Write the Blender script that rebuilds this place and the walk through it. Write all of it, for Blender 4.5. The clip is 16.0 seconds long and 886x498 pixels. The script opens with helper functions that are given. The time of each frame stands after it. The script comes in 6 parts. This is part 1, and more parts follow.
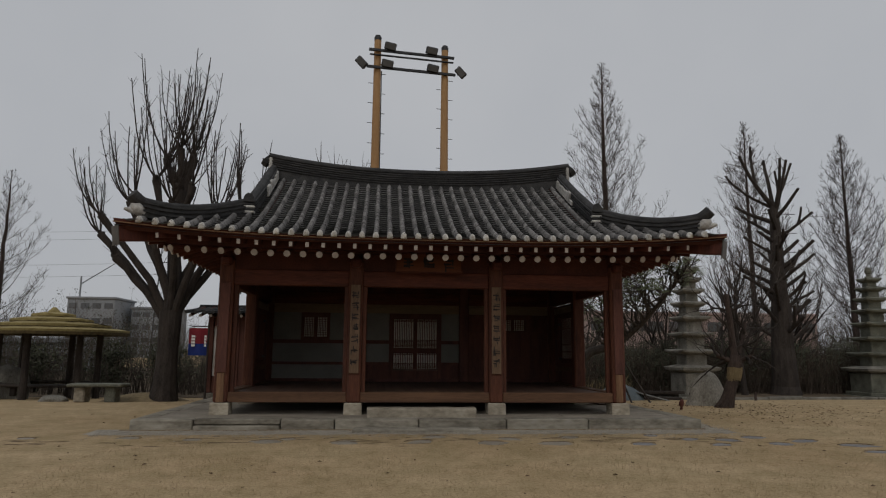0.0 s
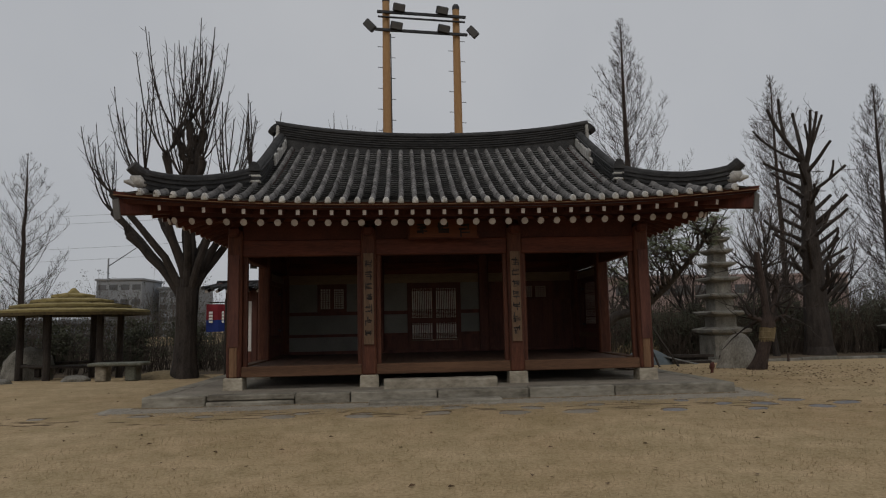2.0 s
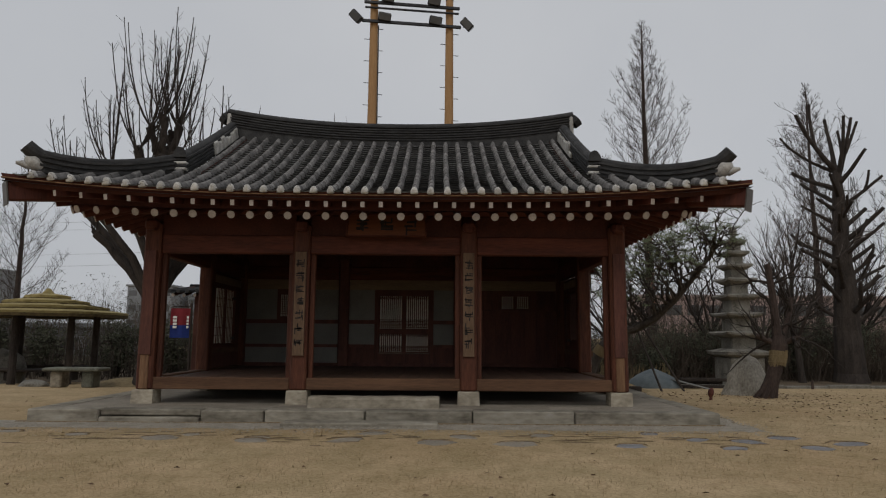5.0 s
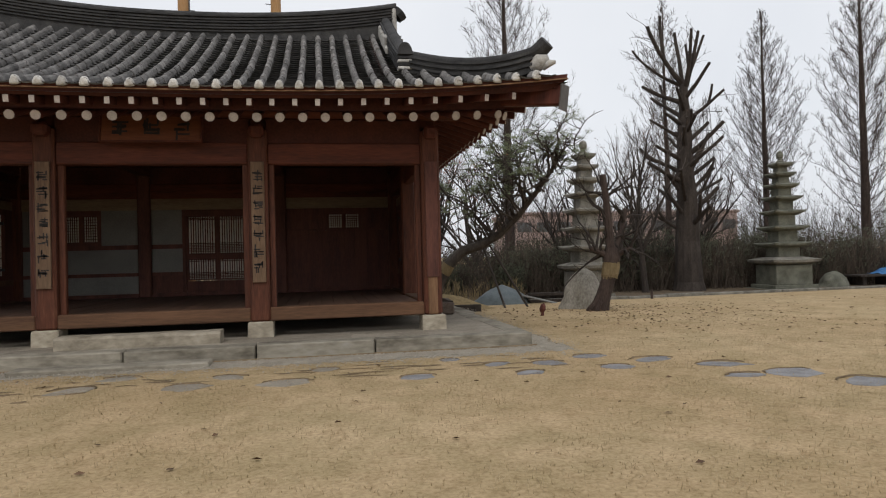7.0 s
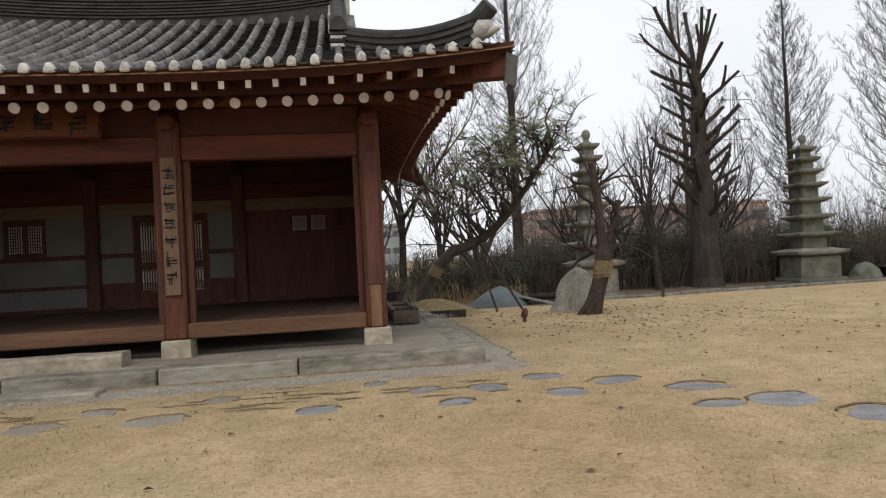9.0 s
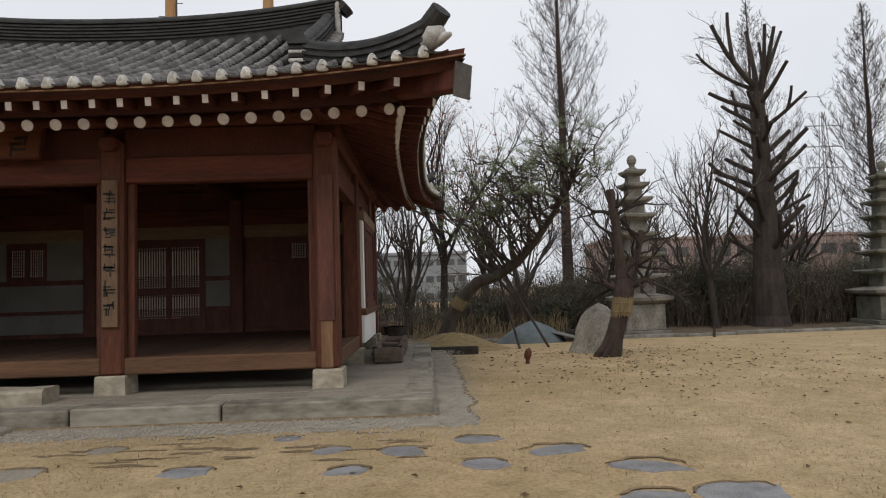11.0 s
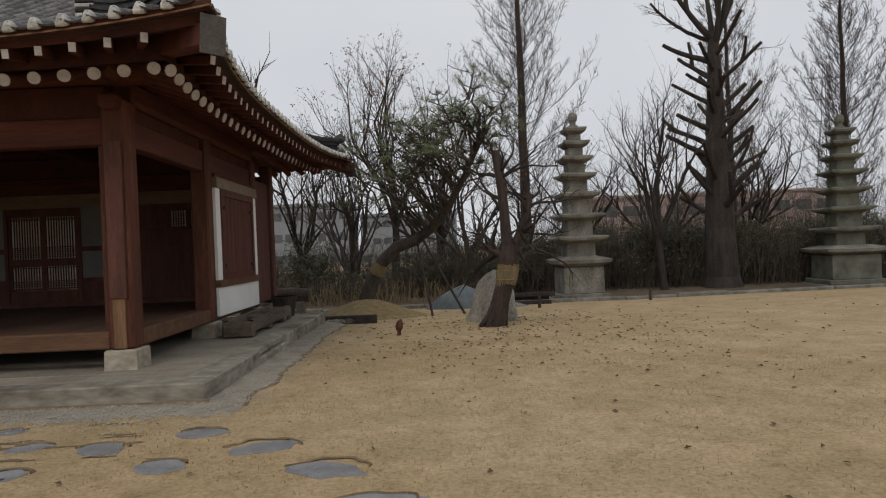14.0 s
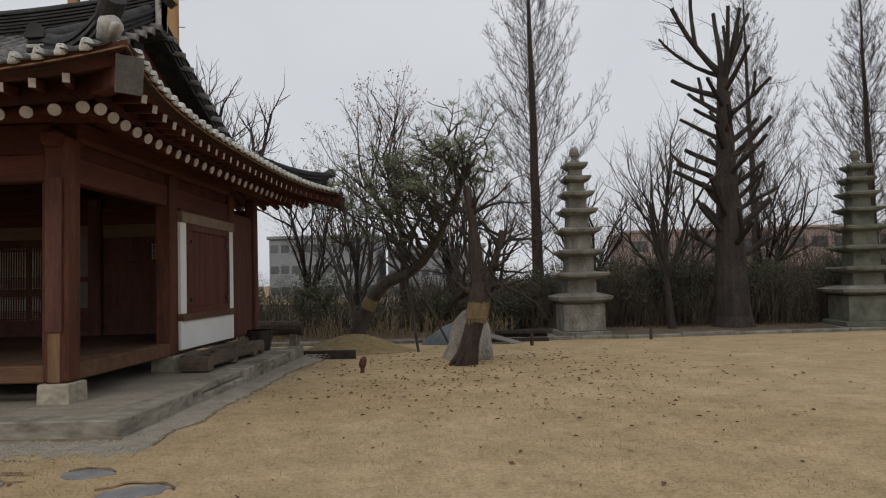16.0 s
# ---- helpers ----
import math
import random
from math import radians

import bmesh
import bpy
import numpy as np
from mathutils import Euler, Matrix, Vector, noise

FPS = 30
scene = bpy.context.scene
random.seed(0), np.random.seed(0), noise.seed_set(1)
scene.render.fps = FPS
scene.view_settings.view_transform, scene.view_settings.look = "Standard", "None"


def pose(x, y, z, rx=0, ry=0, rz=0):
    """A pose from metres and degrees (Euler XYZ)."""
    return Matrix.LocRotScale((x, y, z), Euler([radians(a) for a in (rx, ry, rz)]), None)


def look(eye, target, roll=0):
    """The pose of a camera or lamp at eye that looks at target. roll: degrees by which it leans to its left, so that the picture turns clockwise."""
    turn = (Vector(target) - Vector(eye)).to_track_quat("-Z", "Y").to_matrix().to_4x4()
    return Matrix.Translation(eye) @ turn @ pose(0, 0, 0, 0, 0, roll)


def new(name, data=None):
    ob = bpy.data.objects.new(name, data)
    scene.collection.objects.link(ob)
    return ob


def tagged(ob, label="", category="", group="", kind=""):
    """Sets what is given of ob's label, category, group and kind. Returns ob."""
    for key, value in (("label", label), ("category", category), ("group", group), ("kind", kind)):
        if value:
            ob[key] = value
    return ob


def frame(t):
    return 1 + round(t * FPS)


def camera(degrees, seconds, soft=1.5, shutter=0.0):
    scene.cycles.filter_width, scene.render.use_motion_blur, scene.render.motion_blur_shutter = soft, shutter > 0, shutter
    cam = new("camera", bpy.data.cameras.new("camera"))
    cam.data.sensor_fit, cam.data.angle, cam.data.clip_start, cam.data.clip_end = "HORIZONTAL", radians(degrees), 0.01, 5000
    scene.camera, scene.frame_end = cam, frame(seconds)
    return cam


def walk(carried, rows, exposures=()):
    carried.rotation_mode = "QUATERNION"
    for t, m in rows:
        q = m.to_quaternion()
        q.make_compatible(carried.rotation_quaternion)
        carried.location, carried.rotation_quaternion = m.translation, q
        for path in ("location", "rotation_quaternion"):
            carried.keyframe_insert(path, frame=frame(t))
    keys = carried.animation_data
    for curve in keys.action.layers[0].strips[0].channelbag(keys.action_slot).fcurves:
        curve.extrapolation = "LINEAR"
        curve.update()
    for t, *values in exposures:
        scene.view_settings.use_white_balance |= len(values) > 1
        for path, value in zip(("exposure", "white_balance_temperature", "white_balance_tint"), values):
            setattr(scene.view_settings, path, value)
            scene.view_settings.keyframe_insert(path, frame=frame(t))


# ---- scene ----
cam = camera(67.6, 16.0, soft=1.15)
PATH = [
    (0, (0.167, -0.058, 1.539), (0.352, 1.91, 1.844), 0.5),
    (0.5, (0.128, -0.113, 1.515), (0.331, 1.855, 1.808), 0.2),
    (1, (0.143, 0.001, 1.488), (0.33, 1.975, 1.753), -1.0),
    (1.5, (0.248, 0.18, 1.436), (0.437, 2.151, 1.721), -0.9),
    (2, (0.369, 0.554, 1.48), (0.488, 2.538, 1.7), -1.2),
    (2.5, (0.539, 0.909, 1.484), (0.667, 2.891, 1.719), -0.9),
    (3, (0.892, 1.125, 1.45), (0.879, 3.111, 1.686), 0.5),
    (3.2, (1.072, 1.223, 1.473), (1.094, 3.208, 1.714), 0.3),
    (5.3, (2.395, 2.461, 1.405), (2.406, 4.444, 1.669), 0.4),
    (5.5, (2.587, 2.604, 1.443), (2.613, 4.598, 1.6), -0.9),
    (6, (2.903, 3.003, 1.392), (3.166, 4.98, 1.546), 0.4),
    (6.5, (3.289, 3.319, 1.363), (3.612, 5.289, 1.482), -2.0),
    (7, (3.641, 3.648, 1.369), (4.002, 5.615, 1.395), -1.5),
    (7.5, (3.941, 4.016, 1.364), (4.396, 5.963, 1.38), -1.5),
    (8, (4.349, 4.315, 1.363), (4.727, 6.278, 1.317), -2.1),
    (8.5, (4.714, 4.612, 1.394), (5.014, 6.588, 1.346), -1.6),
    (9, (5.081, 4.854, 1.373), (5.358, 6.834, 1.401), -3.0),
    (9.5, (5.466, 5.114, 1.372), (5.756, 7.093, 1.4), -2.0),
    (10, (5.887, 5.308, 1.413), (6.115, 7.293, 1.502), -3.2),
    (10.2, (6.08, 5.394, 1.372), (6.241, 7.385, 1.483), -2.7),
    (12.3, (7.588, 6.203, 1.533), (7.583, 8.199, 1.657), -2.3),
    (12.5, (7.794, 6.246, 1.539), (7.779, 8.242, 1.663), -3.6),
    (13, (8.319, 6.268, 1.537), (8.409, 8.266, 1.584), -0.5),
    (13.5, (8.693, 6.331, 1.522), (8.916, 8.319, 1.552), 0.2),
    (14, (9.152, 6.316, 1.5), (9.184, 8.315, 1.497), -2.4),
    (14.5, (9.534, 6.375, 1.541), (9.537, 8.375, 1.541), -3.2),
    (15, (9.838, 6.427, 1.563), (9.776, 8.425, 1.63), -2.8),
    (15.5, (10.16, 6.396, 1.581), (10.111, 8.394, 1.661), -1.3),
    (16, (10.363, 6.456, 1.546), (10.293, 8.453, 1.643), -1.6),
]
EXPOSURES = [(0.0, -0.58), (3.0, -0.54), (5.3, -0.3), (6.0, -0.04), (6.5, 0.1), (7.0, 0.36), (7.5, 0.3), (8.0, 0.36), (8.5, 0.55), (9.5, 0.58), (10.0, 0.5), (12.5, 0.16), (13.5, 0.08), (14.0, 0.02), (14.5, 0.2), (15.5, 0.0), (16.0, 0.0)]
walk(cam, [(t, look(eye, target, roll)) for t, eye, target, roll in PATH], EXPOSURES)

# ---- sky and sun: a bright overcast winter day ----
world = bpy.data.worlds.new("overcast_sky")
scene.world = world
world.use_nodes = True
wn, wl = world.node_tree.nodes, world.node_tree.links
wn.clear()
sky = wn.new("ShaderNodeTexSky")
sky.sky_type, sky.sun_disc = "NISHITA", False
sky.sun_elevation, sky.sun_rotation = radians(38), radians(200)
sky.dust_density, sky.air_density = 4.0, 1.0
sky_dim = wn.new("ShaderNodeVectorMath")
sky_dim.operation = "SCALE"
sky_dim.inputs[3].default_value = 0.06
coord = wn.new("ShaderNodeTexCoord")
cloud = wn.new("ShaderNodeTexNoise")
cloud.inputs["Scale"].default_value, cloud.inputs["Detail"].default_value = 1.6, 5.0
ramp = wn.new("ShaderNodeValToRGB")
ramp.color_ramp.elements[0].position, ramp.color_ramp.elements[0].color = 0.3, (0.60, 0.625, 0.67, 1)
ramp.color_ramp.elements[1].position, ramp.color_ramp.elements[1].color = 0.7, (0.72, 0.735, 0.765, 1)
mixed = wn.new("ShaderNodeMix")
mixed.data_type = "RGBA"
mixed.inputs[0].default_value = 0.9
back = wn.new("ShaderNodeBackground")
back.inputs[1].default_value = 1.0
wout = wn.new("ShaderNodeOutputWorld")
wl.new(sky.outputs[0], sky_dim.inputs[0])
wl.new(coord.outputs["Generated"], cloud.inputs["Vector"])
wl.new(cloud.outputs[0], ramp.inputs[0])
wl.new(sky_dim.outputs[0], mixed.inputs[6])
wl.new(ramp.outputs[0], mixed.inputs[7])
wl.new(mixed.outputs[2], back.inputs[0])
wl.new(back.outputs[0], wout.inputs[0])
sun_data = bpy.data.lights.new("sun", "SUN")
sun_data.energy, sun_data.angle, sun_data.color = 0.7, radians(25), (1.0, 0.96, 0.9)
sun_lamp = new("sun", sun_data)
sun_lamp.matrix_world = look((0, 0, 30), (8, 26, 0))


# ---- materials ----
def mat(name, dark, light, scale=(3, 3, 3), fine=40.0, rough=0.85, bump=0.3, vary=0.15, metal=0.0, wear=None, spec=0.3):
    """A surface whose colour wanders between two tones at two scales, with relief and a slight change from piece to piece."""
    m = bpy.data.materials.new(name)
    m.use_nodes = True
    n, l = m.node_tree.nodes, m.node_tree.links
    b = n["Principled BSDF"]
    tc, mp = n.new("ShaderNodeTexCoord"), n.new("ShaderNodeMapping")
    mp.inputs["Scale"].default_value = scale
    l.new(tc.outputs["Object"], mp.inputs["Vector"])
    info = n.new("ShaderNodeObjectInfo")
    shift = n.new("ShaderNodeVectorMath")
    shift.operation = "SCALE"
    shift.inputs[0].default_value = (13.0, 7.0, 5.0)
    l.new(info.outputs["Random"], shift.inputs[3])
    l.new(shift.outputs[0], mp.inputs["Location"])
    big, small = n.new("ShaderNodeTexNoise"), n.new("ShaderNodeTexNoise")
    big.inputs["Scale"].default_value, big.inputs["Detail"].default_value = 1.0, 6.0
    small.inputs["Scale"].default_value, small.inputs["Detail"].default_value = fine / max(scale), 4.0
    l.new(mp.outputs[0], big.inputs["Vector"])
    l.new(mp.outputs[0], small.inputs["Vector"])
    add = n.new("ShaderNodeMath")
    add.operation = "MULTIPLY_ADD"
    add.inputs[1].default_value = 0.45
    l.new(small.outputs[0], add.inputs[0])
    half = n.new("ShaderNodeMath")
    half.operation = "MULTIPLY"
    half.inputs[1].default_value = 0.6
    l.new(big.outputs[0], half.inputs[0])
    l.new(half.outputs[0], add.inputs[2])
    r = n.new("ShaderNodeValToRGB")
    r.color_ramp.elements[0].position, r.color_ramp.elements[0].color = 0.36, (*dark, 1)
    r.color_ramp.elements[1].position, r.color_ramp.elements[1].color = 0.68, (*light, 1)
    if wear:
        e = r.color_ramp.elements.new(0.62)
        e.color = (*light, 1)
        r.color_ramp.elements[2].position, r.color_ramp.elements[2].color = 0.75, (*wear, 1)
    l.new(add.outputs[0], r.inputs[0])
    isl = n.new("ShaderNodeNewGeometry")
    tone = n.new("ShaderNodeMath")
    tone.operation = "ADD"
    l.new(info.outputs["Random"], tone.inputs[0])
    l.new(isl.outputs["Random Per Island"], tone.inputs[1])
    tv = n.new("ShaderNodeMapRange")
    tv.inputs[1].default_value, tv.inputs[2].default_value = 0.0, 2.0
    tv.inputs[3].default_value, tv.inputs[4].default_value = 1.0 - vary, 1.0 + vary
    l.new(tone.outputs[0], tv.inputs[0])
    hsv = n.new("ShaderNodeHueSaturation")
    l.new(tv.outputs[0], hsv.inputs["Value"])
    l.new(r.outputs[0], hsv.inputs["Color"])
    l.new(hsv.outputs[0], b.inputs["Base Color"])
    bp = n.new("ShaderNodeBump")
    bp.inputs["Strength"].default_value, bp.inputs["Distance"].default_value = bump, 0.02
    l.new(add.outputs[0], bp.inputs["Height"])
    l.new(bp.outputs[0], b.inputs["Normal"])
    b.inputs["Roughness"].default_value, b.inputs["Metallic"].default_value = rough, metal
    b.inputs["Specular IOR Level"].default_value = spec
    return m


def lawn_material():
    """Dry winter turf: broad tints, tufts a hand wide, and fine blades, with thin worn patches."""
    m = bpy.data.materials.new("dry_lawn")
    m.use_nodes = True
    n, l = m.node_tree.nodes, m.node_tree.links
    b = n["Principled BSDF"]
    tc = n.new("ShaderNodeTexCoord")
    outs = []
    for sc, det in ((0.35, 4.0), (5.5, 6.0), (26.0, 5.0), (1.4, 3.0)):
        t = n.new("ShaderNodeTexNoise")
        t.inputs["Scale"].default_value, t.inputs["Detail"].default_value, t.inputs["Roughness"].default_value = sc, det, 0.65
        l.new(tc.outputs["Object"], t.inputs["Vector"])
        outs.append(t.outputs[0])

    def ramp_of(src, p0, c0, p1, c1):
        r = n.new("ShaderNodeValToRGB")
        r.color_ramp.elements[0].position, r.color_ramp.elements[0].color = p0, (*c0, 1)
        r.color_ramp.elements[1].position, r.color_ramp.elements[1].color = p1, (*c1, 1)
        l.new(src, r.inputs[0])
        return r.outputs[0]

    broad = ramp_of(outs[0], 0.32, (0.372, 0.27, 0.15), 0.68, (0.438, 0.334, 0.199))
    patch = ramp_of(outs[3], 0.36, (0.88, 0.91, 0.88), 0.64, (1.07, 1.06, 1.08))
    tuft = ramp_of(outs[1], 0.3, (0.8, 0.77, 0.72), 0.52, (1.05, 1.04, 1.04))
    blade = ramp_of(outs[2], 0.3, (0.71, 0.68, 0.63), 0.59, (1.1, 1.1, 1.1))
    cur = broad
    for src in (patch, tuft, blade):
        x = n.new("ShaderNodeMix")
        x.data_type, x.blend_type = "RGBA", "MULTIPLY"
        x.inputs[0].default_value = 1.0
        l.new(cur, x.inputs[6])
        l.new(src, x.inputs[7])
        cur = x.outputs[2]
    l.new(cur, b.inputs["Base Color"])
    add = n.new("ShaderNodeMath")
    add.operation = "ADD"
    l.new(outs[1], add.inputs[0])
    l.new(outs[2], add.inputs[1])
    bp = n.new("ShaderNodeBump")
    bp.inputs["Strength"].default_value, bp.inputs["Distance"].default_value = 0.6, 0.02
    l.new(add.outputs[0], bp.inputs["Height"])
    l.new(bp.outputs[0], b.inputs["Normal"])
    b.inputs["Roughness"].default_value = 0.95
    b.inputs["Specular IOR Level"].default_value = 0.15
    return m


GRASS = lawn_material()
PALE_ROCK = mat("pale_granite_boulder", (0.13, 0.117, 0.095), (0.33, 0.308, 0.265), (2.2, 2.2, 1.5), 22, 0.92, 0.8, 0.05, wear=(0.48, 0.46, 0.42))
THICKET = mat("dark_brush", (0.028, 0.022, 0.017), (0.115, 0.088, 0.068), (1.2, 1.2, 1.2), 12, 0.95, 0.2, 0.4)
SHUTTER = mat("red_brown_shutter", (0.06, 0.02, 0.014), (0.13, 0.042, 0.028), (5, 5, 0.8), 50, 0.75, 0.3, 0.1)
MOSSY_GRASS = mat("olive_mound_grass", (0.15, 0.11, 0.05), (0.33, 0.24, 0.12), (6, 6, 6), 60, 0.95, 1.0, 0.0)
THATCH = mat("yellow_thatch", (0.17, 0.132, 0.05), (0.36, 0.29, 0.125), (4, 4, 9), 60, 0.95, 0.8, 0.25)
# dark straw tone that paints the shaded gaps between thatch layers
THATCH_SHADE = mat("shaded_thatch_edge", (0.05, 0.037, 0.018), (0.14, 0.105, 0.05), (8, 8, 8), 60, 0.95, 0.8, 0.2)
BLADE = mat("dry_grass_blade", (0.29, 0.21, 0.115), (0.52, 0.41, 0.25), (2, 2, 2), 20, 0.9, 0.1, 0.3)
SOIL = mat("leafy_soil", (0.05, 0.038, 0.024), (0.15, 0.11, 0.07), (1.5, 1.5, 1.5), 25, 0.95, 0.9, 0.0)
# earth colour, also used for shade painted at kerb foot and stone rims
EARTH_SHADE = mat("earth_and_shade", (0.1, 0.07, 0.04), (0.24, 0.17, 0.1), (6, 6, 6), 60, 0.95, 0.8, 0.3)
GRAVEL = mat("grey_gravel", (0.235, 0.208, 0.168), (0.43, 0.388, 0.32), (5, 5, 5), 110, 0.9, 0.9, 0.0)
STONE = mat("granite_slab", (0.18, 0.152, 0.11), (0.43, 0.378, 0.295), (1.3, 1.3, 2.2), 14, 0.92, 0.5, 0.28, wear=(0.45, 0.42, 0.37))
KERB = mat("stained_granite_kerb", (0.12, 0.103, 0.078), (0.33, 0.298, 0.238), (1.1, 1.1, 3.0), 16, 0.93, 0.7, 0.22, wear=(0.4, 0.375, 0.325))
PAVING = mat("grey_paving", (0.19, 0.162, 0.125), (0.335, 0.295, 0.238), (1.5, 1.5, 1.5), 20, 0.88, 0.4, 0.12)
OLD_STONE = mat("weathered_stone", (0.08, 0.074, 0.06), (0.235, 0.22, 0.188), (2.4, 2.4, 1.4), 30, 0.92, 0.8, 0.14, wear=(0.38, 0.365, 0.325))
MOSS_STONE = mat("mossy_stone", (0.065, 0.066, 0.05), (0.19, 0.188, 0.15), (2.5, 2.5, 2.5), 40, 0.93, 0.7, 0.1)
STEPSTONE = mat("blue_grey_flagstone", (0.15, 0.145, 0.145), (0.275, 0.268, 0.27), (5, 5, 5), 60, 0.85, 0.6, 0.2)
WOOD_V = mat("red_brown_post_wood", (0.038, 0.0122, 0.007), (0.108, 0.035, 0.0175), (7, 7, 0.7), 60, 0.7, 0.35, 0.12, wear=(0.16, 0.066, 0.035))
WOOD_X = mat("red_brown_beam_wood", (0.04, 0.0108, 0.0058), (0.108, 0.028, 0.0135), (0.7, 7, 7), 60, 0.7, 0.35, 0.12, wear=(0.135, 0.045, 0.022))
WOOD_Y = mat("red_brown_rafter_wood", (0.05, 0.0145, 0.01), (0.115, 0.033, 0.02), (7, 0.7, 7), 60, 0.72, 0.3, 0.12)
SOFFIT = mat("dark_red_boarding", (0.042, 0.0145, 0.0108), (0.1, 0.03, 0.02), (2, 2, 2), 30, 0.8, 0.3, 0.1)
OLD_WOOD = mat("pale_weathered_wood", (0.12, 0.062, 0.032), (0.25, 0.14, 0.075), (7, 7, 0.7), 60, 0.75, 0.4, 0.1)
OLD_WOOD_X = mat("pale_weathered_beam", (0.065, 0.032, 0.017), (0.15, 0.078, 0.042), (0.7, 7, 7), 60, 0.75, 0.4, 0.1)
FLOORWOOD = mat("dark_plank", (0.055, 0.03, 0.02), (0.115, 0.064, 0.042), (6, 0.6, 6), 50, 0.6, 0.3, 0.15)
DARKWOOD = mat("dark_panel_wood", (0.058, 0.023, 0.0175), (0.13, 0.05, 0.035), (5, 5, 0.8), 50, 0.75, 0.3, 0.1)
RAILWOOD = mat("pale_rail_wood", (0.14, 0.1, 0.065), (0.24, 0.18, 0.12), (0.8, 6, 6), 50, 0.75, 0.3, 0.1)
GREYPANEL = mat("grey_plaster", (0.13, 0.125, 0.112), (0.2, 0.193, 0.175), (1.5, 1.5, 1.5), 40, 0.9, 0.2, 0.05)
WHITE = mat("white_plaster", (0.68, 0.67, 0.63), (0.8, 0.79, 0.76), (1.5, 1.5, 1.5), 40, 0.9, 0.15, 0.03)
LIME = mat("lime_mortar", (0.3, 0.285, 0.26), (0.66, 0.64, 0.6), (9, 9, 9), 60, 0.9, 0.6, 0.3)
ENDPAINT = mat("off_white_end_paint", (0.34, 0.295, 0.265), (0.54, 0.48, 0.43), (9, 9, 9), 60, 0.85, 0.2, 0.16)
TILE = mat("grey_clay_tile", (0.062, 0.058, 0.055), (0.21, 0.198, 0.188), (7, 7, 7), 70, 0.85, 0.8, 0.7, wear=(0.33, 0.32, 0.3))
PAN = mat("gutter_tile", (0.05, 0.048, 0.046), (0.17, 0.162, 0.154), (5, 5, 5), 60, 0.85, 0.6, 0.6)
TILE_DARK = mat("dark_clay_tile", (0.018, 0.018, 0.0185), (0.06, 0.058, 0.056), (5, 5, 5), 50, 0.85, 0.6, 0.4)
RIDGE = mat("ridge_tile", (0.016, 0.016, 0.0165), (0.062, 0.06, 0.059), (4, 4, 4), 50, 0.85, 0.7, 0.3)
TIN = mat("dull_tin_plate", (0.075, 0.066, 0.058), (0.15, 0.134, 0.118), (3, 3, 3), 40, 0.5, 0.2, 0.05, metal=0.5)
PLAQUE = mat("pale_plaque_board", (0.085, 0.05, 0.03), (0.175, 0.112, 0.068), (6, 6, 0.8), 50, 0.8, 0.2, 0.08)
SIGN = mat("orange_brown_signboard", (0.095, 0.03, 0.012), (0.16, 0.053, 0.02), (0.8, 6, 6), 50, 0.7, 0.2, 0.05)
INK = mat("black_ink", (0.015, 0.013, 0.012), (0.035, 0.03, 0.028), (8, 8, 8), 50, 0.8, 0.1, 0.1)
BARK = mat("dark_bark", (0.02, 0.016, 0.014), (0.06, 0.048, 0.04), (6, 6, 1.5), 40, 0.95, 0.9, 0.15)
BARK_GREY = mat("grey_bark", (0.035, 0.029, 0.025), (0.095, 0.08, 0.068), (6, 6, 1.5), 40, 0.95, 0.8, 0.15)
BARK_RED = mat("russet_bark", (0.03, 0.021, 0.018), (0.08, 0.057, 0.047), (6, 6, 1.5), 40, 0.95, 0.8, 0.15)
TWIG = mat("fine_twig", (0.045, 0.036, 0.031), (0.105, 0.086, 0.074), (3, 3, 3), 30, 0.95, 0.2, 0.3)
NEEDLE = mat("pine_needle", (0.08, 0.1, 0.05), (0.2, 0.22, 0.12), (3, 3, 3), 30, 0.8, 0.1, 0.4)
RUST_LEAF = mat("rust_leaf", (0.13, 0.045, 0.03), (0.26, 0.11, 0.06), (3, 3, 3), 30, 0.9, 0.1, 0.4)
SHRUB_LEAF = mat("dull_shrub_leaf", (0.03, 0.034, 0.02), (0.075, 0.075, 0.045), (3, 3, 3), 30, 0.85, 0.1, 0.4)
DEAD_LEAF = mat("dead_leaf", (0.06, 0.035, 0.02), (0.16, 0.09, 0.05), (3, 3, 3), 30, 0.9, 0.1, 0.4)
TROUGH_WOOD = mat("grey_weathered_log", (0.06, 0.043, 0.033), (0.17, 0.13, 0.1), (7, 1, 7), 50, 0.9, 0.8, 0.15)
STRAW = mat("straw", (0.13, 0.097, 0.05), (0.25, 0.19, 0.105), (10, 10, 2), 60, 0.95, 0.8, 0.2)
POLE_PAINT = mat("ochre_painted_concrete", (0.34, 0.185, 0.078), (0.44, 0.262, 0.122), (2, 2, 0.4), 30, 0.7, 0.15, 0.05)
STEEL = mat("dark_steel", (0.03, 0.03, 0.032), (0.075, 0.075, 0.078), (4, 4, 4), 40, 0.5, 0.15, 0.1, metal=0.6)
TARP = mat("blue_green_tarp", (0.075, 0.092, 0.098), (0.15, 0.172, 0.178), (3, 3, 3), 30, 0.6, 0.5, 0.05)
BLUE = mat("blue_tarp", (0.03, 0.12, 0.3), (0.06, 0.2, 0.42), (3, 3, 3), 30, 0.5, 0.4, 0.05)
BANNER_RED = mat("red_cloth", (0.13, 0.01, 0.016), (0.2, 0.02, 0.027), (3, 3, 3), 30, 0.8, 0.2, 0.05)
BANNER_BLUE = mat("blue_cloth", (0.008, 0.02, 0.12), (0.015, 0.034, 0.18), (3, 3, 3), 30, 0.8, 0.2, 0.05)
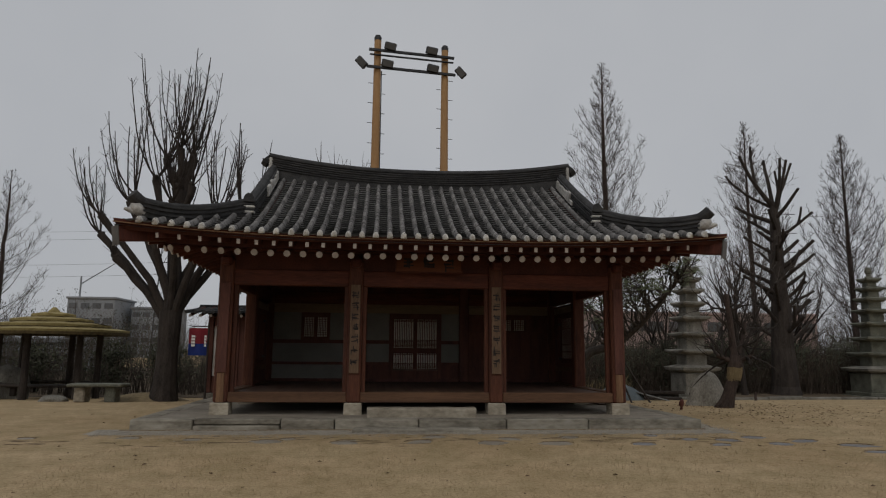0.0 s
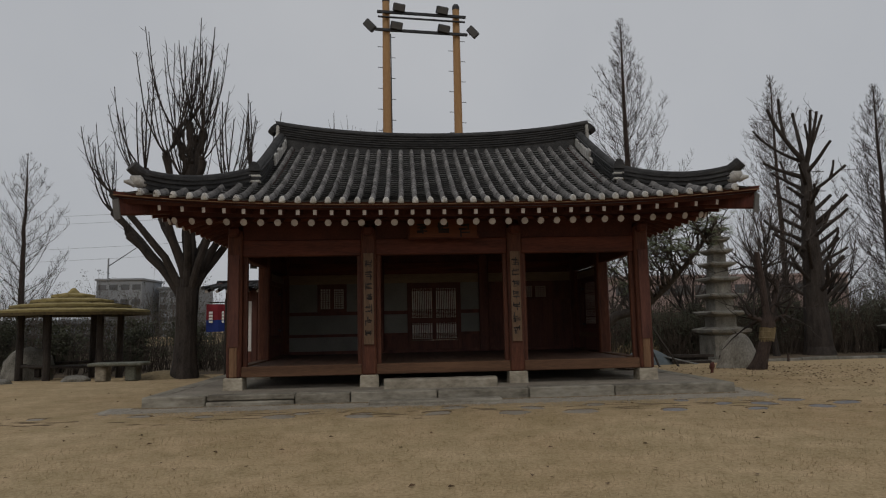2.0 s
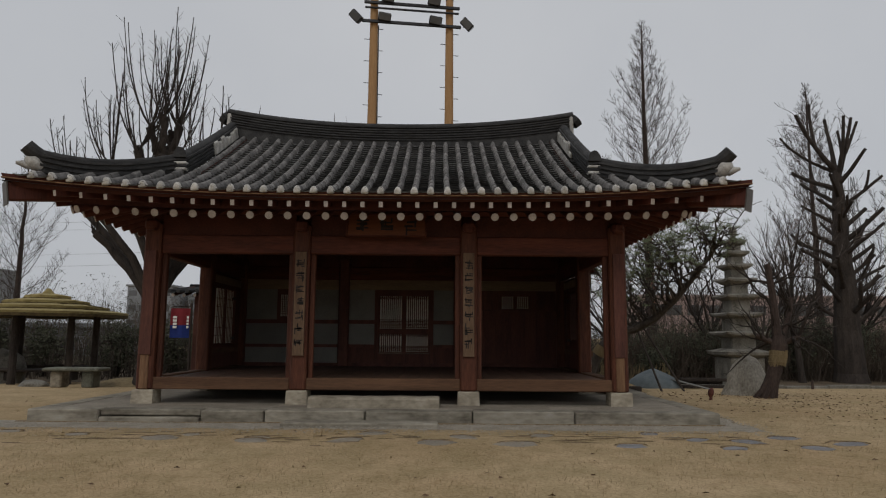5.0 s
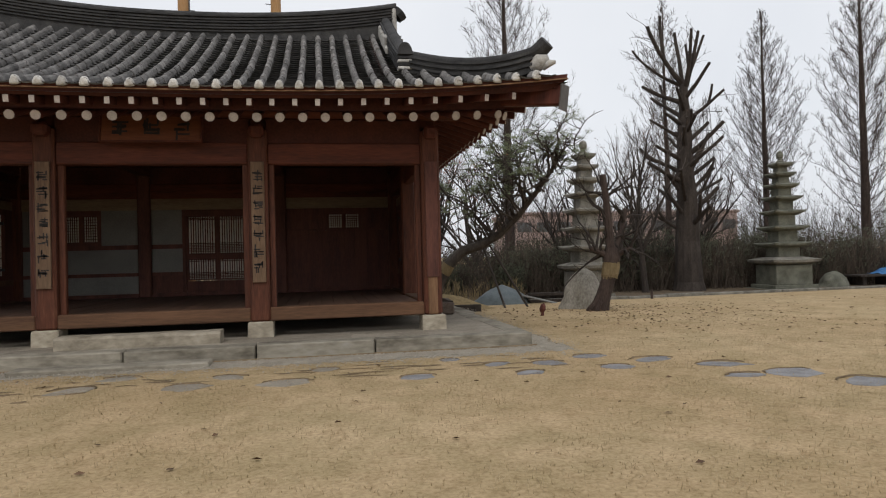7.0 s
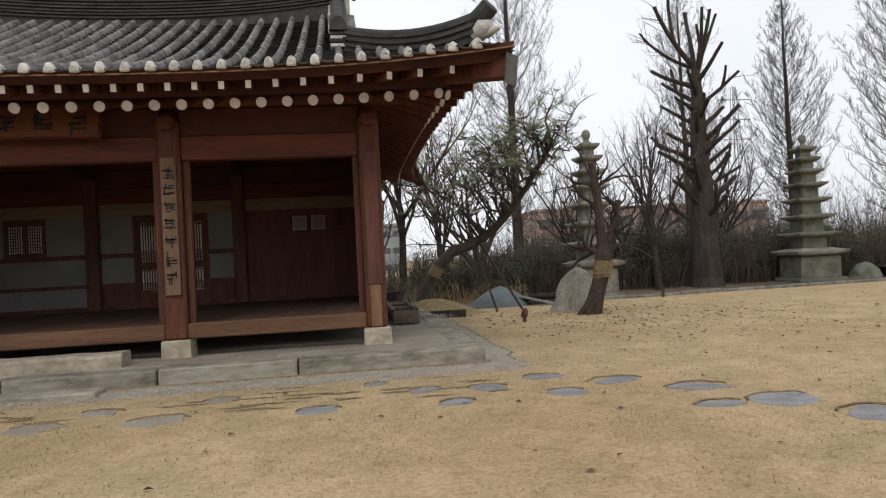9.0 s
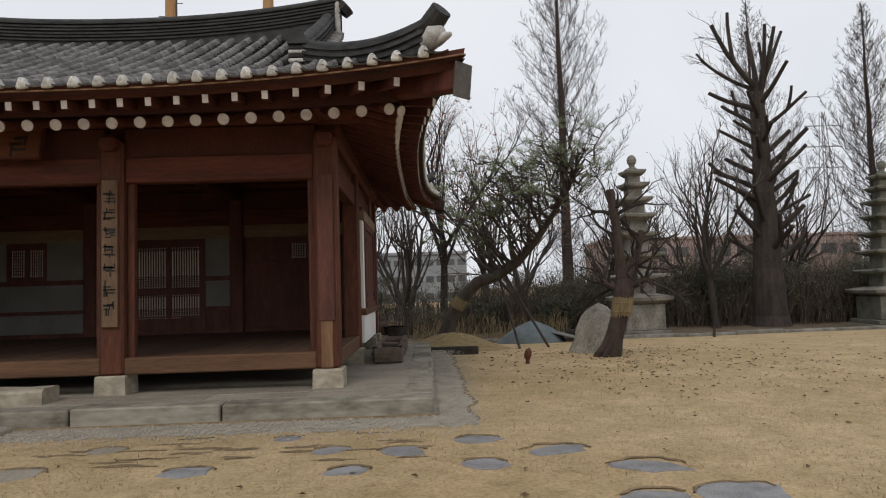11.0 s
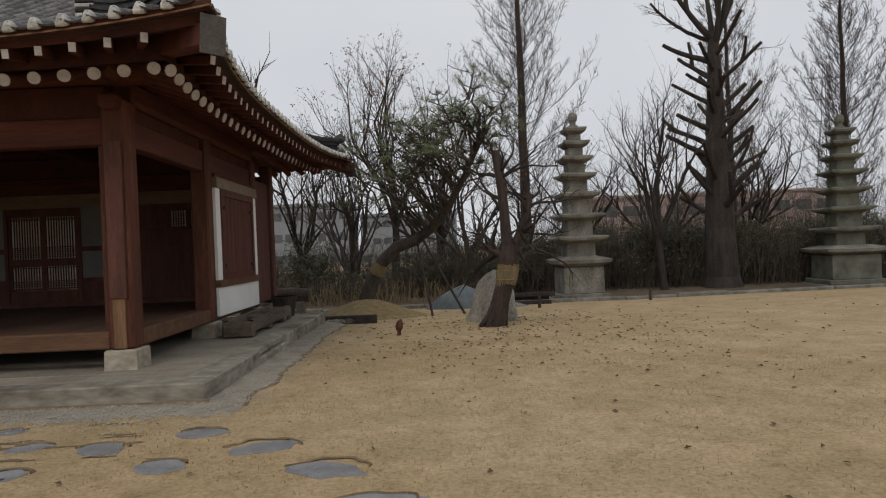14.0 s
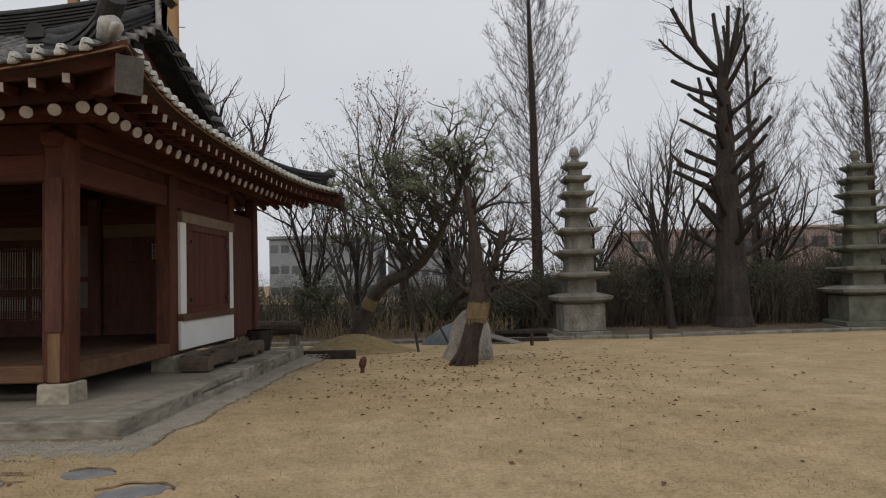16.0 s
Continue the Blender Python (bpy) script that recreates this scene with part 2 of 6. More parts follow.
CONCRETE = mat("pale_concrete", (0.2, 0.212, 0.226), (0.28, 0.29, 0.304), (0.2, 0.2, 0.2), 3, 0.9, 0.1, 0.05)
PINK_WALL = mat("pink_brown_facade", (0.33, 0.245, 0.225), (0.4, 0.305, 0.285), (0.1, 0.1, 0.1), 2, 0.9, 0.1, 0.03)
FAR_GLASS = mat("dim_window_glass", (0.08, 0.085, 0.09), (0.12, 0.12, 0.125), (0.3, 0.3, 0.3), 3, 0.2, 0.0, 0.2, spec=0.5)


def paper_material():
    """Thin window paper: daylight shines through it from behind."""
    m = bpy.data.materials.new("window_paper")
    m.use_nodes = True
    n, l = m.node_tree.nodes, m.node_tree.links
    n.remove(n["Principled BSDF"])
    d, t, x = n.new("ShaderNodeBsdfDiffuse"), n.new("ShaderNodeBsdfTranslucent"), n.new("ShaderNodeMixShader")
    tc, no, r = n.new("ShaderNodeTexCoord"), n.new("ShaderNodeTexNoise"), n.new("ShaderNodeValToRGB")
    no.inputs["Scale"].default_value = 6.0
    r.color_ramp.elements[0].color, r.color_ramp.elements[1].color = (0.7, 0.68, 0.61, 1), (0.85, 0.83, 0.77, 1)
    l.new(tc.outputs["Object"], no.inputs["Vector"])
    l.new(no.outputs[0], r.inputs[0])
    l.new(r.outputs[0], d.inputs[0])
    l.new(r.outputs[0], t.inputs[0])
    x.inputs[0].default_value = 0.3
    l.new(d.outputs[0], x.inputs[1])
    l.new(t.outputs[0], x.inputs[2])
    l.new(x.outputs[0], n["Material Output"].inputs[0])
    return m


PAPER = paper_material()


# ---- mesh helpers ----
class Shape:
    """Collects vertices and faces of one mesh."""

    def __init__(self):
        self.v, self.f = [], []

    def add(self, verts, faces):
        k = len(self.v)
        self.v.extend([tuple(p) for p in verts])
        self.f.extend([tuple(k + i for i in q) for q in faces])
        return self

    def box(self, x0, x1, y0, y1, z0, z1, c=0.008, m=None):
        """A box with chamfered edges."""
        c = min(c, (x1 - x0) / 3, (y1 - y0) / 3, (z1 - z0) / 3)
        vs, fs = [], []
        lo, hi = (x0, y0, z0), (x1, y1, z1)
        key = {}
        for sx in (0, 1):
            for sy in (0, 1):
                for sz in (0, 1):
                    for ax in range(3):
                        p = []
                        for k, sg in enumerate((sx, sy, sz)):
                            inset = 0 if k == ax else c
                            p.append(hi[k] - inset if sg else lo[k] + inset)
                        key[(sx, sy, sz, ax)] = len(vs)
                        vs.append(p)
        for ax in range(3):
            a, b = [k for k in range(3) if k != ax]
            for s in (0, 1):
                q = []
                for sa, sb in ((0, 0), (1, 0), (1, 1), (0, 1)):
                    g = [0, 0, 0]
                    g[ax], g[a], g[b] = s, sa, sb
                    q.append(key[(*g, ax)])
                fs.append(q)
            for sa in (0, 1):
                for sb in (0, 1):
                    q = []
                    for s, axis in ((0, a), (1, a), (1, b), (0, b)):
                        g = [0, 0, 0]
                        g[ax], g[a], g[b] = s, sa, sb
                        q.append(key[(*g, axis)])
                    fs.append(q)
        for sx in (0, 1):
            for sy in (0, 1):
                for sz in (0, 1):
                    fs.append([key[(sx, sy, sz, ax)] for ax in range(3)])
        if m is not None:
            vs = [m @ Vector(p) for p in vs]
        return self.add(vs, fs)

    def tube(self, pts, radii, sides=6, caps=True):
        """A round or many-sided bar along a line of points."""
        pts = [Vector(p) for p in pts]
        vs, fs = [], []
        ref = Vector((0.31, 0.95, 0.05))
        for i, p in enumerate(pts):
            d = (pts[min(i + 1, len(pts) - 1)] - pts[max(i - 1, 0)])
            if d.length < 1e-9:
                d = Vector((0, 0, 1))
            d.normalize()
            a = d.cross(ref if abs(d.dot(ref)) < 0.95 else Vector((1, 0, 0))).normalized()
            b = d.cross(a)
            for k in range(sides):
                w = 2 * math.pi * k / sides
                vs.append(p + (a * math.cos(w) + b * math.sin(w)) * radii[i])
        for i in range(len(pts) - 1):
            for k in range(sides):
                k2 = (k + 1) % sides
                fs.append((i * sides + k, i * sides + k2, (i + 1) * sides + k2, (i + 1) * sides + k))
        if caps:
            fs.append(tuple(range(sides))[::-1])
            fs.append(tuple((len(pts) - 1) * sides + k for k in range(sides)))
        return self.add(vs, fs)

    def sweep(self, pts, profile, up=(0, 0, 1)):
        """A closed profile (side, up) carried along points, kept upright."""
        pts = [Vector(p) for p in pts]
        upv = Vector(up)
        n = len(profile)
        vs, fs = [], []
        for i, p in enumerate(pts):
            d = (pts[min(i + 1, len(pts) - 1)] - pts[max(i - 1, 0)]).normalized()
            side = d.cross(upv).normalized()
            vs.extend(p + side * a + upv * b for a, b in profile)
        for i in range(len(pts) - 1):
            for k in range(n):
                k2 = (k + 1) % n
                fs.append((i * n + k, i * n + k2, (i + 1) * n + k2, (i + 1) * n + k))
        fs.append(tuple(range(n))[::-1])
        fs.append(tuple((len(pts) - 1) * n + k for k in range(n)))
        return self.add(vs, fs)

    def grid(self, rows):
        """A skin over rows of points."""
        n = len(rows[0])
        vs = [p for r in rows for p in r]
        fs = [(i * n + k, i * n + k + 1, (i + 1) * n + k + 1, (i + 1) * n + k) for i in range(len(rows) - 1) for k in range(n - 1)]
        return self.add(vs, fs)

    def mesh(self, name, material, smooth=False):
        me = bpy.data.meshes.new(name)
        me.from_pydata(self.v, [], self.f)
        bm = bmesh.new()
        bm.from_mesh(me)
        if len(bm.faces) < 60000:
            bmesh.ops.recalc_face_normals(bm, faces=bm.faces)
        bm.to_mesh(me)
        bm.free()
        me.materials.append(material)
        if smooth:
            me.polygons.foreach_set("use_smooth", [True] * len(me.polygons))
        return me


def part(name, shape, material, parent, label="", smooth=False, m=None, kind=""):
    """One mesh object under a thing or a part. A shape may be a ready mesh, shared by alike pieces."""
    me = shape if isinstance(shape, bpy.types.Mesh) else shape.mesh(name, material, smooth)
    ob = new(name, me)
    ob.parent = parent
    if m is not None:
        ob.matrix_basis = m
    return tagged(ob, label, kind=kind)


def thing(name, label, category, at=(0, 0, 0), group="", turn=0):
    ob = new(name)
    ob.matrix_basis = pose(*at, 0, 0, turn)
    ob.empty_display_size = 0.2
    return tagged(ob, label, category, group)


def solid(name, shape, material, label="", category="", kind="", group="", at=None, smooth=False):
    ob = new(name, shape.mesh(name, material, smooth))
    if at is not None:
        ob.matrix_basis = at
    return tagged(ob, label, category, group, kind)


rng = random.Random(7)


def ground_z(x, y):
    """The lawn is level up to the pavilion and falls gently towards the kerb behind it."""
    return -0.048 * min(max(y - 18.8, 0.0), 11.0)


# ---- ground ----
def build_ground():
    s = Shape()
    xs = [-3000, -800, -250, -90, -50] + [-36 + 2 * i for i in range(39)] + [50, 90, 250, 800, 3000]
    ys = [-3000, -600, -150, -40] + [-20 + 2 * i for i in range(32)] + [55, 80, 150, 400, 1200, 3500]
    s.grid([[(x, y, ground_z(x, y) + (0.015 * noise.noise((x * 0.4, y * 0.4, 0)) if -4 > y or y > 22 or x < -6 or x > 9 else 0)) for x in xs] for y in ys])
    solid("ground", s, GRASS, "dry straw-coloured winter lawn", "lawn", "structure", smooth=True)


build_ground()


# ---- the pavilion ----
XC, YC = 1.165, 17.45
CU, CV = (-4.245, -1.525, 1.525, 4.245), (-3.05, -0.22, 2.5)
FLOOR_Z = 0.64
pavilion = thing("pavilion", "timber pavilion with grey tiled hip-and-gable roof and open hall", "pavilion", (XC, YC, 0))


def cube(a, n=3):
    return abs(a) ** n


def eave_v(u):
    return 4.38 + 0.5 * cube(min(abs(u) / 6.0, 1))


def eave_u(v):
    return 5.52 + 0.5 * cube(min(abs(v) / 4.88, 1))


def eave_z(a):
    return 3.812 + 0.15 * cube(min(abs(a), 1))


def climb(d):
    return 2.15 * (max(d, 0.0) / 4.38) ** 1.2


def front_z(u, v):
    return eave_z(u / 6.0) + climb(eave_v(u) - abs(v))


def side_z(u, v):
    return eave_z(v / 4.88) + climb(eave_u(v) - abs(u))


def hip_v(u):
    """On the main slope at u: how far from the middle the hip runs."""
    lo, hi = 0.0, 4.88
    for _ in range(40):
        mid = (lo + hi) / 2
        if side_z(u, mid) < front_z(u, mid):
            lo = mid
        else:
            hi = mid
    return hi


def hip_u(v):
    lo, hi = 3.6, 6.0
    for _ in range(40):
        mid = (lo + hi) / 2
        if front_z(mid, v) < side_z(mid, v):
            lo = mid
        else:
            hi = mid
    return hi


REAR = 1.3


def deep(v):
    """The rear half of the roof reaches further back than the front half."""
    return v * REAR if v > 0 else v


GABLE = 3.88
STEP = 0.278


def ring(kind, side, a):
    """A point of the outline under the eaves: kind r (round rafters), s (square rafters), t (tiles); a from -1 to 1 along a side."""
    cu, cv, mu, mv = {"r": (5.30, 4.16, 5.14, 4.04), "s": (5.88, 4.75, 5.44, 4.31), "t": (6.02, 4.88, 5.54, 4.38)}[kind]
    if side in ("front", "back"):
        sg = -1 if side == "front" else 1
        return Vector((a * cu, deep(sg * (mv + (cv - mv) * cube(a))), 0))
    sg = 1 if side == "east" else -1
    return Vector((sg * (mu + (cu - mu) * cube(a)), deep(a * cv), 0))


SIDES = ("front", "back", "east", "west")


def build_stonework():
    """Stone plinths under the posts."""
    for u in CU:
        for v in CV:
            if v == CV[1] and abs(u) < 4:
                continue
            w = rng.uniform(0.185, 0.198)
            s = Shape()
            s.add([(sx * k, sy * k, z) for z, k in ((0.175, w + 0.006), (0.435, w - 0.002), (0.45, w - 0.016)) for sx, sy in ((-1, -1), (1, -1), (1, 1), (-1, 1))],
                  [(0, 1, 2, 3), (8, 9, 10, 11)] + [(r + k, r + (k + 1) % 4, r + 4 + (k + 1) % 4, r + 4 + k) for r in (0, 4) for k in range(4)])
            part("plinth", s, STONE, pavilion, "squared pale granite plinth", m=pose(u, v, 0))


def build_frame():
    for u in CU:
        for v in CV:
            if v == CV[1] and abs(u) < 4:
                continue
            h = 0.15 if v == CV[0] else 0.14
            part("post", Shape().box(-h, h, -h, h, 0, 3.0, 0.03), WOOD_V if v == CV[0] or abs(u) > 4 else DARKWOOD, pavilion, "square red-brown timber post", m=pose(u, v, 0.45))
    for u in CU:
        part("rear_plinth", Shape().box(-0.17, 0.17, -0.17, 0.17, 0.1, 0.42, 0.02), STONE, pavilion, m=pose(u, 4.1, 0))
        part("rear_post", Shape().box(-0.12, 0.12, -0.12, 0.12, 0, 3.1, 0.03), DARKWOOD, pavilion, m=pose(u, 4.1, 0.42))
    for u in (CU[0], CU[3]):
        part("rear_boarding", Shape().box(u - 0.04, u + 0.04, 2.64, 3.98, 0.5, 3.1, 0.006), DARKWOOD, pavilion, "dark boarding beside the rear gallery")
    part("rear_lintel", Shape().box(-4.2, 4.2, 4.02, 4.18, 3.05, 3.3, 0.015), WOOD_X, pavilion)
    f = CV[0]
    # pale repair pieces let into the corner posts, and slim jambs beside the posts
    for k, u in enumerate(CU):
        for sg in (-1, 1):
            if (k == 0 and sg < 0) or (k == 3 and sg > 0):
                continue
            part("jamb", Shape().box(-0.045, 0.045, -0.05, 0.05, 0, 2.27, 0.01), WOOD_V, pavilion, m=pose(u + sg * 0.197, f + 0.02, 0.64))
    for sg in (-1, 1):
        part("repair_piece", Shape().box(-0.13, 0.02, -0.02, 0.02, 0, 0.62, 0.01), OLD_WOOD, pavilion, "pale new wood let into the post foot", m=pose(4.245 * sg + 0.05, f - 0.155, 0.46))
    for a, b in zip(CU, CU[1:]):
        part("floor_beam", Shape().box(a + 0.15, b - 0.15, f - 0.13, f + 0.12, 0.455, 0.665, 0.015), OLD_WOOD_X, pavilion, "worn pale edge beam of the raised floor")
        part("lintel", Shape().box(a + 0.15, b - 0.15, f - 0.09, f + 0.09, 2.9, 3.24, 0.015), WOOD_X, pavilion)
        part("frieze_board", Shape().box(a + 0.13, b - 0.13, f - 0.04, f + 0.04, 3.24, 3.62, 0.006), SOFFIT, pavilion)
        part("back_lintel", Shape().box(a + 0.14, b - 0.14, CV[2] - 0.09, CV[2] + 0.09, 2.9, 3.24, 0.015), WOOD_X, pavilion)
        part("back_frieze_board", Shape().box(a + 0.13, b - 0.13, CV[2] - 0.04, CV[2] + 0.04, 3.24, 3.62, 0.006), SOFFIT, pavilion)
    for u in CU:
        part("bracket", Shape().box(-0.11, 0.11, -0.32, 0.3, 3.3, 3.5, 0.05), WOOD_Y, pavilion, m=pose(u, f, 0))
        part("cross_beam", Shape().box(u - 0.16, u + 0.16, f + 0.12, CV[2] - 0.12, 3.42, 3.72, 0.05), WOOD_Y, pavilion)
    for sg in (-1, 1):
        u = CU[3] * sg
        for v0, v1 in zip(CV, CV[1:]):
            part("side_lintel", Shape().box(u - 0.09, u + 0.09, v0 + 0.15, v1 - 0.15, 2.9, 3.24, 0.015), WOOD_Y, pavilion)
            part("side_frieze", Shape().box(u - 0.04, u + 0.04, v0 + 0.13, v1 - 0.13, 3.24, 3.62, 0.006), SOFFIT, pavilion)
            part("side_floor_beam", Shape().box(u - 0.12, u + 0.12, v0 + 0.15, v1 - 0.15, 0.455, 0.66, 0.015), OLD_WOOD_X, pavilion)
    # round purlins
    for v in (f, CV[2]):
        part("purlin", Shape().tube([(-5.2, v, 3.76), (5.2, v, 3.76)], [0.13, 0.13], 12), WOOD_X, pavilion)
    for sg in (-1, 1):
        part("purlin", Shape().tube([(CU[3] * sg, -3.85, 3.78), (CU[3] * sg, deep(3.85), 3.78)], [0.13, 0.13], 12), WOOD_Y, pavilion)
    part("ridge_beam", Shape().tube([(-3.8, 0, 5.45), (3.8, 0, 5.45)], [0.15, 0.15], 12), WOOD_X, pavilion)
    for v in (-1.4, 1.4):
        part("purlin", Shape().tube([(-4.2, v, 4.45), (4.2, v, 4.45)], [0.13, 0.13], 10), WOOD_X, pavilion)
    for u in CU[1:3]:
        part("king_post", Shape().box(u - 0.12, u + 0.12, -0.12, 0.12, 3.7, 5.35, 0.03), WOOD_V, pavilion)
    # floor planks between the edge beams
    n = 40
    w = 8.2 / n
    plank = Shape().box(-w / 2 + 0.002, w / 2 - 0.002, -2.8, 2.3, 0.595, 0.64, 0.004).mesh("plank", FLOORWOOD)
    for i in range(n):
        part("floor_plank", plank, FLOORWOOD, pavilion, m=pose(-4.1 + w * (i + 0.5), 0, rng.uniform(-0.003, 0.003)))


def lattice(parent, u0, u1, z0, z1, y, nx, rows, frame_w=0.03, bar=0.006):
    """A paper window: a sheet of paper, slim wooden bars before it and a frame round it."""
    part("pane", Shape().box(u0, u1, y + 0.012, y + 0.018, z0, z1, 0.001), PAPER, parent, "white translucent window paper")
    b = Shape()
    for i in range(1, nx):
        x = u0 + (u1 - u0) * i / nx
        b.box(x - bar, x + bar, y - 0.012, y + 0.010, z0, z1, 0.002)
    for z in rows:
        zz = z0 + (z1 - z0) * z
        b.box(u0, u1, y - 0.006, y + 0.008, zz - bar * 0.9, zz + bar * 0.9, 0.002)
    part("lattice", b, DARKWOOD, parent)
    s = Shape()
    s.box(u0 - frame_w, u0, y - 0.02, y + 0.02, z0 - frame_w, z1 + frame_w, 0.004)
    s.box(u1, u1 + frame_w, y - 0.02, y + 0.02, z0 - frame_w, z1 + frame_w, 0.004)
    s.box(u0, u1, y - 0.02, y + 0.02, z0 - frame_w, z0, 0.004)
    s.box(u0, u1, y - 0.02, y + 0.02, z1, z1 + frame_w, 0.004)
    part("window_frame", s, DARKWOOD, parent)


def build_back_wall():
    y = CV[2]

    def panel(a, b, z0, z1, m, name="wall_panel", yy=0.0, t=0.03):
        part(name, Shape().box(a, b, y - t + yy, y + t + yy, z0, z1, 0.004), m, pavilion)

    bays = [(CU[i] + 0.14, CU[i + 1] - 0.14) for i in range(3)]
    for i, (a, b) in enumerate(bays):
        panel(a, b, 2.64, 2.905, RAILWOOD, "wall_rail", 0, 0.06)
        panel(a, b, 0.6, 0.72, DARKWOOD, "sill_beam", 0, 0.07)
    # first bay: plaster panels between dark rails, a small double window above
    a, b = bays[0]
    c = (a + b) / 2
    panel(a, b, 0.72, 1.12, GREYPANEL)
    panel(a, b, 1.12, 1.2, DARKWOOD, "wall_rail", 0, 0.05)
    panel(a, b, 1.2, 1.74, GREYPANEL)
    panel(a, b, 1.74, 1.84, DARKWOOD, "wall_rail", 0, 0.05)
    panel(a, c - 0.42, 1.84, 2.64, GREYPANEL)
    panel(c + 0.42, b, 1.84, 2.64, GREYPANEL)
    panel(c - 0.42, c + 0.42, 1.84, 1.9, DARKWOOD)
    panel(c - 0.42, c + 0.42, 2.51, 2.64, DARKWOOD, "wall_panel", 0, 0.036)
    win = part("window", Shape().box(c - 0.025, c + 0.025, y - 0.03, y + 0.03, 1.9, 2.54, 0.004), DARKWOOD, pavilion, "small double paper window in a dark frame")
    part("side_stile", Shape().box(c - 0.42, c - 0.36, y - 0.03, y + 0.03, 1.9, 2.54, 0.004), DARKWOOD, win)
    part("side_stile", Shape().box(c + 0.36, c + 0.42, y - 0.03, y + 0.03, 1.9, 2.54, 0.004), DARKWOOD, win)
    fine = [k / 9 for k in range(1, 9)]
    lattice(win, c - 0.33, c - 0.055, 1.93, 2.5, y, 6, fine, bar=0.009)
    lattice(win, c + 0.055, c + 0.33, 1.93, 2.5, y, 6, fine, bar=0.009)
    # middle bay: a double door with tall and short paper lights
    a, b = bays[1]
    c = (a + b) / 2 + 0.07
    for x0, x1 in ((a, c - 0.78), (c + 0.78, b)):
        panel(x0, x1, 0.72, 1.12, DARKWOOD)
        panel(x0, x1, 1.12, 1.2, DARKWOOD, "wall_rail", 0, 0.05)
        panel(x0, x1, 1.2, 1.74, GREYPANEL)
        panel(x0, x1, 1.74, 1.84, DARKWOOD, "wall_rail", 0, 0.05)
        panel(x0, x1, 1.84, 2.64, GREYPANEL)
    door = part("double_door", Shape().box(c - 0.78, c - 0.7, y - 0.05, y + 0.05, 0.72, 2.64, 0.008), DARKWOOD, pavilion, "closed double door with paper lights")
    part("door_jamb", Shape().box(c + 0.7, c + 0.78, y - 0.05, y + 0.05, 0.72, 2.64, 0.008), DARKWOOD, door)
    part("door_head", Shape().box(c - 0.7, c + 0.7, y - 0.05, y + 0.05, 2.485, 2.64, 0.008), DARKWOOD, door)
    for sg in (-1, 1):
        x0, x1 = (c - 0.64, c - 0.06) if sg < 0 else (c + 0.06, c + 0.64)
        dense = [0.045, 0.09, 0.135, 0.18, 0.225, 0.27, 0.93, 0.965]
        lattice(door, x0, x1, 1.62, 2.47, y, 11, dense, bar=0.011)
        lattice(door, x0, x1, 1.02, 1.46, y, 11, [0.08, 0.16, 0.24, 0.32, 0.94], bar=0.011)
        part("door_rail", Shape().box(x0 - 0.03, x1 + 0.03, y - 0.025, y + 0.025, 1.49, 1.59, 0.004), DARKWOOD, door)
        part("door_panel", Shape().box(x0 - 0.03, x1 + 0.03, y - 0.025, y + 0.025, 0.72, 0.97, 0.004), DARKWOOD, door)
        xa = min(x0 - 0.06, x0) if sg < 0 else x1 + 0.03
        part("door_stile", Shape().box(xa, xa + 0.03, y - 0.025, y + 0.025, 0.72, 2.53, 0.004), DARKWOOD, door)
    part("meeting_stile", Shape().box(c - 0.03, c + 0.03, y - 0.025, y + 0.025, 0.72, 2.53, 0.004), DARKWOOD, door)
    # third bay: dark boarding with two small lights
    a, b = bays[2]
    c = (a + b) / 2 + 0.14
    n = 9
    for i in range(n):
        x0 = a + (b - a) * i / n
        x1 = a + (b - a) * (i + 1) / n
        panel(x0 - 0.004, x1 + 0.004, 0.72, 2.1, DARKWOOD, "wall_board", 0.005 * (i % 2), 0.025)
    panel(a, b, 2.1, 2.14, DARKWOOD, "wall_rail", 0, 0.04)
    panel(a, c - 0.42, 2.14, 2.64, DARKWOOD)
    panel(c + 0.42, b, 2.14, 2.64, DARKWOOD)
    panel(c - 0.42, c + 0.42, 2.5, 2.64, DARKWOOD, "wall_panel", 0, 0.036)
    win = part("window", Shape().box(c - 0.02, c + 0.02, y - 0.03, y + 0.03, 2.14, 2.52, 0.004), DARKWOOD, pavilion, "pair of small paper lights")
    part("side_stile", Shape().box(c - 0.42, c - 0.385, y - 0.03, y + 0.03, 2.14, 2.52, 0.004), DARKWOOD, win)
    part("side_stile", Shape().box(c + 0.385, c + 0.42, y - 0.03, y + 0.03, 2.14, 2.52, 0.004), DARKWOOD, win)
    six = [k / 6 for k in range(1, 6)]
    lattice(win, c - 0.355, c - 0.05, 2.17, 2.49, y, 6, six, bar=0.011)
    lattice(win, c + 0.05, c + 0.355, 2.17, 2.49, y, 6, six, bar=0.011)


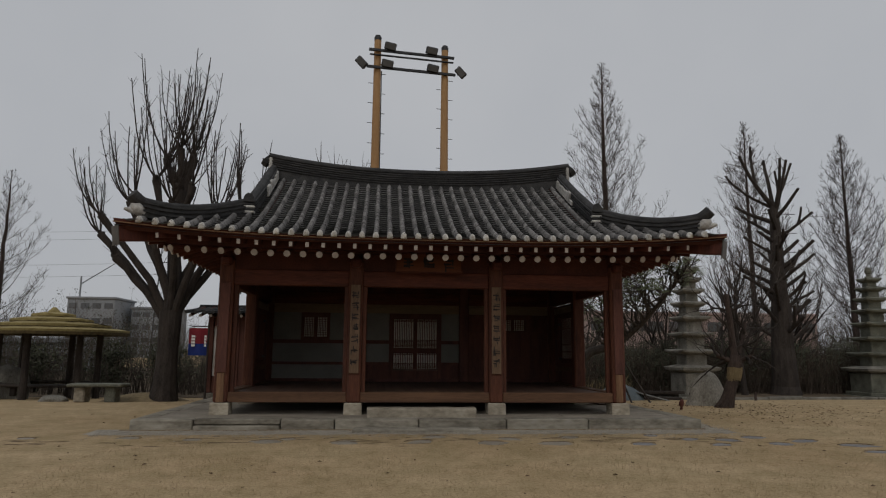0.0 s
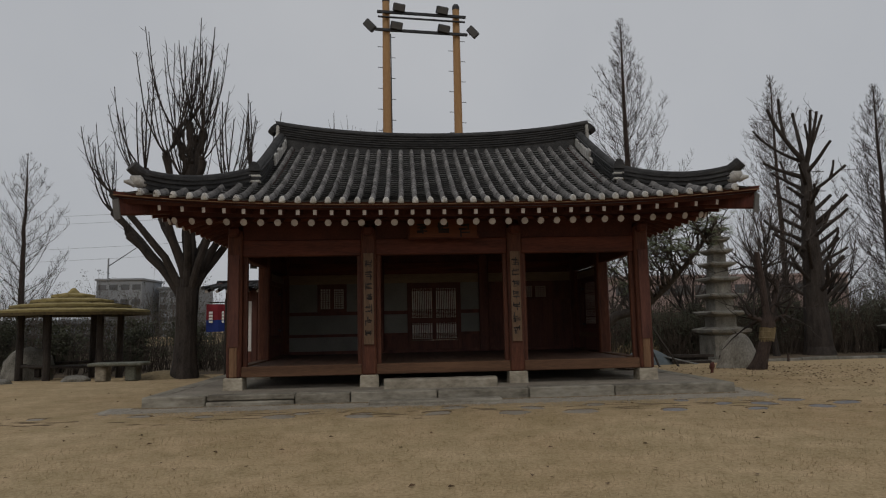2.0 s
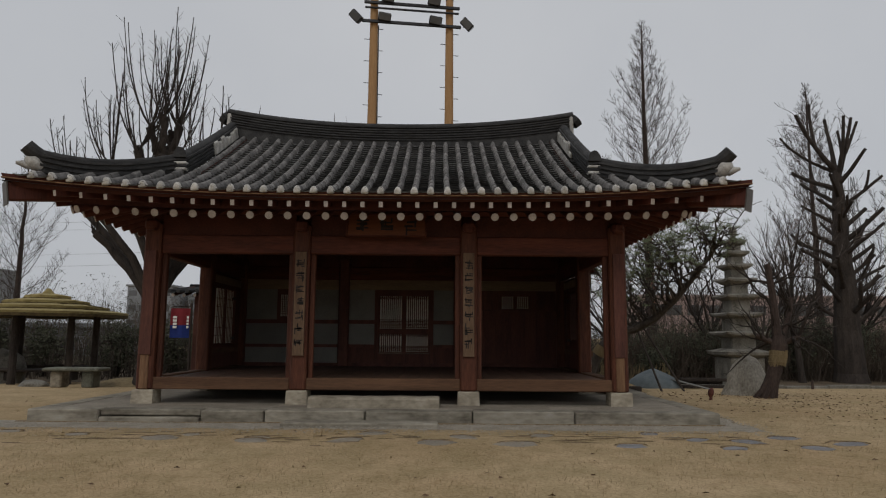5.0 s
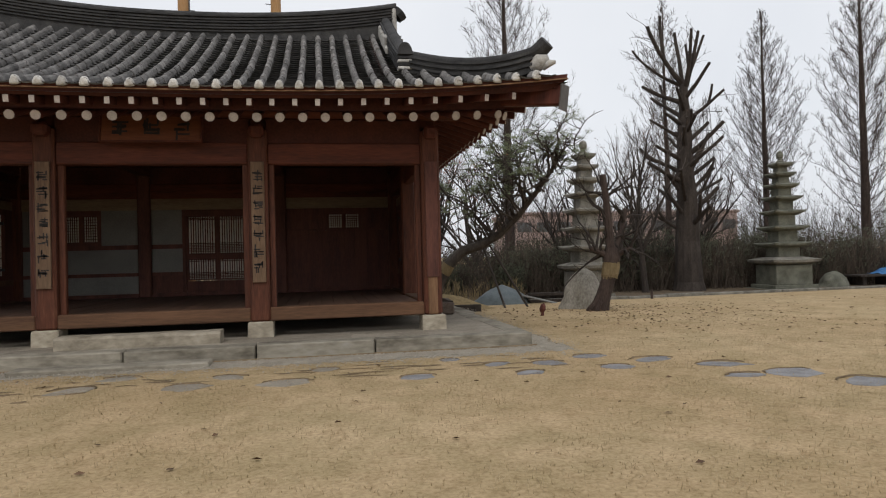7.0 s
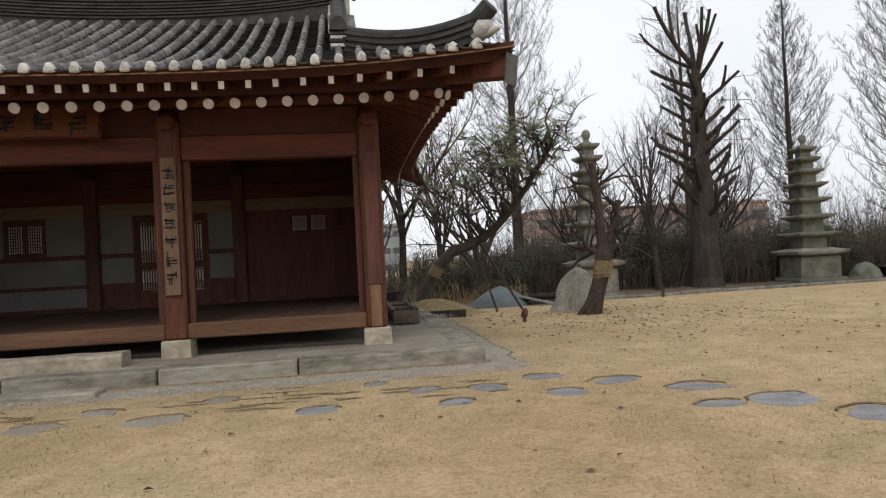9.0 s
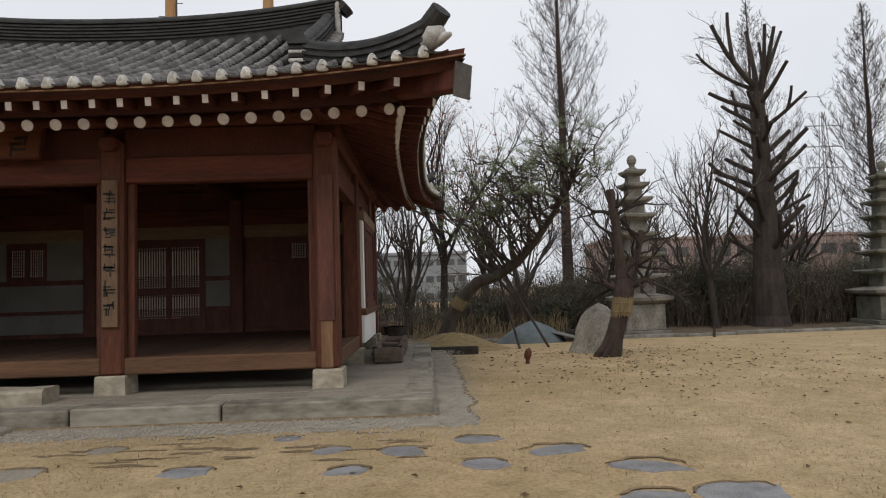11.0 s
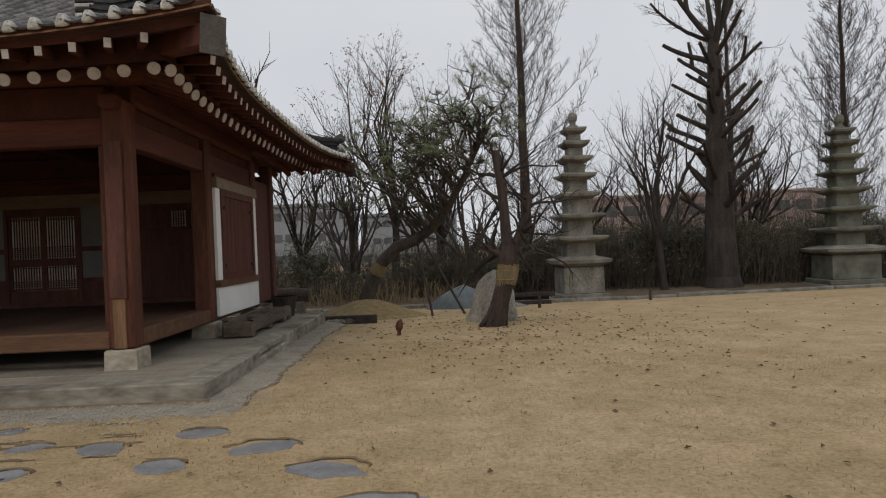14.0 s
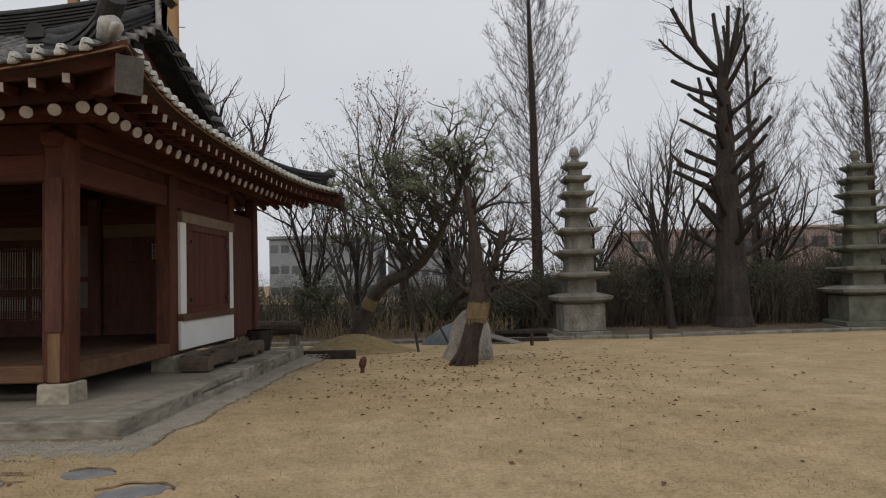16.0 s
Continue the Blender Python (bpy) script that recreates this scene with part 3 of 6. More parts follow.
def build_side_walls():
    """The rear half of each side is closed: white plaster, rails and a shuttered window."""
    for sg in (-1, 1):
        u = CU[3] * sg

        def p(name, v0, v1, z0, z1, m, t, label="", parent=pavilion, off=0.0):
            return part(name, Shape().box(u - t + off * sg, u + t + off * sg, v0, v1, z0, z1, 0.006), m, parent, label)

        u += (0.14 if sg > 0 else 0.09) * sg
        v0, v1 = -0.12, 2.36
        p("side_rail", v0, v1, 2.66, 2.84, RAILWOOD, 0.08)
        p("side_rail", v0, v1, 1.0, 1.12, OLD_WOOD_X, 0.085)
        p("white_panel", v0, v1, 0.52, 1.0, WHITE, 0.05, "white plaster panel")
        p("white_panel", v0, 0.11, 1.12, 2.66, WHITE, 0.05, "white plaster strip")
        p("white_panel", 2.09, v1, 1.12, 2.66, WHITE, 0.05, "white plaster strip")
        p("inner_board", v0, v1, 0.45, 1.0, DARKWOOD, 0.01, "", pavilion, -0.066)
        p("inner_board", v0, 0.11, 1.12, 2.66, DARKWOOD, 0.01, "", pavilion, -0.066)
        p("inner_board", 2.09, v1, 1.12, 2.66, DARKWOOD, 0.01, "", pavilion, -0.066)
        p("side_board", v0, v1, 2.84, 2.9, SOFFIT, 0.05)
        win = p("shutter_window", 0.11, 0.19, 1.12, 2.66, DARKWOOD, 0.075, "closed dark red-brown shutter in a timber frame")
        p("frame_side", 1.99, 2.09, 1.12, 2.66, DARKWOOD, 0.075, "", win)
        p("frame_head", 0.19, 1.99, 2.54, 2.66, DARKWOOD, 0.075, "", win)
        p("frame_sill", 0.19, 1.99, 1.12, 1.22, WOOD_Y, 0.085, "", win)
        for i in range(8):
            a = 0.19 + 1.8 * i / 8
            if sg < 0 and i > 1:
                continue
            p("shutter_board", a + 0.002, a + 0.223, 1.22, 2.54, SHUTTER, 0.03, "", win, 0.02)
        if sg > 0:
            part("inner_pane", Shape().box(u - 0.09, u - 0.082, 0.35, 1.5, 1.35, 2.5, 0.001), PAPER, win, "dim inner window paper")
            b = Shape()
            for k in range(13):
                v = 0.35 + 1.15 * k / 12
                b.box(u - 0.105, u - 0.091, v - 0.01, v + 0.01, 1.35, 2.5, 0.002)
            for z in (1.35, 1.55, 1.75, 2.2, 2.5):
                b.box(u - 0.103, u - 0.091, 0.35, 1.5, z - 0.012, z + 0.012, 0.002)
            part("inner_lattice", b, DARKWOOD, win)
        if sg < 0:
            y0 = u
            part("pane", Shape().box(y0 - 0.004, y0 + 0.004, 0.65, 1.99, 1.22, 2.54, 0.001), PAPER, win, "white window paper")
            b = Shape()
            for k in range(1, 12):
                v = 0.65 + 1.34 * k / 12
                b.box(y0 + 0.005, y0 + 0.025, v - 0.007, v + 0.007, 1.22, 2.54, 0.002)
            for z in (1.4, 1.6, 1.85, 2.1, 2.3):
                b.box(y0 + 0.005, y0 + 0.022, 0.65, 1.99, z - 0.007, z + 0.007, 0.002)
            b.box(y0 + 0.005, y0 + 0.03, 1.28, 1.36, 1.22, 2.54, 0.002)
            part("lattice", b, DARKWOOD, win)
        for v in (0.27, 1.91):
            p("hinge", v - 0.03, v + 0.03, 1.32, 1.38, STEEL, 0.09, "", win)
            p("hinge", v - 0.03, v + 0.03, 2.32, 2.38, STEEL, 0.09, "", win)


def rafter_run(kind, side, n, square):
    """Rafters along one side, fanned towards the corners, each with a painted end."""
    out = []
    for i in range(n):
        a = -1 + 2 * i / (n - 1)
        if side in ("east", "west"):
            a = (-1 + (1 + REAR) * i / (n - 1))
            a = a / REAR if a > 0 else a
        a = 0.895 * (0.93 * a + 0.07 * a * abs(a) ** 3) if square else 0.972 * a
        p = ring(kind, side, a)
        if side in ("front", "back"):
            lim, sgn = 3.5, (-1 if side == "front" else 1)
            q = Vector((p.x if abs(p.x) < lim else math.copysign(lim + (abs(p.x) - lim) * 0.25, p.x), deep(sgn * 2.0), 0))
        else:
            sgn = 1 if side == "east" else -1
            lim = abs(deep(math.copysign(2.1, p.y)))
            q = Vector((sgn * 3.3, p.y if abs(p.y) < lim else math.copysign(lim + (abs(p.y) - lim) * 0.25, p.y), 0))
        rise = 0.05 * cube(a)
        if square:
            p.z = 3.598 + 0.11 * cube(a)
            d = (q - p)
            d.z = 0
            q = p + d.normalized() * 1.0
            q.z = p.z + 0.17
        else:
            p.z = 3.445 + 0.02 * cube(a) + rise
            q.z = p.z + (q - p).xy.length * 0.37
        out.append((p, q))
    return out


def build_rafters():
    for side, nr, ns in (("front", 33, 33), ("back", 33, 33), ("east", 30, 30), ("west", 30, 30)):
        for p, q in rafter_run("r", side, nr, False):
            r = part("rafter", Shape().tube([p, q], [0.066, 0.078], 12), WOOD_Y, pavilion, smooth=False)
            d = (p - q).normalized()
            part("painted_end", Shape().tube([p - d * 0.012, p + d * 0.003], [0.067, 0.066], 14), ENDPAINT, r, "off-white painted rafter end")
        for p, q in rafter_run("s", side, ns, True):
            d = (q - p)
            m = look(p, q)
            ln = d.length
            r = part("flying_rafter", Shape().box(-0.037, 0.037, -0.05, 0.05, -ln, 0, 0.006), WOOD_Y, pavilion, m=m)
            part("painted_end", Shape().box(-0.034, 0.034, -0.047, 0.047, -0.003, 0.004, 0.002), ENDPAINT, r, "off-white painted rafter end")


def build_eaves():
    """Boards of the eaves: the fascia under the tiles, the boarding over both rows of rafters."""
    n = 48
    for side in SIDES:
        al = [-1 + 2 * i / n for i in range(n + 1)]

        def at(kind, a, z, f=1.0, inset=0.0):
            p = ring(kind, side, a)
            if side in ("front", "back"):
                p.y -= math.copysign(inset, p.y)
                p.x *= 1 - inset / 6
            else:
                p.x -= math.copysign(inset, p.x)
                p.y *= 1 - inset / 4.5
            p.z = z - 0.055
            return p

        e = lambda a: cube(a)
        s = Shape()
        s.grid([[at("s", a, 3.715 + 0.10 * e(a), inset=-0.03) for a in al], [at("t", a, 3.805 + 0.14 * e(a), inset=0.035) for a in al],
                [at("t", a, 3.855 + 0.15 * e(a), inset=0.02) for a in al], [at("t", a, 3.875 + 0.15 * e(a), inset=0.4) for a in al]])
        part("fascia", s, SOFFIT, pavilion, "dark red eave board")
        strip = Shape().sweep([at("t", a, 3.8 + 0.14 * e(a), inset=0.03) for a in al], [(-0.018, -0.008), (0.018, -0.008), (0.018, 0.01), (-0.018, 0.01)])
        part("eave_strip", strip, OLD_WOOD, pavilion, "thin pale batten along the eave")
        s = Shape()
        s.grid([[at("s", a, 3.715 + 0.10 * e(a), inset=-0.03) for a in al], [at("r", a, 3.84 + 0.09 * e(a), inset=0.06) for a in al],
                [at("r", a, 3.615 + 0.05 * e(a), inset=0.05) for a in al], [at("r", a, 3.585 + 0.05 * e(a), inset=0.0) for a in al]])
        inner = []
        for a in al:
            if side in ("front", "back"):
                inner.append(Vector((a * 3.5, deep((-1 if side == "front" else 1) * 1.85), 4.38)))
            else:
                inner.append(Vector(((1 if side == "east" else -1) * 3.5, deep(a * 1.85), 4.38)))
        s.grid([[at("r", a, 3.585 + 0.05 * e(a), inset=0.0) for a in al], inner])
        if side in ("front", "back"):
            s.grid([inner, [Vector((p.x, 0, 5.55)) for p in inner]])
        part("soffit_boarding", s, SOFFIT, pavilion, "dark red boarding under the eaves")
    for sx in (-1, 1):
        for sy in (-1, 1):
            tip, root = Vector((5.97 * sx, deep(4.75 * sy), 3.69)), Vector((3.3 * sx, deep(2.1 * sy), 4.2))
            hip = part("hip_rafter", Shape().box(-0.09, 0.09, -0.17, 0.13, -(root - tip).length, 0, 0.02), WOOD_Y, pavilion, "corner rafter with a tin end plate", m=look(tip, root))
            part("end_plate", Shape().box(-0.13, 0.13, -0.24, 0.13, -0.002, 0.02, 0.004), TIN, hip, "dull tin end plate")


def tile_frame(p, q, base_up=Vector((0, 0, 1))):
    """A pose whose y axis runs down the slope from p to q."""
    y = (q - p).normalized()
    x = y.cross(base_up).normalized()
    z = x.cross(y)
    return Matrix(((x.x, y.x, z.x, p.x), (x.y, y.y, z.y, p.y), (x.z, y.z, z.z, p.z), (0, 0, 0, 1)))


def cover_tile():
    """A half-round cover tile, 0.3 m long, a little wider at its lower end."""
    s = Shape()
    n = 7
    for y, r in ((0.0, 0.053), (0.27, 0.058), (0.3, 0.057)):
        s.v.extend((math.cos(math.pi * k / n) * r, y, -0.04 + math.sin(math.pi * k / n) * r * 1.8) for k in range(n + 1))
    w = n + 1
    s.f.extend((r * w + k, r * w + k + 1, (r + 1) * w + k + 1, (r + 1) * w + k) for r in range(2) for k in range(n))
    s.f.append(tuple(2 * w + k for k in range(w)))
    return s


def end_cap():
    """The blob of lime mortar that closes a row of cover tiles at the eave."""
    s = Shape()
    n = 9
    prof = ((0.225, 0.059, 0.0), (0.245, 0.062, 0.002), (0.295, 0.063, 0.0), (0.315, 0.056, -0.006), (0.322, 0.04, -0.012))
    for y, r, dz in prof:
        s.v.extend((math.cos(math.pi * k / n) * r, y + 0.008 * math.sin(k * 2.1), dz - 0.04 + math.sin(math.pi * k / n) * r * 1.75) for k in range(n + 1))
    w = n + 1
    s.f.extend((j * w + k, j * w + k + 1, (j + 1) * w + k + 1, (j + 1) * w + k) for j in range(4) for k in range(n))
    s.f.append(tuple(4 * w + k for k in range(w)))
    s.f.extend((j * w, (j + 1) * w, (j + 1) * w + n, j * w + n) for j in range(4))
    return s


def build_roof():
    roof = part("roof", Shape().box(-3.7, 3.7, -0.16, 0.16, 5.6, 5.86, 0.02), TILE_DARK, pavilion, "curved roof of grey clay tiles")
    # deck under the tiles
    s = Shape()
    us = [-GABLE + 2 * GABLE * i / 30 for i in range(31)]
    for sg in (-1, 1):
        s.grid([[Vector((u, deep(sg * eave_v(u) * k / 14), front_z(u, eave_v(u) * k / 14) - 0.13)) for u in us] for k in range(15)])
    for sx in (-1, 1):
        rows = []
        for i in range(13):
            row = []
            for k in range(41):
                b = -1 + 2 * k / 40
                # from the gable line out to the eave, fanned at the corners
                f = i / 12
                p0 = Vector((GABLE, b * eave_v(GABLE)))
                if abs(b) < 0.6:
                    v = b / 0.6 * 4.88
                    p1 = Vector((eave_u(v), v))
                else:
                    u = 6.0 - (abs(b) - 0.6) / 0.4 * (6.0 - GABLE)
                    p1 = Vector((u, math.copysign(eave_v(u), b)))
                q = p0.lerp(p1, f)
                row.append(Vector((q.x * sx, deep(q.y), min(front_z(q.x, q.y), side_z(q.x, q.y)) - 0.13)))
            rows.append(row)
        s.grid(rows)
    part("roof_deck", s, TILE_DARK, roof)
    tile_me, cap_me = cover_tile().mesh("cover_tile", TILE), end_cap().mesh("mortar_cap", LIME, True)
    tile_v, tile_f = [Vector(v.co) for v in tile_me.vertices], [tuple(p.vertices) for p in tile_me.polygons]
    rest, pans = Shape(), Shape()
    count = 0

    def row(path, near):
        """Cover tiles down one row given as a function of the distance from its top."""
        nonlocal count
        fn, length = path
        n = max(1, round(length / 0.29))
        for i in range(n):
            p, q = fn(length * i / n), fn(length * (i + 1) / n)
            m = tile_frame(p, q) @ Matrix.Diagonal((rng.uniform(0.95, 1.05), (q - p).length / 0.285, rng.uniform(0.95, 1.08), 1)) @ pose(rng.uniform(-0.006, 0.006), 0, 0.004, 0, 0, rng.uniform(-1.2, 1.2))
            if near and count < 300:
                part("cover_tile", tile_me, TILE, roof, m=m)
                count += 1
            else:
                rest.add([m @ v for v in tile_v], tile_f)
            if i == n - 1:
                part("mortar_cap", cap_me, LIME, roof, m=m @ pose(rng.uniform(-0.005, 0.005), rng.uniform(-0.01, 0.01), 0))

    def pan(path, width):
        """Overlapping concave tiles of the gutter between two rows."""
        fn, length = path
        n = max(1, int(length / 0.15))
        for i in range(n):
            a, b = fn(length * i / n), fn(min(length * (i + 1.05) / n, length + 0.03))
            m = tile_frame(a, b)
            ln = (b - a).length
            w, dip, up = width / 2, 0.028, 0.045
            xs = (-w, -w * 0.5, 0, w * 0.5, w)
            top0 = [m @ Vector((x, -0.04, dip * (x / w) ** 2 - 0.06)) for x in xs]
            top1 = [m @ Vector((x, ln + 0.012, up - 0.06 + dip * (x / w) ** 2)) for x in xs]
            low1 = [m @ Vector((x, ln + 0.004, up - 0.078 + dip * (x / w) ** 2)) for x in xs]
            pans.add(top0 + top1 + low1, [(k, k + 1, 6 + k, 5 + k) for k in range(4)] + [(5 + k, 6 + k, 11 + k, 10 + k) for k in range(4)])

    def main_path(u, sg):
        v0 = 0.12 if abs(u) < GABLE - 0.02 else hip_v(abs(u))
        v1 = eave_v(u) + 0.01
        k = REAR if sg > 0 else 1.0
        return (lambda d: Vector((u, deep(sg * (v0 + d / k)), front_z(u, v0 + d / k)))), (v1 - v0) * k

    def end_path(v, sg):
        u0 = GABLE + 0.02 if abs(v) < hip_v(GABLE + 0.02) - 0.05 else hip_u(abs(v))
        u1 = eave_u(v) + 0.01
        return (lambda d: Vector((sg * (u0 + d), deep(v), side_z(u0 + d, v)))), u1 - u0

    half = 21
    order = sorted(range(-half, half + 1), key=lambda i: (i < 0, abs(i - 9)))
    for sg in (-1, 1):
        for i in order:
            u = i * STEP
            path = main_path(u, sg)
            if path[1] > 0.2:
                row(path, sg < 0)
        for i in range(-half - 1, half + 1):
            path = main_path((i + 0.5) * STEP, sg)
            if path[1] > 0.12:
                pan(path, STEP * 0.92)
    for sg in (-1, 1):
        for i in range(-16, 22):
            path = end_path(i * STEP if i < 0 else i * STEP / REAR, sg)
            if path[1] > 0.2:
                row(path, False)
        for i in range(-17, 22):
            path = end_path((i + 0.5) * STEP if i < 0 else (i + 0.5) * STEP / REAR, sg)
            if path[1] > 0.12:
                pan(path, STEP * 0.92)
    part("cover_tiles", rest, TILE, roof, kind="stuff")
    part("pan_tiles", pans, PAN, roof, kind="stuff")

    # ridges: courses of flat tiles with a row of half-round tiles on top
    def ridge(name, pts, base, height, courses, wide, deep=0.06):
        p = part(name, Shape().sweep(pts, [(-wide * 0.38, base - deep), (wide * 0.38, base - deep), (wide * 0.38, base + height), (-wide * 0.38, base + height)]), TILE_DARK, roof, "stacked dark ridge tiles")
        h = height / courses
        for k in range(courses):
            w = wide / 2 * (1.08 if k % 2 else 1.0)
            z = base + h * k + h * 0.4
            part("ridge_course", Shape().sweep(pts, [(-w, z), (w, z), (w, z + h * 0.5), (-w, z + h * 0.5)]), RIDGE, p)
        top = base + height
        part("ridge_cap", Shape().sweep(pts, [(math.cos(t) * wide * 0.4, top + math.sin(t) * wide * 0.4 - 0.01) for t in [math.pi * j / 8 for j in range(9)]]), RIDGE, p)
        return p

    n = 28
    pts = []
    for i in range(n + 1):
        a = -1 + 2 * i / n
        pts.append(Vector((0.05 + a * 4.08, 0, 5.95 + 0.34 * abs(a) ** 2.2)))
    ridge("main_ridge", pts, 0.0, 0.36, 6, 0.27, 0.42)
    for sx in (-1, 1):
        part("ridge_end_mortar", Shape().box(-0.05, 0.05, -0.16, 0.16, 5.85, 6.5, 0.04), LIME, roof, "lime mortar at the ridge end", m=pose(0.05 + sx * 4.03, 0, 0.1))
        part("ridge_end_tile", Shape().tube([(0.05 + sx * 4.08, 0, 6.46), (0.05 + sx * 4.18, 0, 6.56)], [0.15, 0.17], 10), RIDGE, roof)
        # gable wall and its verge
        g = Shape()
        prof = [Vector((0, deep(v), front_z(GABLE, v) - 0.03)) for v in [-2.9 + 5.8 * k / 20 for k in range(21)]]
        for off in (0.0, 0.08):
            g.grid([[Vector((sx * (GABLE - 0.25 - off), p.y, p.z)) for p in prof], [Vector((sx * (GABLE - 0.25 - off), p.y, 4.4)) for p in prof]])
        part("gable_wall", g, SOFFIT, roof, "dark boarded gable")
        for sy in (-1, 1):
            line = []
            v_end = hip_v(GABLE) + 0.18
            for k in range(15):
                v = 0.1 + (v_end - 0.1) * k / 14
                line.append(Vector((sx * (GABLE + 0.02), deep(sy * v), front_z(GABLE, v))))
            p = ridge("descending_ridge", line, 0.0, 0.3, 4, 0.24)
            e = line[-1]
            for k, mm in enumerate((LIME, TILE_DARK, LIME, TILE_DARK)):
                part("end_course", Shape().box(e.x - 0.12, e.x + 0.12, e.y - 0.07, e.y + 0.07 - 0.008 * (k % 2), e.z + 0.02 + 0.058 * k, e.z + 0.07 + 0.058 * k, 0.01), mm, p)
            arch = [(math.cos(math.pi * k / 10) * 0.125, 0.26 + math.sin(math.pi * k / 10) * 0.2) for k in range(11)]
            front, back = [(e.x + a, e.y + sy * 0.1, e.z + h) for a, h in arch], [(e.x + a * 0.8, e.y - sy * 0.06, e.z + h * 0.94) for a, h in arch]
            part("end_tile", Shape().add(front + back, [tuple(range(11)), tuple(range(11, 22))] + [(k, k + 1, 12 + k, 11 + k) for k in range(10)] + [(0, 10, 21, 11)]), RIDGE, p, "dark arched ridge-end tile")
            for k in range(7):
                q, q2 = line[k], line[k + 1]
                mid, off = (q + q2) / 2, -sx * 0.13
                part("mortar_patch", Shape().box(-0.03, 0.035, -0.12, 0.12, -0.02, rng.uniform(0.1, 0.27), 0.02), LIME, p, "patch of lime mortar", m=Matrix.Translation((off, 0, 0)) @ tile_frame(mid, q2))
            # verge: short half-round tiles hanging over the gable
            for k in range(10):
                v = 0.25 + k * 0.27
                z = front_z(GABLE, v)
                m = tile_frame(Vector((sx * (GABLE + 0.02), deep(sy * v), z + 0.05)), Vector((sx * (GABLE + 0.3), deep(sy * v), z - 0.02)))
                part("verge_tile", tile_me, TILE, roof, m=m)
            # hip ridge out to the corner
            line = []
            for k in range(15):
                f = k / 14
                u = GABLE + 0.05 + (5.58 - GABLE) * f
                v = hip_v(u) if u < 5.9 else 4.75
                line.append(Vector((sx * u, deep(sy * v), front_z(u, v) - 0.07 * math.sin(math.pi * f) + 0.09 * f ** 4)))
            p = ridge("hip_ridge", line, 0.0, 0.26, 3, 0.22)
            e, d = line[-1], (line[-1] - line[-2]).normalized()
            part("curled_tile", Shape().tube([e + Vector((0, 0, 0.2)) - d * 0.1, e + Vector((0, 0, 0.27)) + d * 0.1, e + Vector((0, 0, 0.34)) + d * 0.2], [0.1, 0.125, 0.12], 12), RIDGE, p, "upturned ridge-end tile")
            part("mortar_lump", Shape().tube([e + Vector((0, 0, 0.02)) - d * 0.05, e + Vector((0, 0, 0.1)) + d * 0.1, e + Vector((0, 0, 0.1)) + d * 0.2], [0.1, 0.125, 0.06], 12), LIME, p, "white lime mortar lump", True)
            part("mortar_lump", Shape().tube([e + Vector((0, 0, -0.02)) + d * 0.12, e + Vector((0, 0, 0.03)) + d * 0.24, e + Vector((0, 0, 0.02)) + d * 0.32], [0.04, 0.052, 0.025], 10), LIME, p, "white lime mortar lump", True)


def strokes(s, x, z, size, y, n):
    """Brushed characters too worn to read: short bars of ink."""
    for _ in range(n):
        a, b = rng.uniform(-0.45, 0.45) * size, rng.uniform(-0.45, 0.45) * size
        if rng.random() < 0.6:
            w, h = rng.uniform(0.35, 0.9) * size, 0.12 * size
        else:
            w, h = 0.12 * size, rng.uniform(0.3, 0.8) * size
        a = max(-size / 2 + w / 2, min(size / 2 - w / 2, a))
        s.box(x + a - w / 2, x + a + w / 2, y - 0.003, y + 0.002, z + b - h / 2, z + b + h / 2, 0.001)


def build_boards():
    """Verse boards on the posts and the name board under the eaves."""
    f = CV[0] - 0.15
    for u in CU:
        outer = abs(u) > 4
        board = part("verse_board", Shape().box(-0.1, 0.1, -0.045, -0.005, 1.06, 2.93, 0.006), DARKWOOD if outer else PLAQUE, pavilion, "darkened blank-looking board on the corner post" if outer else "pale board with brushed black characters", m=pose(u, f, 0))
        for k in range(0 if outer else 7):
            ink = Shape()
            strokes(ink, 0, 2.72 - k * 0.235, 0.15, -0.046, 9)
            part("brushed_character", ink, INK, board, kind="stuff")
    sign = part("name_board", Shape().box(-0.7, 0.7, -0.025, 0.025, -0.2, 0.2, 0.01), SIGN, pavilion, "orange-brown name board with three black characters", m=pose(0.03, CV[0] - 0.3, 3.4, -14, 0, 0))
    for k in range(3):
        ink = Shape()
        strokes(ink, 0.42 - 0.42 * k, 0, 0.25, -0.027, 11)
        part("brushed_character", ink, INK, sign, kind="stuff")
    s = Shape()
    for z0, z1 in ((-0.22, -0.195), (0.195, 0.22)):
        s.box(-0.72, 0.72, -0.04, 0.03, z0, z1, 0.006)
    s.box(-0.725, -0.7, -0.04, 0.03, -0.195, 0.195, 0.006)
    s.box(0.7, 0.725, -0.04, 0.03, -0.195, 0.195, 0.006)
    part("board_frame", s, WOOD_X, sign)


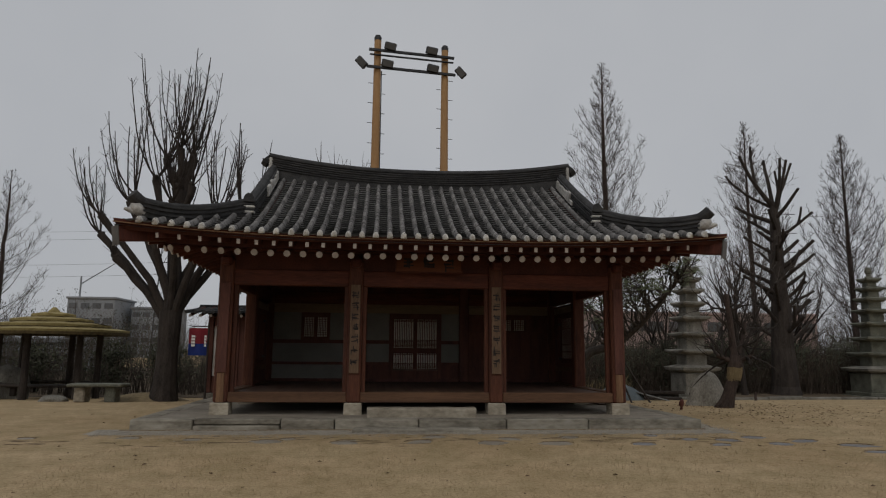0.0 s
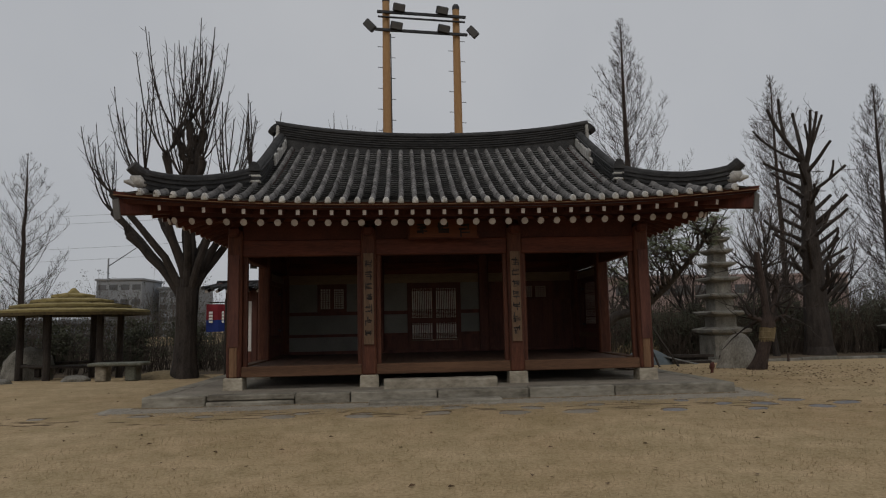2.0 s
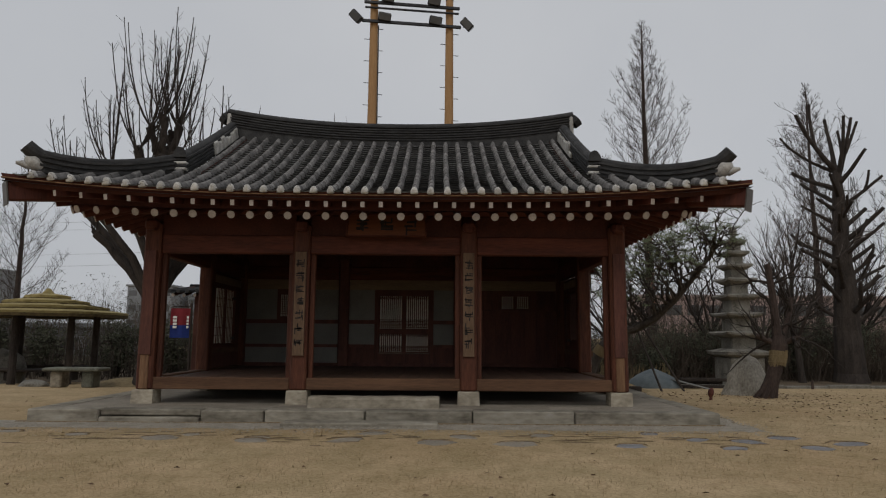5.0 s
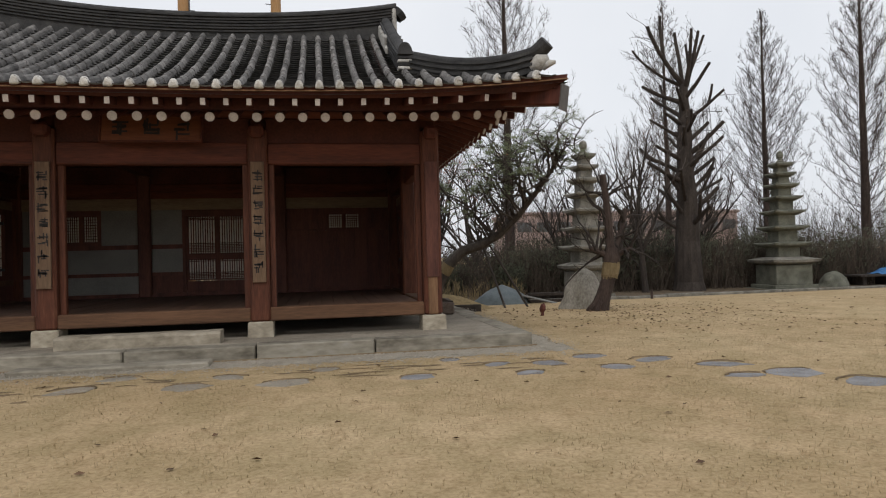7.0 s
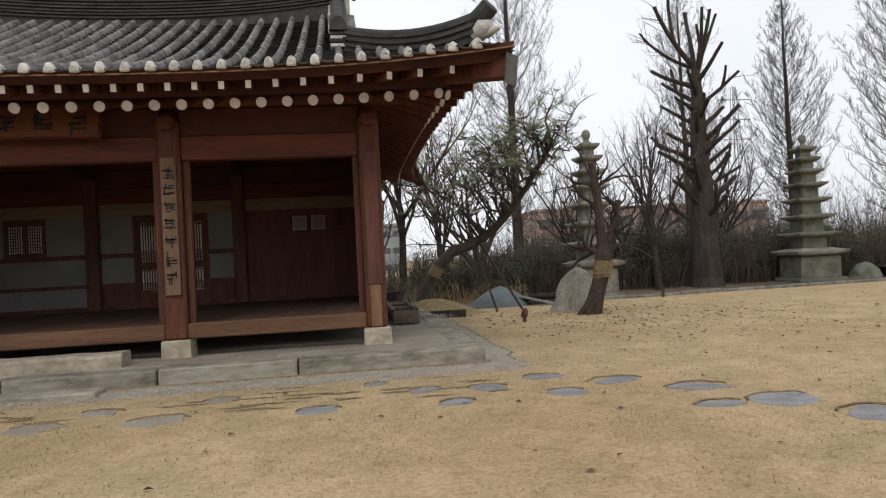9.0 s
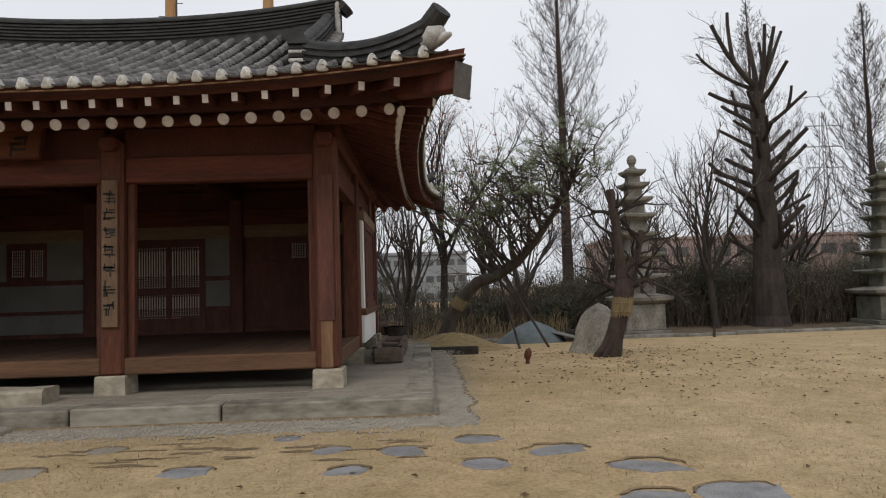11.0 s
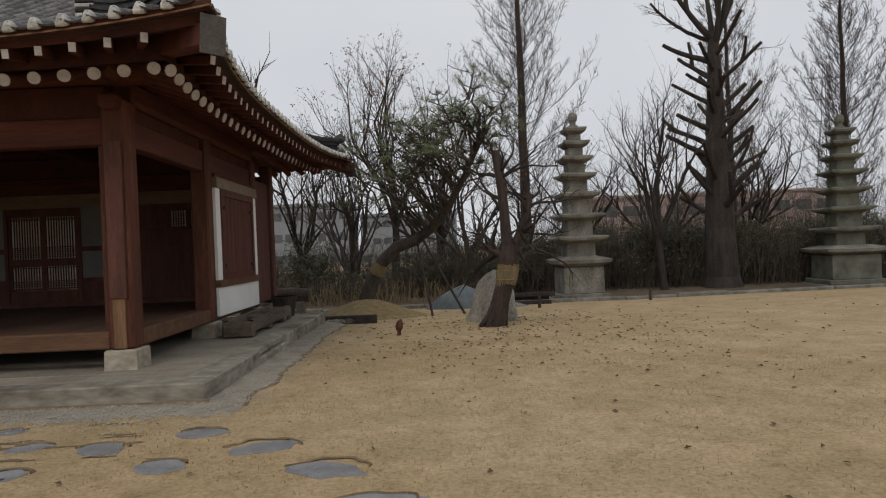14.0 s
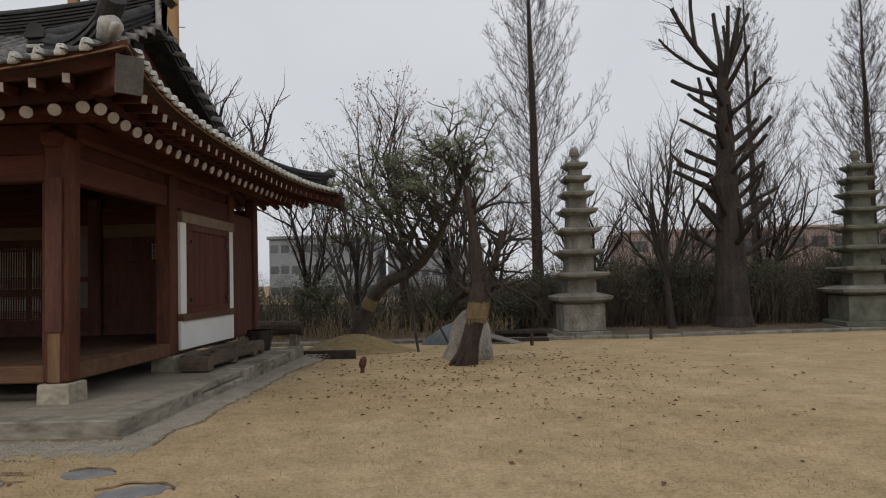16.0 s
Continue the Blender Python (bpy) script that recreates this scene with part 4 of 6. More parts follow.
# ---- platform, kerbs, paths ----
def build_platform():
    x0, x1, y0, y1, top = -4.48, 6.74, 13.22, 21.0, 0.215
    p = thing("stone_platform", "low granite platform under the pavilion", "platform", (0, 0, 0))
    part("core", Shape().box(x0 + 0.3, x1 - 0.3, y0 + 0.3, y1 - 0.3, 0.0, top - 0.01, 0.005), PAVING, p, "grey paved platform top")
    cuts = [x0, -3.32, -1.69, -0.66, 0.97, 2.71, 4.37, x1]
    for a, b in zip(cuts, cuts[1:]):
        if a == -3.32:
            part("kerb_stone", Shape().box(a + 0.011, b - 0.011, y0 - 0.03, y0 + 0.34, -0.05, 0.1, 0.02), KERB, p)
            part("kerb_stone", Shape().box(a + 0.011, b - 0.011, y0 + 0.05, y0 + 0.34, 0.115, top, 0.015), KERB, p)
            continue
        s = Shape().box(a + 0.011, b - 0.011, y0 + rng.uniform(-0.012, 0.012), y0 + 0.34, -0.05, top + rng.uniform(-0.008, 0.006), 0.018)
        part("kerb_stone", s, KERB, p)
    for xa, xb in ((x1 - 0.34, x1), (x0, x0 + 0.34)):
        for a, b, split in ((y0 + 0.35, 15.1, False), (15.1, 15.42, False), (15.42, 17.05, True), (17.05, 17.3, False), (17.3, 18.6, False), (18.6, 19.9, False), (19.9, y1, False)):
            if split:
                out = 0.06 if xa > 0 else -0.06
                part("kerb_stone", Shape().box(xa - max(0.0, out), xb - out, a + 0.011, b - 0.011, 0.11, top - 0.004, 0.012), KERB, p)
                part("kerb_stone", Shape().box(xa, xb, a + 0.011, b - 0.011, -0.05, 0.098, 0.02), KERB, p)
            else:
                part("kerb_stone", Shape().box(xa, xb + rng.uniform(-0.015, 0.02), a + 0.012, b - 0.012, -0.05, top + rng.uniform(-0.008, 0.008), 0.02), KERB, p)
    nx = 9
    for i in range(nx):
        for k in range(2):
            a = x0 + 0.35 + (x1 - x0 - 0.7) * i / nx
            b = x0 + 0.35 + (x1 - x0 - 0.7) * (i + 1) / nx
            part("paving_slab", Shape().box(a + 0.004, b - 0.004, y0 + 0.35 + 0.42 * k, y0 + 0.76 + 0.42 * k, 0.1, top - 0.004 + rng.uniform(-0.003, 0.003), 0.008), PAVING, p)
    step = Shape()
    rows = []
    for i in range(19):
        x = -0.05 + 2.22 * i / 18
        j = 0.012 * noise.noise((x * 3, 0, 5))
        rows.append([(x, 13.66 + j, 0.175), (x, 13.66 + j, 0.35 + j), (x, 13.70 + j, 0.385 + 2 * j), (x, 14.0, 0.39 + j), (x, 14.03, 0.37), (x, 14.03, 0.175)])
    step.grid(rows)
    step.add([rows[0][k] for k in range(6)] + [rows[-1][k] for k in range(6)], [(0, 1, 2, 3, 4, 5), (6, 7, 8, 9, 10, 11)])
    solid("step_stone", step, STONE, "long rough-hewn granite step before the hall", "step stone")
    slab = Shape()
    slab.box(-0.3, 2.15, 12.8, 13.16, -0.02, 0.075, 0.02)
    solid("flat_step", slab, KERB, "thin flat stone slab lying before the platform", "step stone")
    g = Shape()
    rows = [[], []]
    for i in range(241):
        x = -5.1 + 12.3 * i / 240
        rows[0].append((x, 12.66 + 0.16 * noise.noise((x * 1.7, 1, 0)) + 0.14 * noise.noise((x * 7, 2, 0)), 0.003))
        rows[1].append((min(x, 6.95), 13.4, 0.014))
    g.grid(rows)
    rows = [[], []]
    for i in range(71):
        y = 12.7 + 8.7 * i / 70
        rows[0].append((6.5, max(y, 13.4), 0.014))
        rows[1].append((7.2 + 0.12 * noise.noise((y * 1.3, 4, 0)) + 0.05 * noise.noise((y * 5, 5, 0)), y, ground_z(0, y) + 0.004))
    g.grid(rows)
    solid("gravel_strip", g, GRAVEL, "strip of grey gravel round the platform", "gravel", "structure")
    # dark line at the kerb foot is painted shade; the turf edge is soil
    soil = Shape()
    rows = [[], [], []]
    for i in range(221):
        x = x0 - 0.15 + (x1 - x0 + 0.2) * i / 220
        w = 0.01 + 0.035 * max(0.0, noise.noise((x * 2.3, 8, 0)) + 0.6 * noise.noise((x * 9, 3, 0)))
        rows[0].append((x, y0 - 0.035 - w, 0.013))
        rows[1].append((x, y0 - 0.03, 0.028))
        rows[2].append((x, y0 + 0.02, 0.03))
    soil.grid(rows)
    rows = [[], [], []]
    for i in range(161):
        y = 12.95 + 8.1 * i / 160
        edge = 7.2 + 0.12 * noise.noise((y * 1.3, 4, 0)) + 0.05 * noise.noise((y * 5, 5, 0))
        w = 0.02 + 0.06 * max(0.0, noise.noise((y * 3.1, 1, 2)) + 0.3 * noise.noise((y * 9, 6, 0)))
        rows[0].append((edge - 0.03, y, ground_z(0, y) + 0.008))
        rows[1].append((edge + w * 0.5, y, ground_z(0, y) + 0.014))
        rows[2].append((edge + w, y, ground_z(0, y) + 0.002))
    soil.grid(rows)
    solid("soil_edges", soil, EARTH_SHADE, "painted shade line along the platform foot, dark soil and dead leaves along the turf edge", "soil", "stuff")
    pb = Shape()
    for _ in range(16000):
        if rng.random() < 0.62:
            x, y = rng.uniform(-4.9, 7.2), 13.2 - abs(rng.gauss(0.05, 0.42))
        else:
            x, y = 6.78 + abs(rng.gauss(0.05, 0.24)), rng.uniform(12.8, 21.0)
        if (x < x1 and y > y0 - 0.02) or x > 7.45:
            continue
        r = rng.uniform(0.006, 0.016)
        z = 0.012 + r * 0.3
        pb.add([(x + r, y, z), (x - r * 0.9, y + r * 0.2, z), (x, y + r * 0.8, z), (x + r * 0.1, y - r * 0.8, z), (x, y, z + r * 0.7)], [(0, 2, 4), (2, 1, 4), (1, 3, 4), (3, 0, 4)])
    solid("loose_pebbles", pb, GRAVEL, "loose grey pebbles beside the platform", "gravel", "stuff")


def rim_shade(s, x, y, r):
    """Shade under the turf at a sunken stone's far rim, drawn as a ragged dark crescent."""
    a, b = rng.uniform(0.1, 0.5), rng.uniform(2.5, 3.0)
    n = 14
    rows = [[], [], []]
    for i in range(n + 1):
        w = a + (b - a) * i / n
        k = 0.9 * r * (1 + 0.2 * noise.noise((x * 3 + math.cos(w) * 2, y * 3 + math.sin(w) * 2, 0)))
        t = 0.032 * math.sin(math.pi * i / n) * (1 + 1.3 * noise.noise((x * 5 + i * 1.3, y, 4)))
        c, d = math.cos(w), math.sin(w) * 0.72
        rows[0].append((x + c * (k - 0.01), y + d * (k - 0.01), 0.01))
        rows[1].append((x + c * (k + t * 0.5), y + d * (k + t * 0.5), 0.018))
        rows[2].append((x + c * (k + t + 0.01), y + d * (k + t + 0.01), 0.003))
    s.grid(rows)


def build_stepping_stones():
    spots = [(3.22, 11.33, 0.33), (4.71, 11.22, 0.24), (6.02, 11.09, 0.21), (5.78, 11.79, 0.2), (6.43, 11.67, 0.24), (7.12, 11.15, 0.22), (7.77, 11.5, 0.33), (8.35, 10.9, 0.34), (8.17, 10.18, 0.25),
             (8.74, 10.16, 0.37), (9.1, 9.53, 0.36), (7.11, 12.0, 0.26), (2.1, 11.4, 0.3), (0.9, 11.6, 0.3), (-0.4, 11.5, 0.28), (-1.7, 11.7, 0.3), (9.6, 8.9, 0.34), (10.3, 9.6, 0.3), (10.6, 8.6, 0.33)]
    for k in range(9):
        spots.append((-5.6 + 1.35 * k + rng.uniform(-0.2, 0.2), 12.0 + rng.uniform(-0.3, 0.45), rng.uniform(0.13, 0.27)))
    rim_bands = Shape()
    for x, y, r in spots:
        s = Shape()
        n = 11
        rim_shade(rim_bands, x, y, r)
        k1, k2 = rng.uniform(0, 9), rng.uniform(0.55, 1.0)
        rim = [(math.cos(2 * math.pi * i / n) * r * (1 + 0.45 * noise.noise((i * 0.9, k1, 0))), math.sin(2 * math.pi * i / n) * r * k2 * (1 + 0.45 * noise.noise((k1, i * 0.9, 3)))) for i in range(n)]
        s.add([(a, b, -0.02) for a, b in rim] + [(a * 0.98, b * 0.98, 0.004) for a, b in rim] + [(a * 0.92, b * 0.92, 0.009) for a, b in rim],
              [(i, (i + 1) % n, n + (i + 1) % n, n + i) for i in range(n)] + [(n + i, n + (i + 1) % n, 2 * n + (i + 1) % n, 2 * n + i) for i in range(n)] + [tuple(2 * n + i for i in range(n))])
        solid("stepping_stone", s, STEPSTONE if x > 4 else PAVING, "flat blue-grey stepping stone sunk in the lawn" if x > 4 else "dull overgrown stepping stone sunk in the lawn", "stepping stone", group="stepping stones across the lawn", at=Matrix.Translation((x, y, 0)) @ Matrix.Diagonal((0.88, 0.8, 1, 1)) @ pose(0, 0, 0, 0, 0, rng.choice((0, 180)) + rng.uniform(-35, 35)))
    # dark crescents stand in for shade at the stones' far rims
    solid("turf_lips", rim_bands, EARTH_SHADE, "dark ragged painted shade on the far rims of the sunken stones", "turf", "stuff")


def build_dark_dashes():
    """Dark dashes along the line of stones: bare earth, matted grass and painted stone-edge shade."""
    s = Shape()
    for _ in range(85):
        x, y = rng.uniform(-6.5, 7.2), 11.95 + rng.gauss(0, 0.36)
        if y > 12.85 and -5 < x < 7.2:
            continue
        w, d = rng.uniform(0.06, 0.26) * (1 if y > 11 else 0.5), rng.uniform(0.015, 0.05)
        n = 12
        k = rng.uniform(0, 50)
        rim = []
        for i in range(n):
            a = 2 * math.pi * i / n
            f = 1 + 0.8 * noise.noise((math.cos(a) * 1.6 + k, math.sin(a) * 1.6, 0))
            rim.append((x + math.cos(a) * w * f, y + math.sin(a) * d * f + 0.05 * noise.noise((x * 4 + math.cos(a) * w * 8, k, 1)), 0.004))
        s.add(rim + [(x, y, 0.011)], [(i, (i + 1) % n, n) for i in range(n)])
    solid("earth_scuffs", s, EARTH_SHADE, "dark dashes of bare earth and painted stone-edge shade in the dry lawn", "earth", "stuff")


build_stonework()
build_frame()
build_back_wall()
build_side_walls()
build_rafters()
build_eaves()
build_roof()
build_boards()
build_platform()
build_stepping_stones()
build_dark_dashes()


# ---- garden: kerb, beds, stones ----
def build_kerb():
    line = [(-1.0, 28.2), (5.5, 28.0), (10.5, 27.9), (15.4, 27.95), (19.0, 28.5), (24.8, 29.1), (31.0, 29.8), (41.0, 31.0)]
    bed = Shape()
    bed.grid([[(-60, 30.5, -0.5), (-30, 29.0, -0.47), (-12, 29.5, -0.49)] + [(x, y + 0.1, ground_z(x, y) + 0.03) for x, y in line] + [(70, 33, -0.5)],
              [(-60, 75, -0.45), (-30, 75, -0.45), (-12, 75, -0.45)] + [(x * 1.4, 75, -0.45) for x, y in line] + [(120, 75, -0.45)]])
    solid("planting_bed", bed, SOIL, "dark leafy soil of the planted border", "soil", "structure")
    kerb = thing("garden_kerb", "low grey stone kerb along the planted border", "kerb")
    for (xa, ya), (xb, yb) in zip(line, line[1:]):
        n = max(1, round(math.hypot(xb - xa, yb - ya) / 1.9))
        for i in range(n):
            a, b = i / n, (i + 1) / n
            p = Vector((xa + (xb - xa) * a, ya + (yb - ya) * a, 0))
            q = Vector((xa + (xb - xa) * b, ya + (yb - ya) * b, 0))
            ln = (q - p).length
            z = ground_z(p.x, p.y)
            m = pose(p.x, p.y, z, 0, 0, math.degrees(math.atan2(q.y - p.y, q.x - p.x)))
            part("kerb_stone", Shape().box(0.01, ln - 0.01, -0.13, 0.13, -0.1, 0.12 + rng.uniform(-0.03, 0.02), 0.03), OLD_STONE, kerb, m=m)


def pagoda(name, x, y, wide, label, material, turn, slim=1.0):
    """A stone pagoda: two-course footing, a die with a broad slab, then seven storeys with upturned eaves, and a finial."""
    z0 = ground_z(x, y)
    t = thing(name, label, "stone pagoda", (x, y, z0), "stone pagodas by the kerb", turn)

    def block(nm, w, a, b, c=0.02, m=material):
        part(nm, Shape().box(-w / 2 * wide, w / 2 * wide, -w / 2 * wide, w / 2 * wide, a, b, c), m, t)

    block("footing", 2.35, -0.1, 0.1)
    block("footing", 1.95, 0.1, 0.27)
    block("base", 1.62, 0.27, 1.16)

    def eave(w, z, th, flare, m, nm, label=""):
        """A thin square roof stone whose corners turn up."""
        s = Shape()
        n = 6
        rim = []
        for k in range(4 * n):
            sd, f = divmod(k, n)
            e = -1 + 2 * f / n
            px, py = ((e, -1), (1, e), (-e, 1), (-1, -e))[sd]
            rim.append((px, py, abs(e) ** 3))
        h = w / 2 * wide
        N = len(rim)
        s.add([(px * h * 0.62, py * h * 0.62, z - th * 0.9) for px, py, e in rim] + [(px * h * 0.97, py * h * 0.97, z - th * 0.25 + flare * e) for px, py, e in rim]
              + [(px * h, py * h, z + th * 0.3 + flare * e) for px, py, e in rim] + [(px * h * 0.55, py * h * 0.55, z + th * 0.95) for px, py, e in rim],
              [(r * N + k, r * N + (k + 1) % N, (r + 1) * N + (k + 1) % N, (r + 1) * N + k) for r in range(3) for k in range(N)] + [tuple(range(N))[::-1], tuple(3 * N + k for k in range(N))])
        part(nm, s, m, t, label)

    eave(2.15, 1.33, 0.2, 0.02, OLD_STONE, "base_slab", "broad pale slab")
    zs = [2.08, 2.83, 3.55, 4.2, 4.78, 5.3, 5.76]
    ws = [1.98, 1.78, 1.6, 1.42, 1.24, 1.06, 0.88]
    last = 1.5
    for k, (z, w) in enumerate(zip(zs, ws)):
        block("storey", w * 0.56 * slim, last - 0.06, z - 0.05, 0.03)
        eave(w * slim, z, 0.14, 0.055, material, "roof_stone")
        last = z + 0.12
    part("finial", Shape().tube([(0, 0, 5.84), (0, 0, 5.95), (0, 0, 5.98), (0, 0, 6.08), (0, 0, 6.12), (0, 0, 6.24), (0, 0, 6.36), (0, 0, 6.42)], [0.2, 0.17, 0.1, 0.11, 0.15, 0.17, 0.13, 0.05], 12), material, t, smooth=False)


def boulder(name, x, y, sx, sy, h, label, seed, peak=0.0, turn=0, material=None, sharp=3.2):
    s = Shape()
    n, m = 20, 12
    for j in range(m + 1):
        t = j / m
        r = (1 - t ** sharp) ** (0.5 if sharp > 3 else 0.62)
        for i in range(n):
            a = 2 * math.pi * i / n
            k = 1 + 0.26 * noise.noise((math.cos(a) * 1.1 + seed, math.sin(a) * 1.1, t * 1.4)) + 0.09 * noise.noise((math.cos(a) * 3 + seed, math.sin(a) * 4, t * 5))
            s.v.append((math.cos(a) * sx * r * k + peak * t * sx, math.sin(a) * sy * r * k, (t * 1.0) * h * (1 + 0.06 * noise.noise((a, seed, 1))) - 0.03))
    s.f.extend((j * n + i, j * n + (i + 1) % n, (j + 1) * n + (i + 1) % n, (j + 1) * n + i) for j in range(m) for i in range(n))
    solid(name, s, material or OLD_STONE, label, "boulder", at=pose(x, y, ground_z(x, y), 0, 0, turn), smooth=True)


def build_mound():
    s = Shape()
    rows = []
    for j in range(9):
        t = j / 8
        rows.append([(7.35 + math.cos(2 * math.pi * i / 28) * 1.9 * (1 - t) * (1 + 0.12 * noise.noise((math.cos(i * 0.224) * 2, math.sin(i * 0.224) * 2, 4))), 23.9 + math.sin(2 * math.pi * i / 28) * 2.1 * (1 - t), 0) for i in range(29)])
    s.grid([[(x, y, ground_z(x, y) - 0.03 + 0.5 * (0.5 - 0.5 * math.cos(math.pi * j / 8))) for x, y, _ in r] for j, r in enumerate(rows)])
    solid("grass_mound", s, MOSSY_GRASS, "low mound of dry grass", "mound", "structure", smooth=True)
    solid("timber_edging", Shape().box(4.4, 7.85, 21.06, 21.2, -0.2, 0.08, 0.02), BARK, "dark timber edging behind the platform", "edging")


def build_small_things():
    # hollowed log trough beside the side wall
    t = thing("log_trough", "dark weathered hollowed-log trough beside the wall", "trough", (6.02, 18.25, 0.214))
    t.scale = (1.0, 1.0, 0.8)
    s = Shape()
    n = 24
    for x0, x1 in ((-0.24, -0.16), (0.16, 0.24)):
        rows = []
        for i in range(n + 1):
            y = -1.35 + 2.7 * i / n
            j = 0.03 * noise.noise((y * 2.1, x0, 0))
            rows.append([(x0, y, 0.1 + j), (x0 - 0.03, y, 0.2), (x0 + j, y, 0.34 + j), (x1 + j, y, 0.345 + j), (x1, y, 0.12), (x0, y, 0.1 + j)])
        s.grid(rows)
    part("side", s, TROUGH_WOOD, t)
    part("bottom", Shape().box(-0.22, 0.22, -1.3, 1.3, 0.07, 0.17, 0.03), TROUGH_WOOD, t)
    for y in (-1.33, -0.2, 0.9, 1.33):
        part("end_block", Shape().box(-0.25, 0.25, y - 0.09, y + 0.09, 0.0, 0.31, 0.03), TROUGH_WOOD, t)
    # wooden tub by the rear corner
    tub = Shape().tube([(0, 0, 0), (0, 0, 0.3), (0, 0, 0.42), (0, 0, 0.42), (0, 0, 0.3)], [0.2, 0.25, 0.28, 0.25, 0.22], 16)
    solid("wooden_tub", tub, BARK, "dark wooden tub at the wall corner", "tub", at=pose(6.0, 20.25, 0.212))
    # small brown stump on the lawn
    st = thing("lawn_stump", "small rust-brown stump standing in the lawn", "stump", (8.5, 17.95, 0))
    part("stem", Shape().tube([(0, 0, -0.02), (0.01, 0, 0.06), (0, 0.01, 0.11)], [0.045, 0.035, 0.045], 8), SHUTTER, st)
    part("knob", Shape().tube([(0, 0.01, 0.09), (0.01, 0, 0.15), (0.03, 0, 0.23), (0.05, 0, 0.28)], [0.05, 0.07, 0.06, 0.015], 8), SHUTTER, st)
    # covered heap, loose board and timber stack behind the lawn
    s = Shape()
    rows = []
    for j in range(8):
        f = j / 7
        rows.append([(math.cos(2 * math.pi * i / 22) * 1.05 * (1 - f ** 1.5) * (1 + 0.2 * noise.noise((i * 0.5, f * 2, 1))), math.sin(2 * math.pi * i / 22) * 0.8 * (1 - f ** 1.5), 0.75 * f ** 0.8) for i in range(23)])
    s.grid(rows)
    solid("tarpaulin", s, TARP, "heap under a blue-grey tarpaulin", "tarpaulin", at=pose(10.05, 26.9, ground_z(9, 26.9) - 0.02), smooth=True)
    solid("loose_board", Shape().box(-0.8, 0.8, -0.35, 0.35, 0, 0.03, 0.006), GREYPANEL, "pale board lying tilted against the heap", "board", at=pose(11.2, 26.6, ground_z(10, 26.6) + 0.17, 0, 14, -20))
    stack = thing("timber_stack", "low stack of dark weathered timbers", "timber stack", (12.0, 27.3, ground_z(11, 27.3)))
    for k in range(3):
        part("timber", Shape().box(-0.9, 0.9, -0.09, 0.09, 0.0, 0.12, 0.015), BARK, stack, m=pose(rng.uniform(-0.1, 0.1), (k % 2) * 0.22, 0.15 * (k // 1) * 0.85, 0, 0, rng.uniform(-2, 2)))
    for x, y in ((12.1, 24.9), (15.9, 26.9)):
        solid("stake", Shape().tube([(0, 0, -0.1), (0, 0, 0.15), (0.01, 0, 0.34)], [0.05, 0.05, 0.035], 7), BARK_RED, "short brown wooden stake", "stake", group="stakes along the lawn", at=pose(x, y, ground_z(x, y)))
    lb = thing("log_bench", "thick dark log bench on two short legs", "bench", (4.6, 26.0, ground_z(4, 26)))
    part("log", Shape().tube([(-0.85, 0, 0.62), (-0.3, 0.02, 0.64), (0.4, 0, 0.63), (0.85, 0.01, 0.61)], [0.2, 0.22, 0.22, 0.2], 12), BARK_RED, lb)
    for x in (-0.55, 0.6):
        part("leg", Shape().box(x - 0.12, x + 0.12, -0.16, 0.16, 0, 0.46, 0.03), OLD_STONE, lb)
    # far low table under a blue sheet at the garden's edge
    tb = thing("covered_bench", "low dark bench partly covered by a blue sheet", "bench", (30.5, 31.5, ground_z(30, 31)))
    part("top", Shape().box(-1.8, 1.8, -0.6, 0.6, 0.45, 0.55, 0.02), BARK, tb)
    for x in (-1.4, 0, 1.4):
        part("leg", Shape().box(x - 0.1, x + 0.1, -0.4, 0.4, 0, 0.45, 0.02), BARK, tb)
    part("sheet", Shape().grid([[(-0.4 + 0.28 * i, -0.65 + 0.26 * j, 0.57 + 0.1 * noise.noise((i * 0.7, j * 0.7, 2)) + 0.06 * i) for i in range(9)] for j in range(6)]), BLUE, tb, "crumpled blue plastic sheet")
    boulder("boulder", 10.3, 20.25, 0.58, 0.42, 1.1, "upright pale grey boulder standing on the lawn", 2.2, 0.28, -35, PALE_ROCK, 2.0)
    boulder("boulder", 27.4, 31.2, 0.75, 0.6, 0.8, "rounded dark mossy boulder beside the pagoda", 8.1, 0.1, 20, MOSS_STONE, 2.4)


# ---- trees ----
def wander(start, way, length, n, bend, lift=0.0):
    """A line of points that wavers and slowly turns up."""
    p, d = Vector(start), Vector(way).normalized()
    pts = [p.copy()]
    for _ in range(n):
        d = (d + Vector((rng.uniform(-bend, bend), rng.uniform(-bend, bend), rng.uniform(-bend, bend) + lift))).normalized()
        p = p + d * (length / n)
        pts.append(p.copy())
    return pts


def along(pts, f):
    k = f * (len(pts) - 1)
    i = min(int(k), len(pts) - 2)
    return pts[i].lerp(pts[i + 1], k - i), (pts[i + 1] - pts[i]).normalized()


def side_way(d, spread, up=0.0):
    """A direction that leaves d at an angle."""
    a = d.orthogonal().normalized()
    b = d.cross(a)
    w = rng.uniform(0, 2 * math.pi)
    s = a * math.cos(w) + b * math.sin(w)
    return (d * math.cos(spread) + s * math.sin(spread) + Vector((0, 0, up))).normalized()


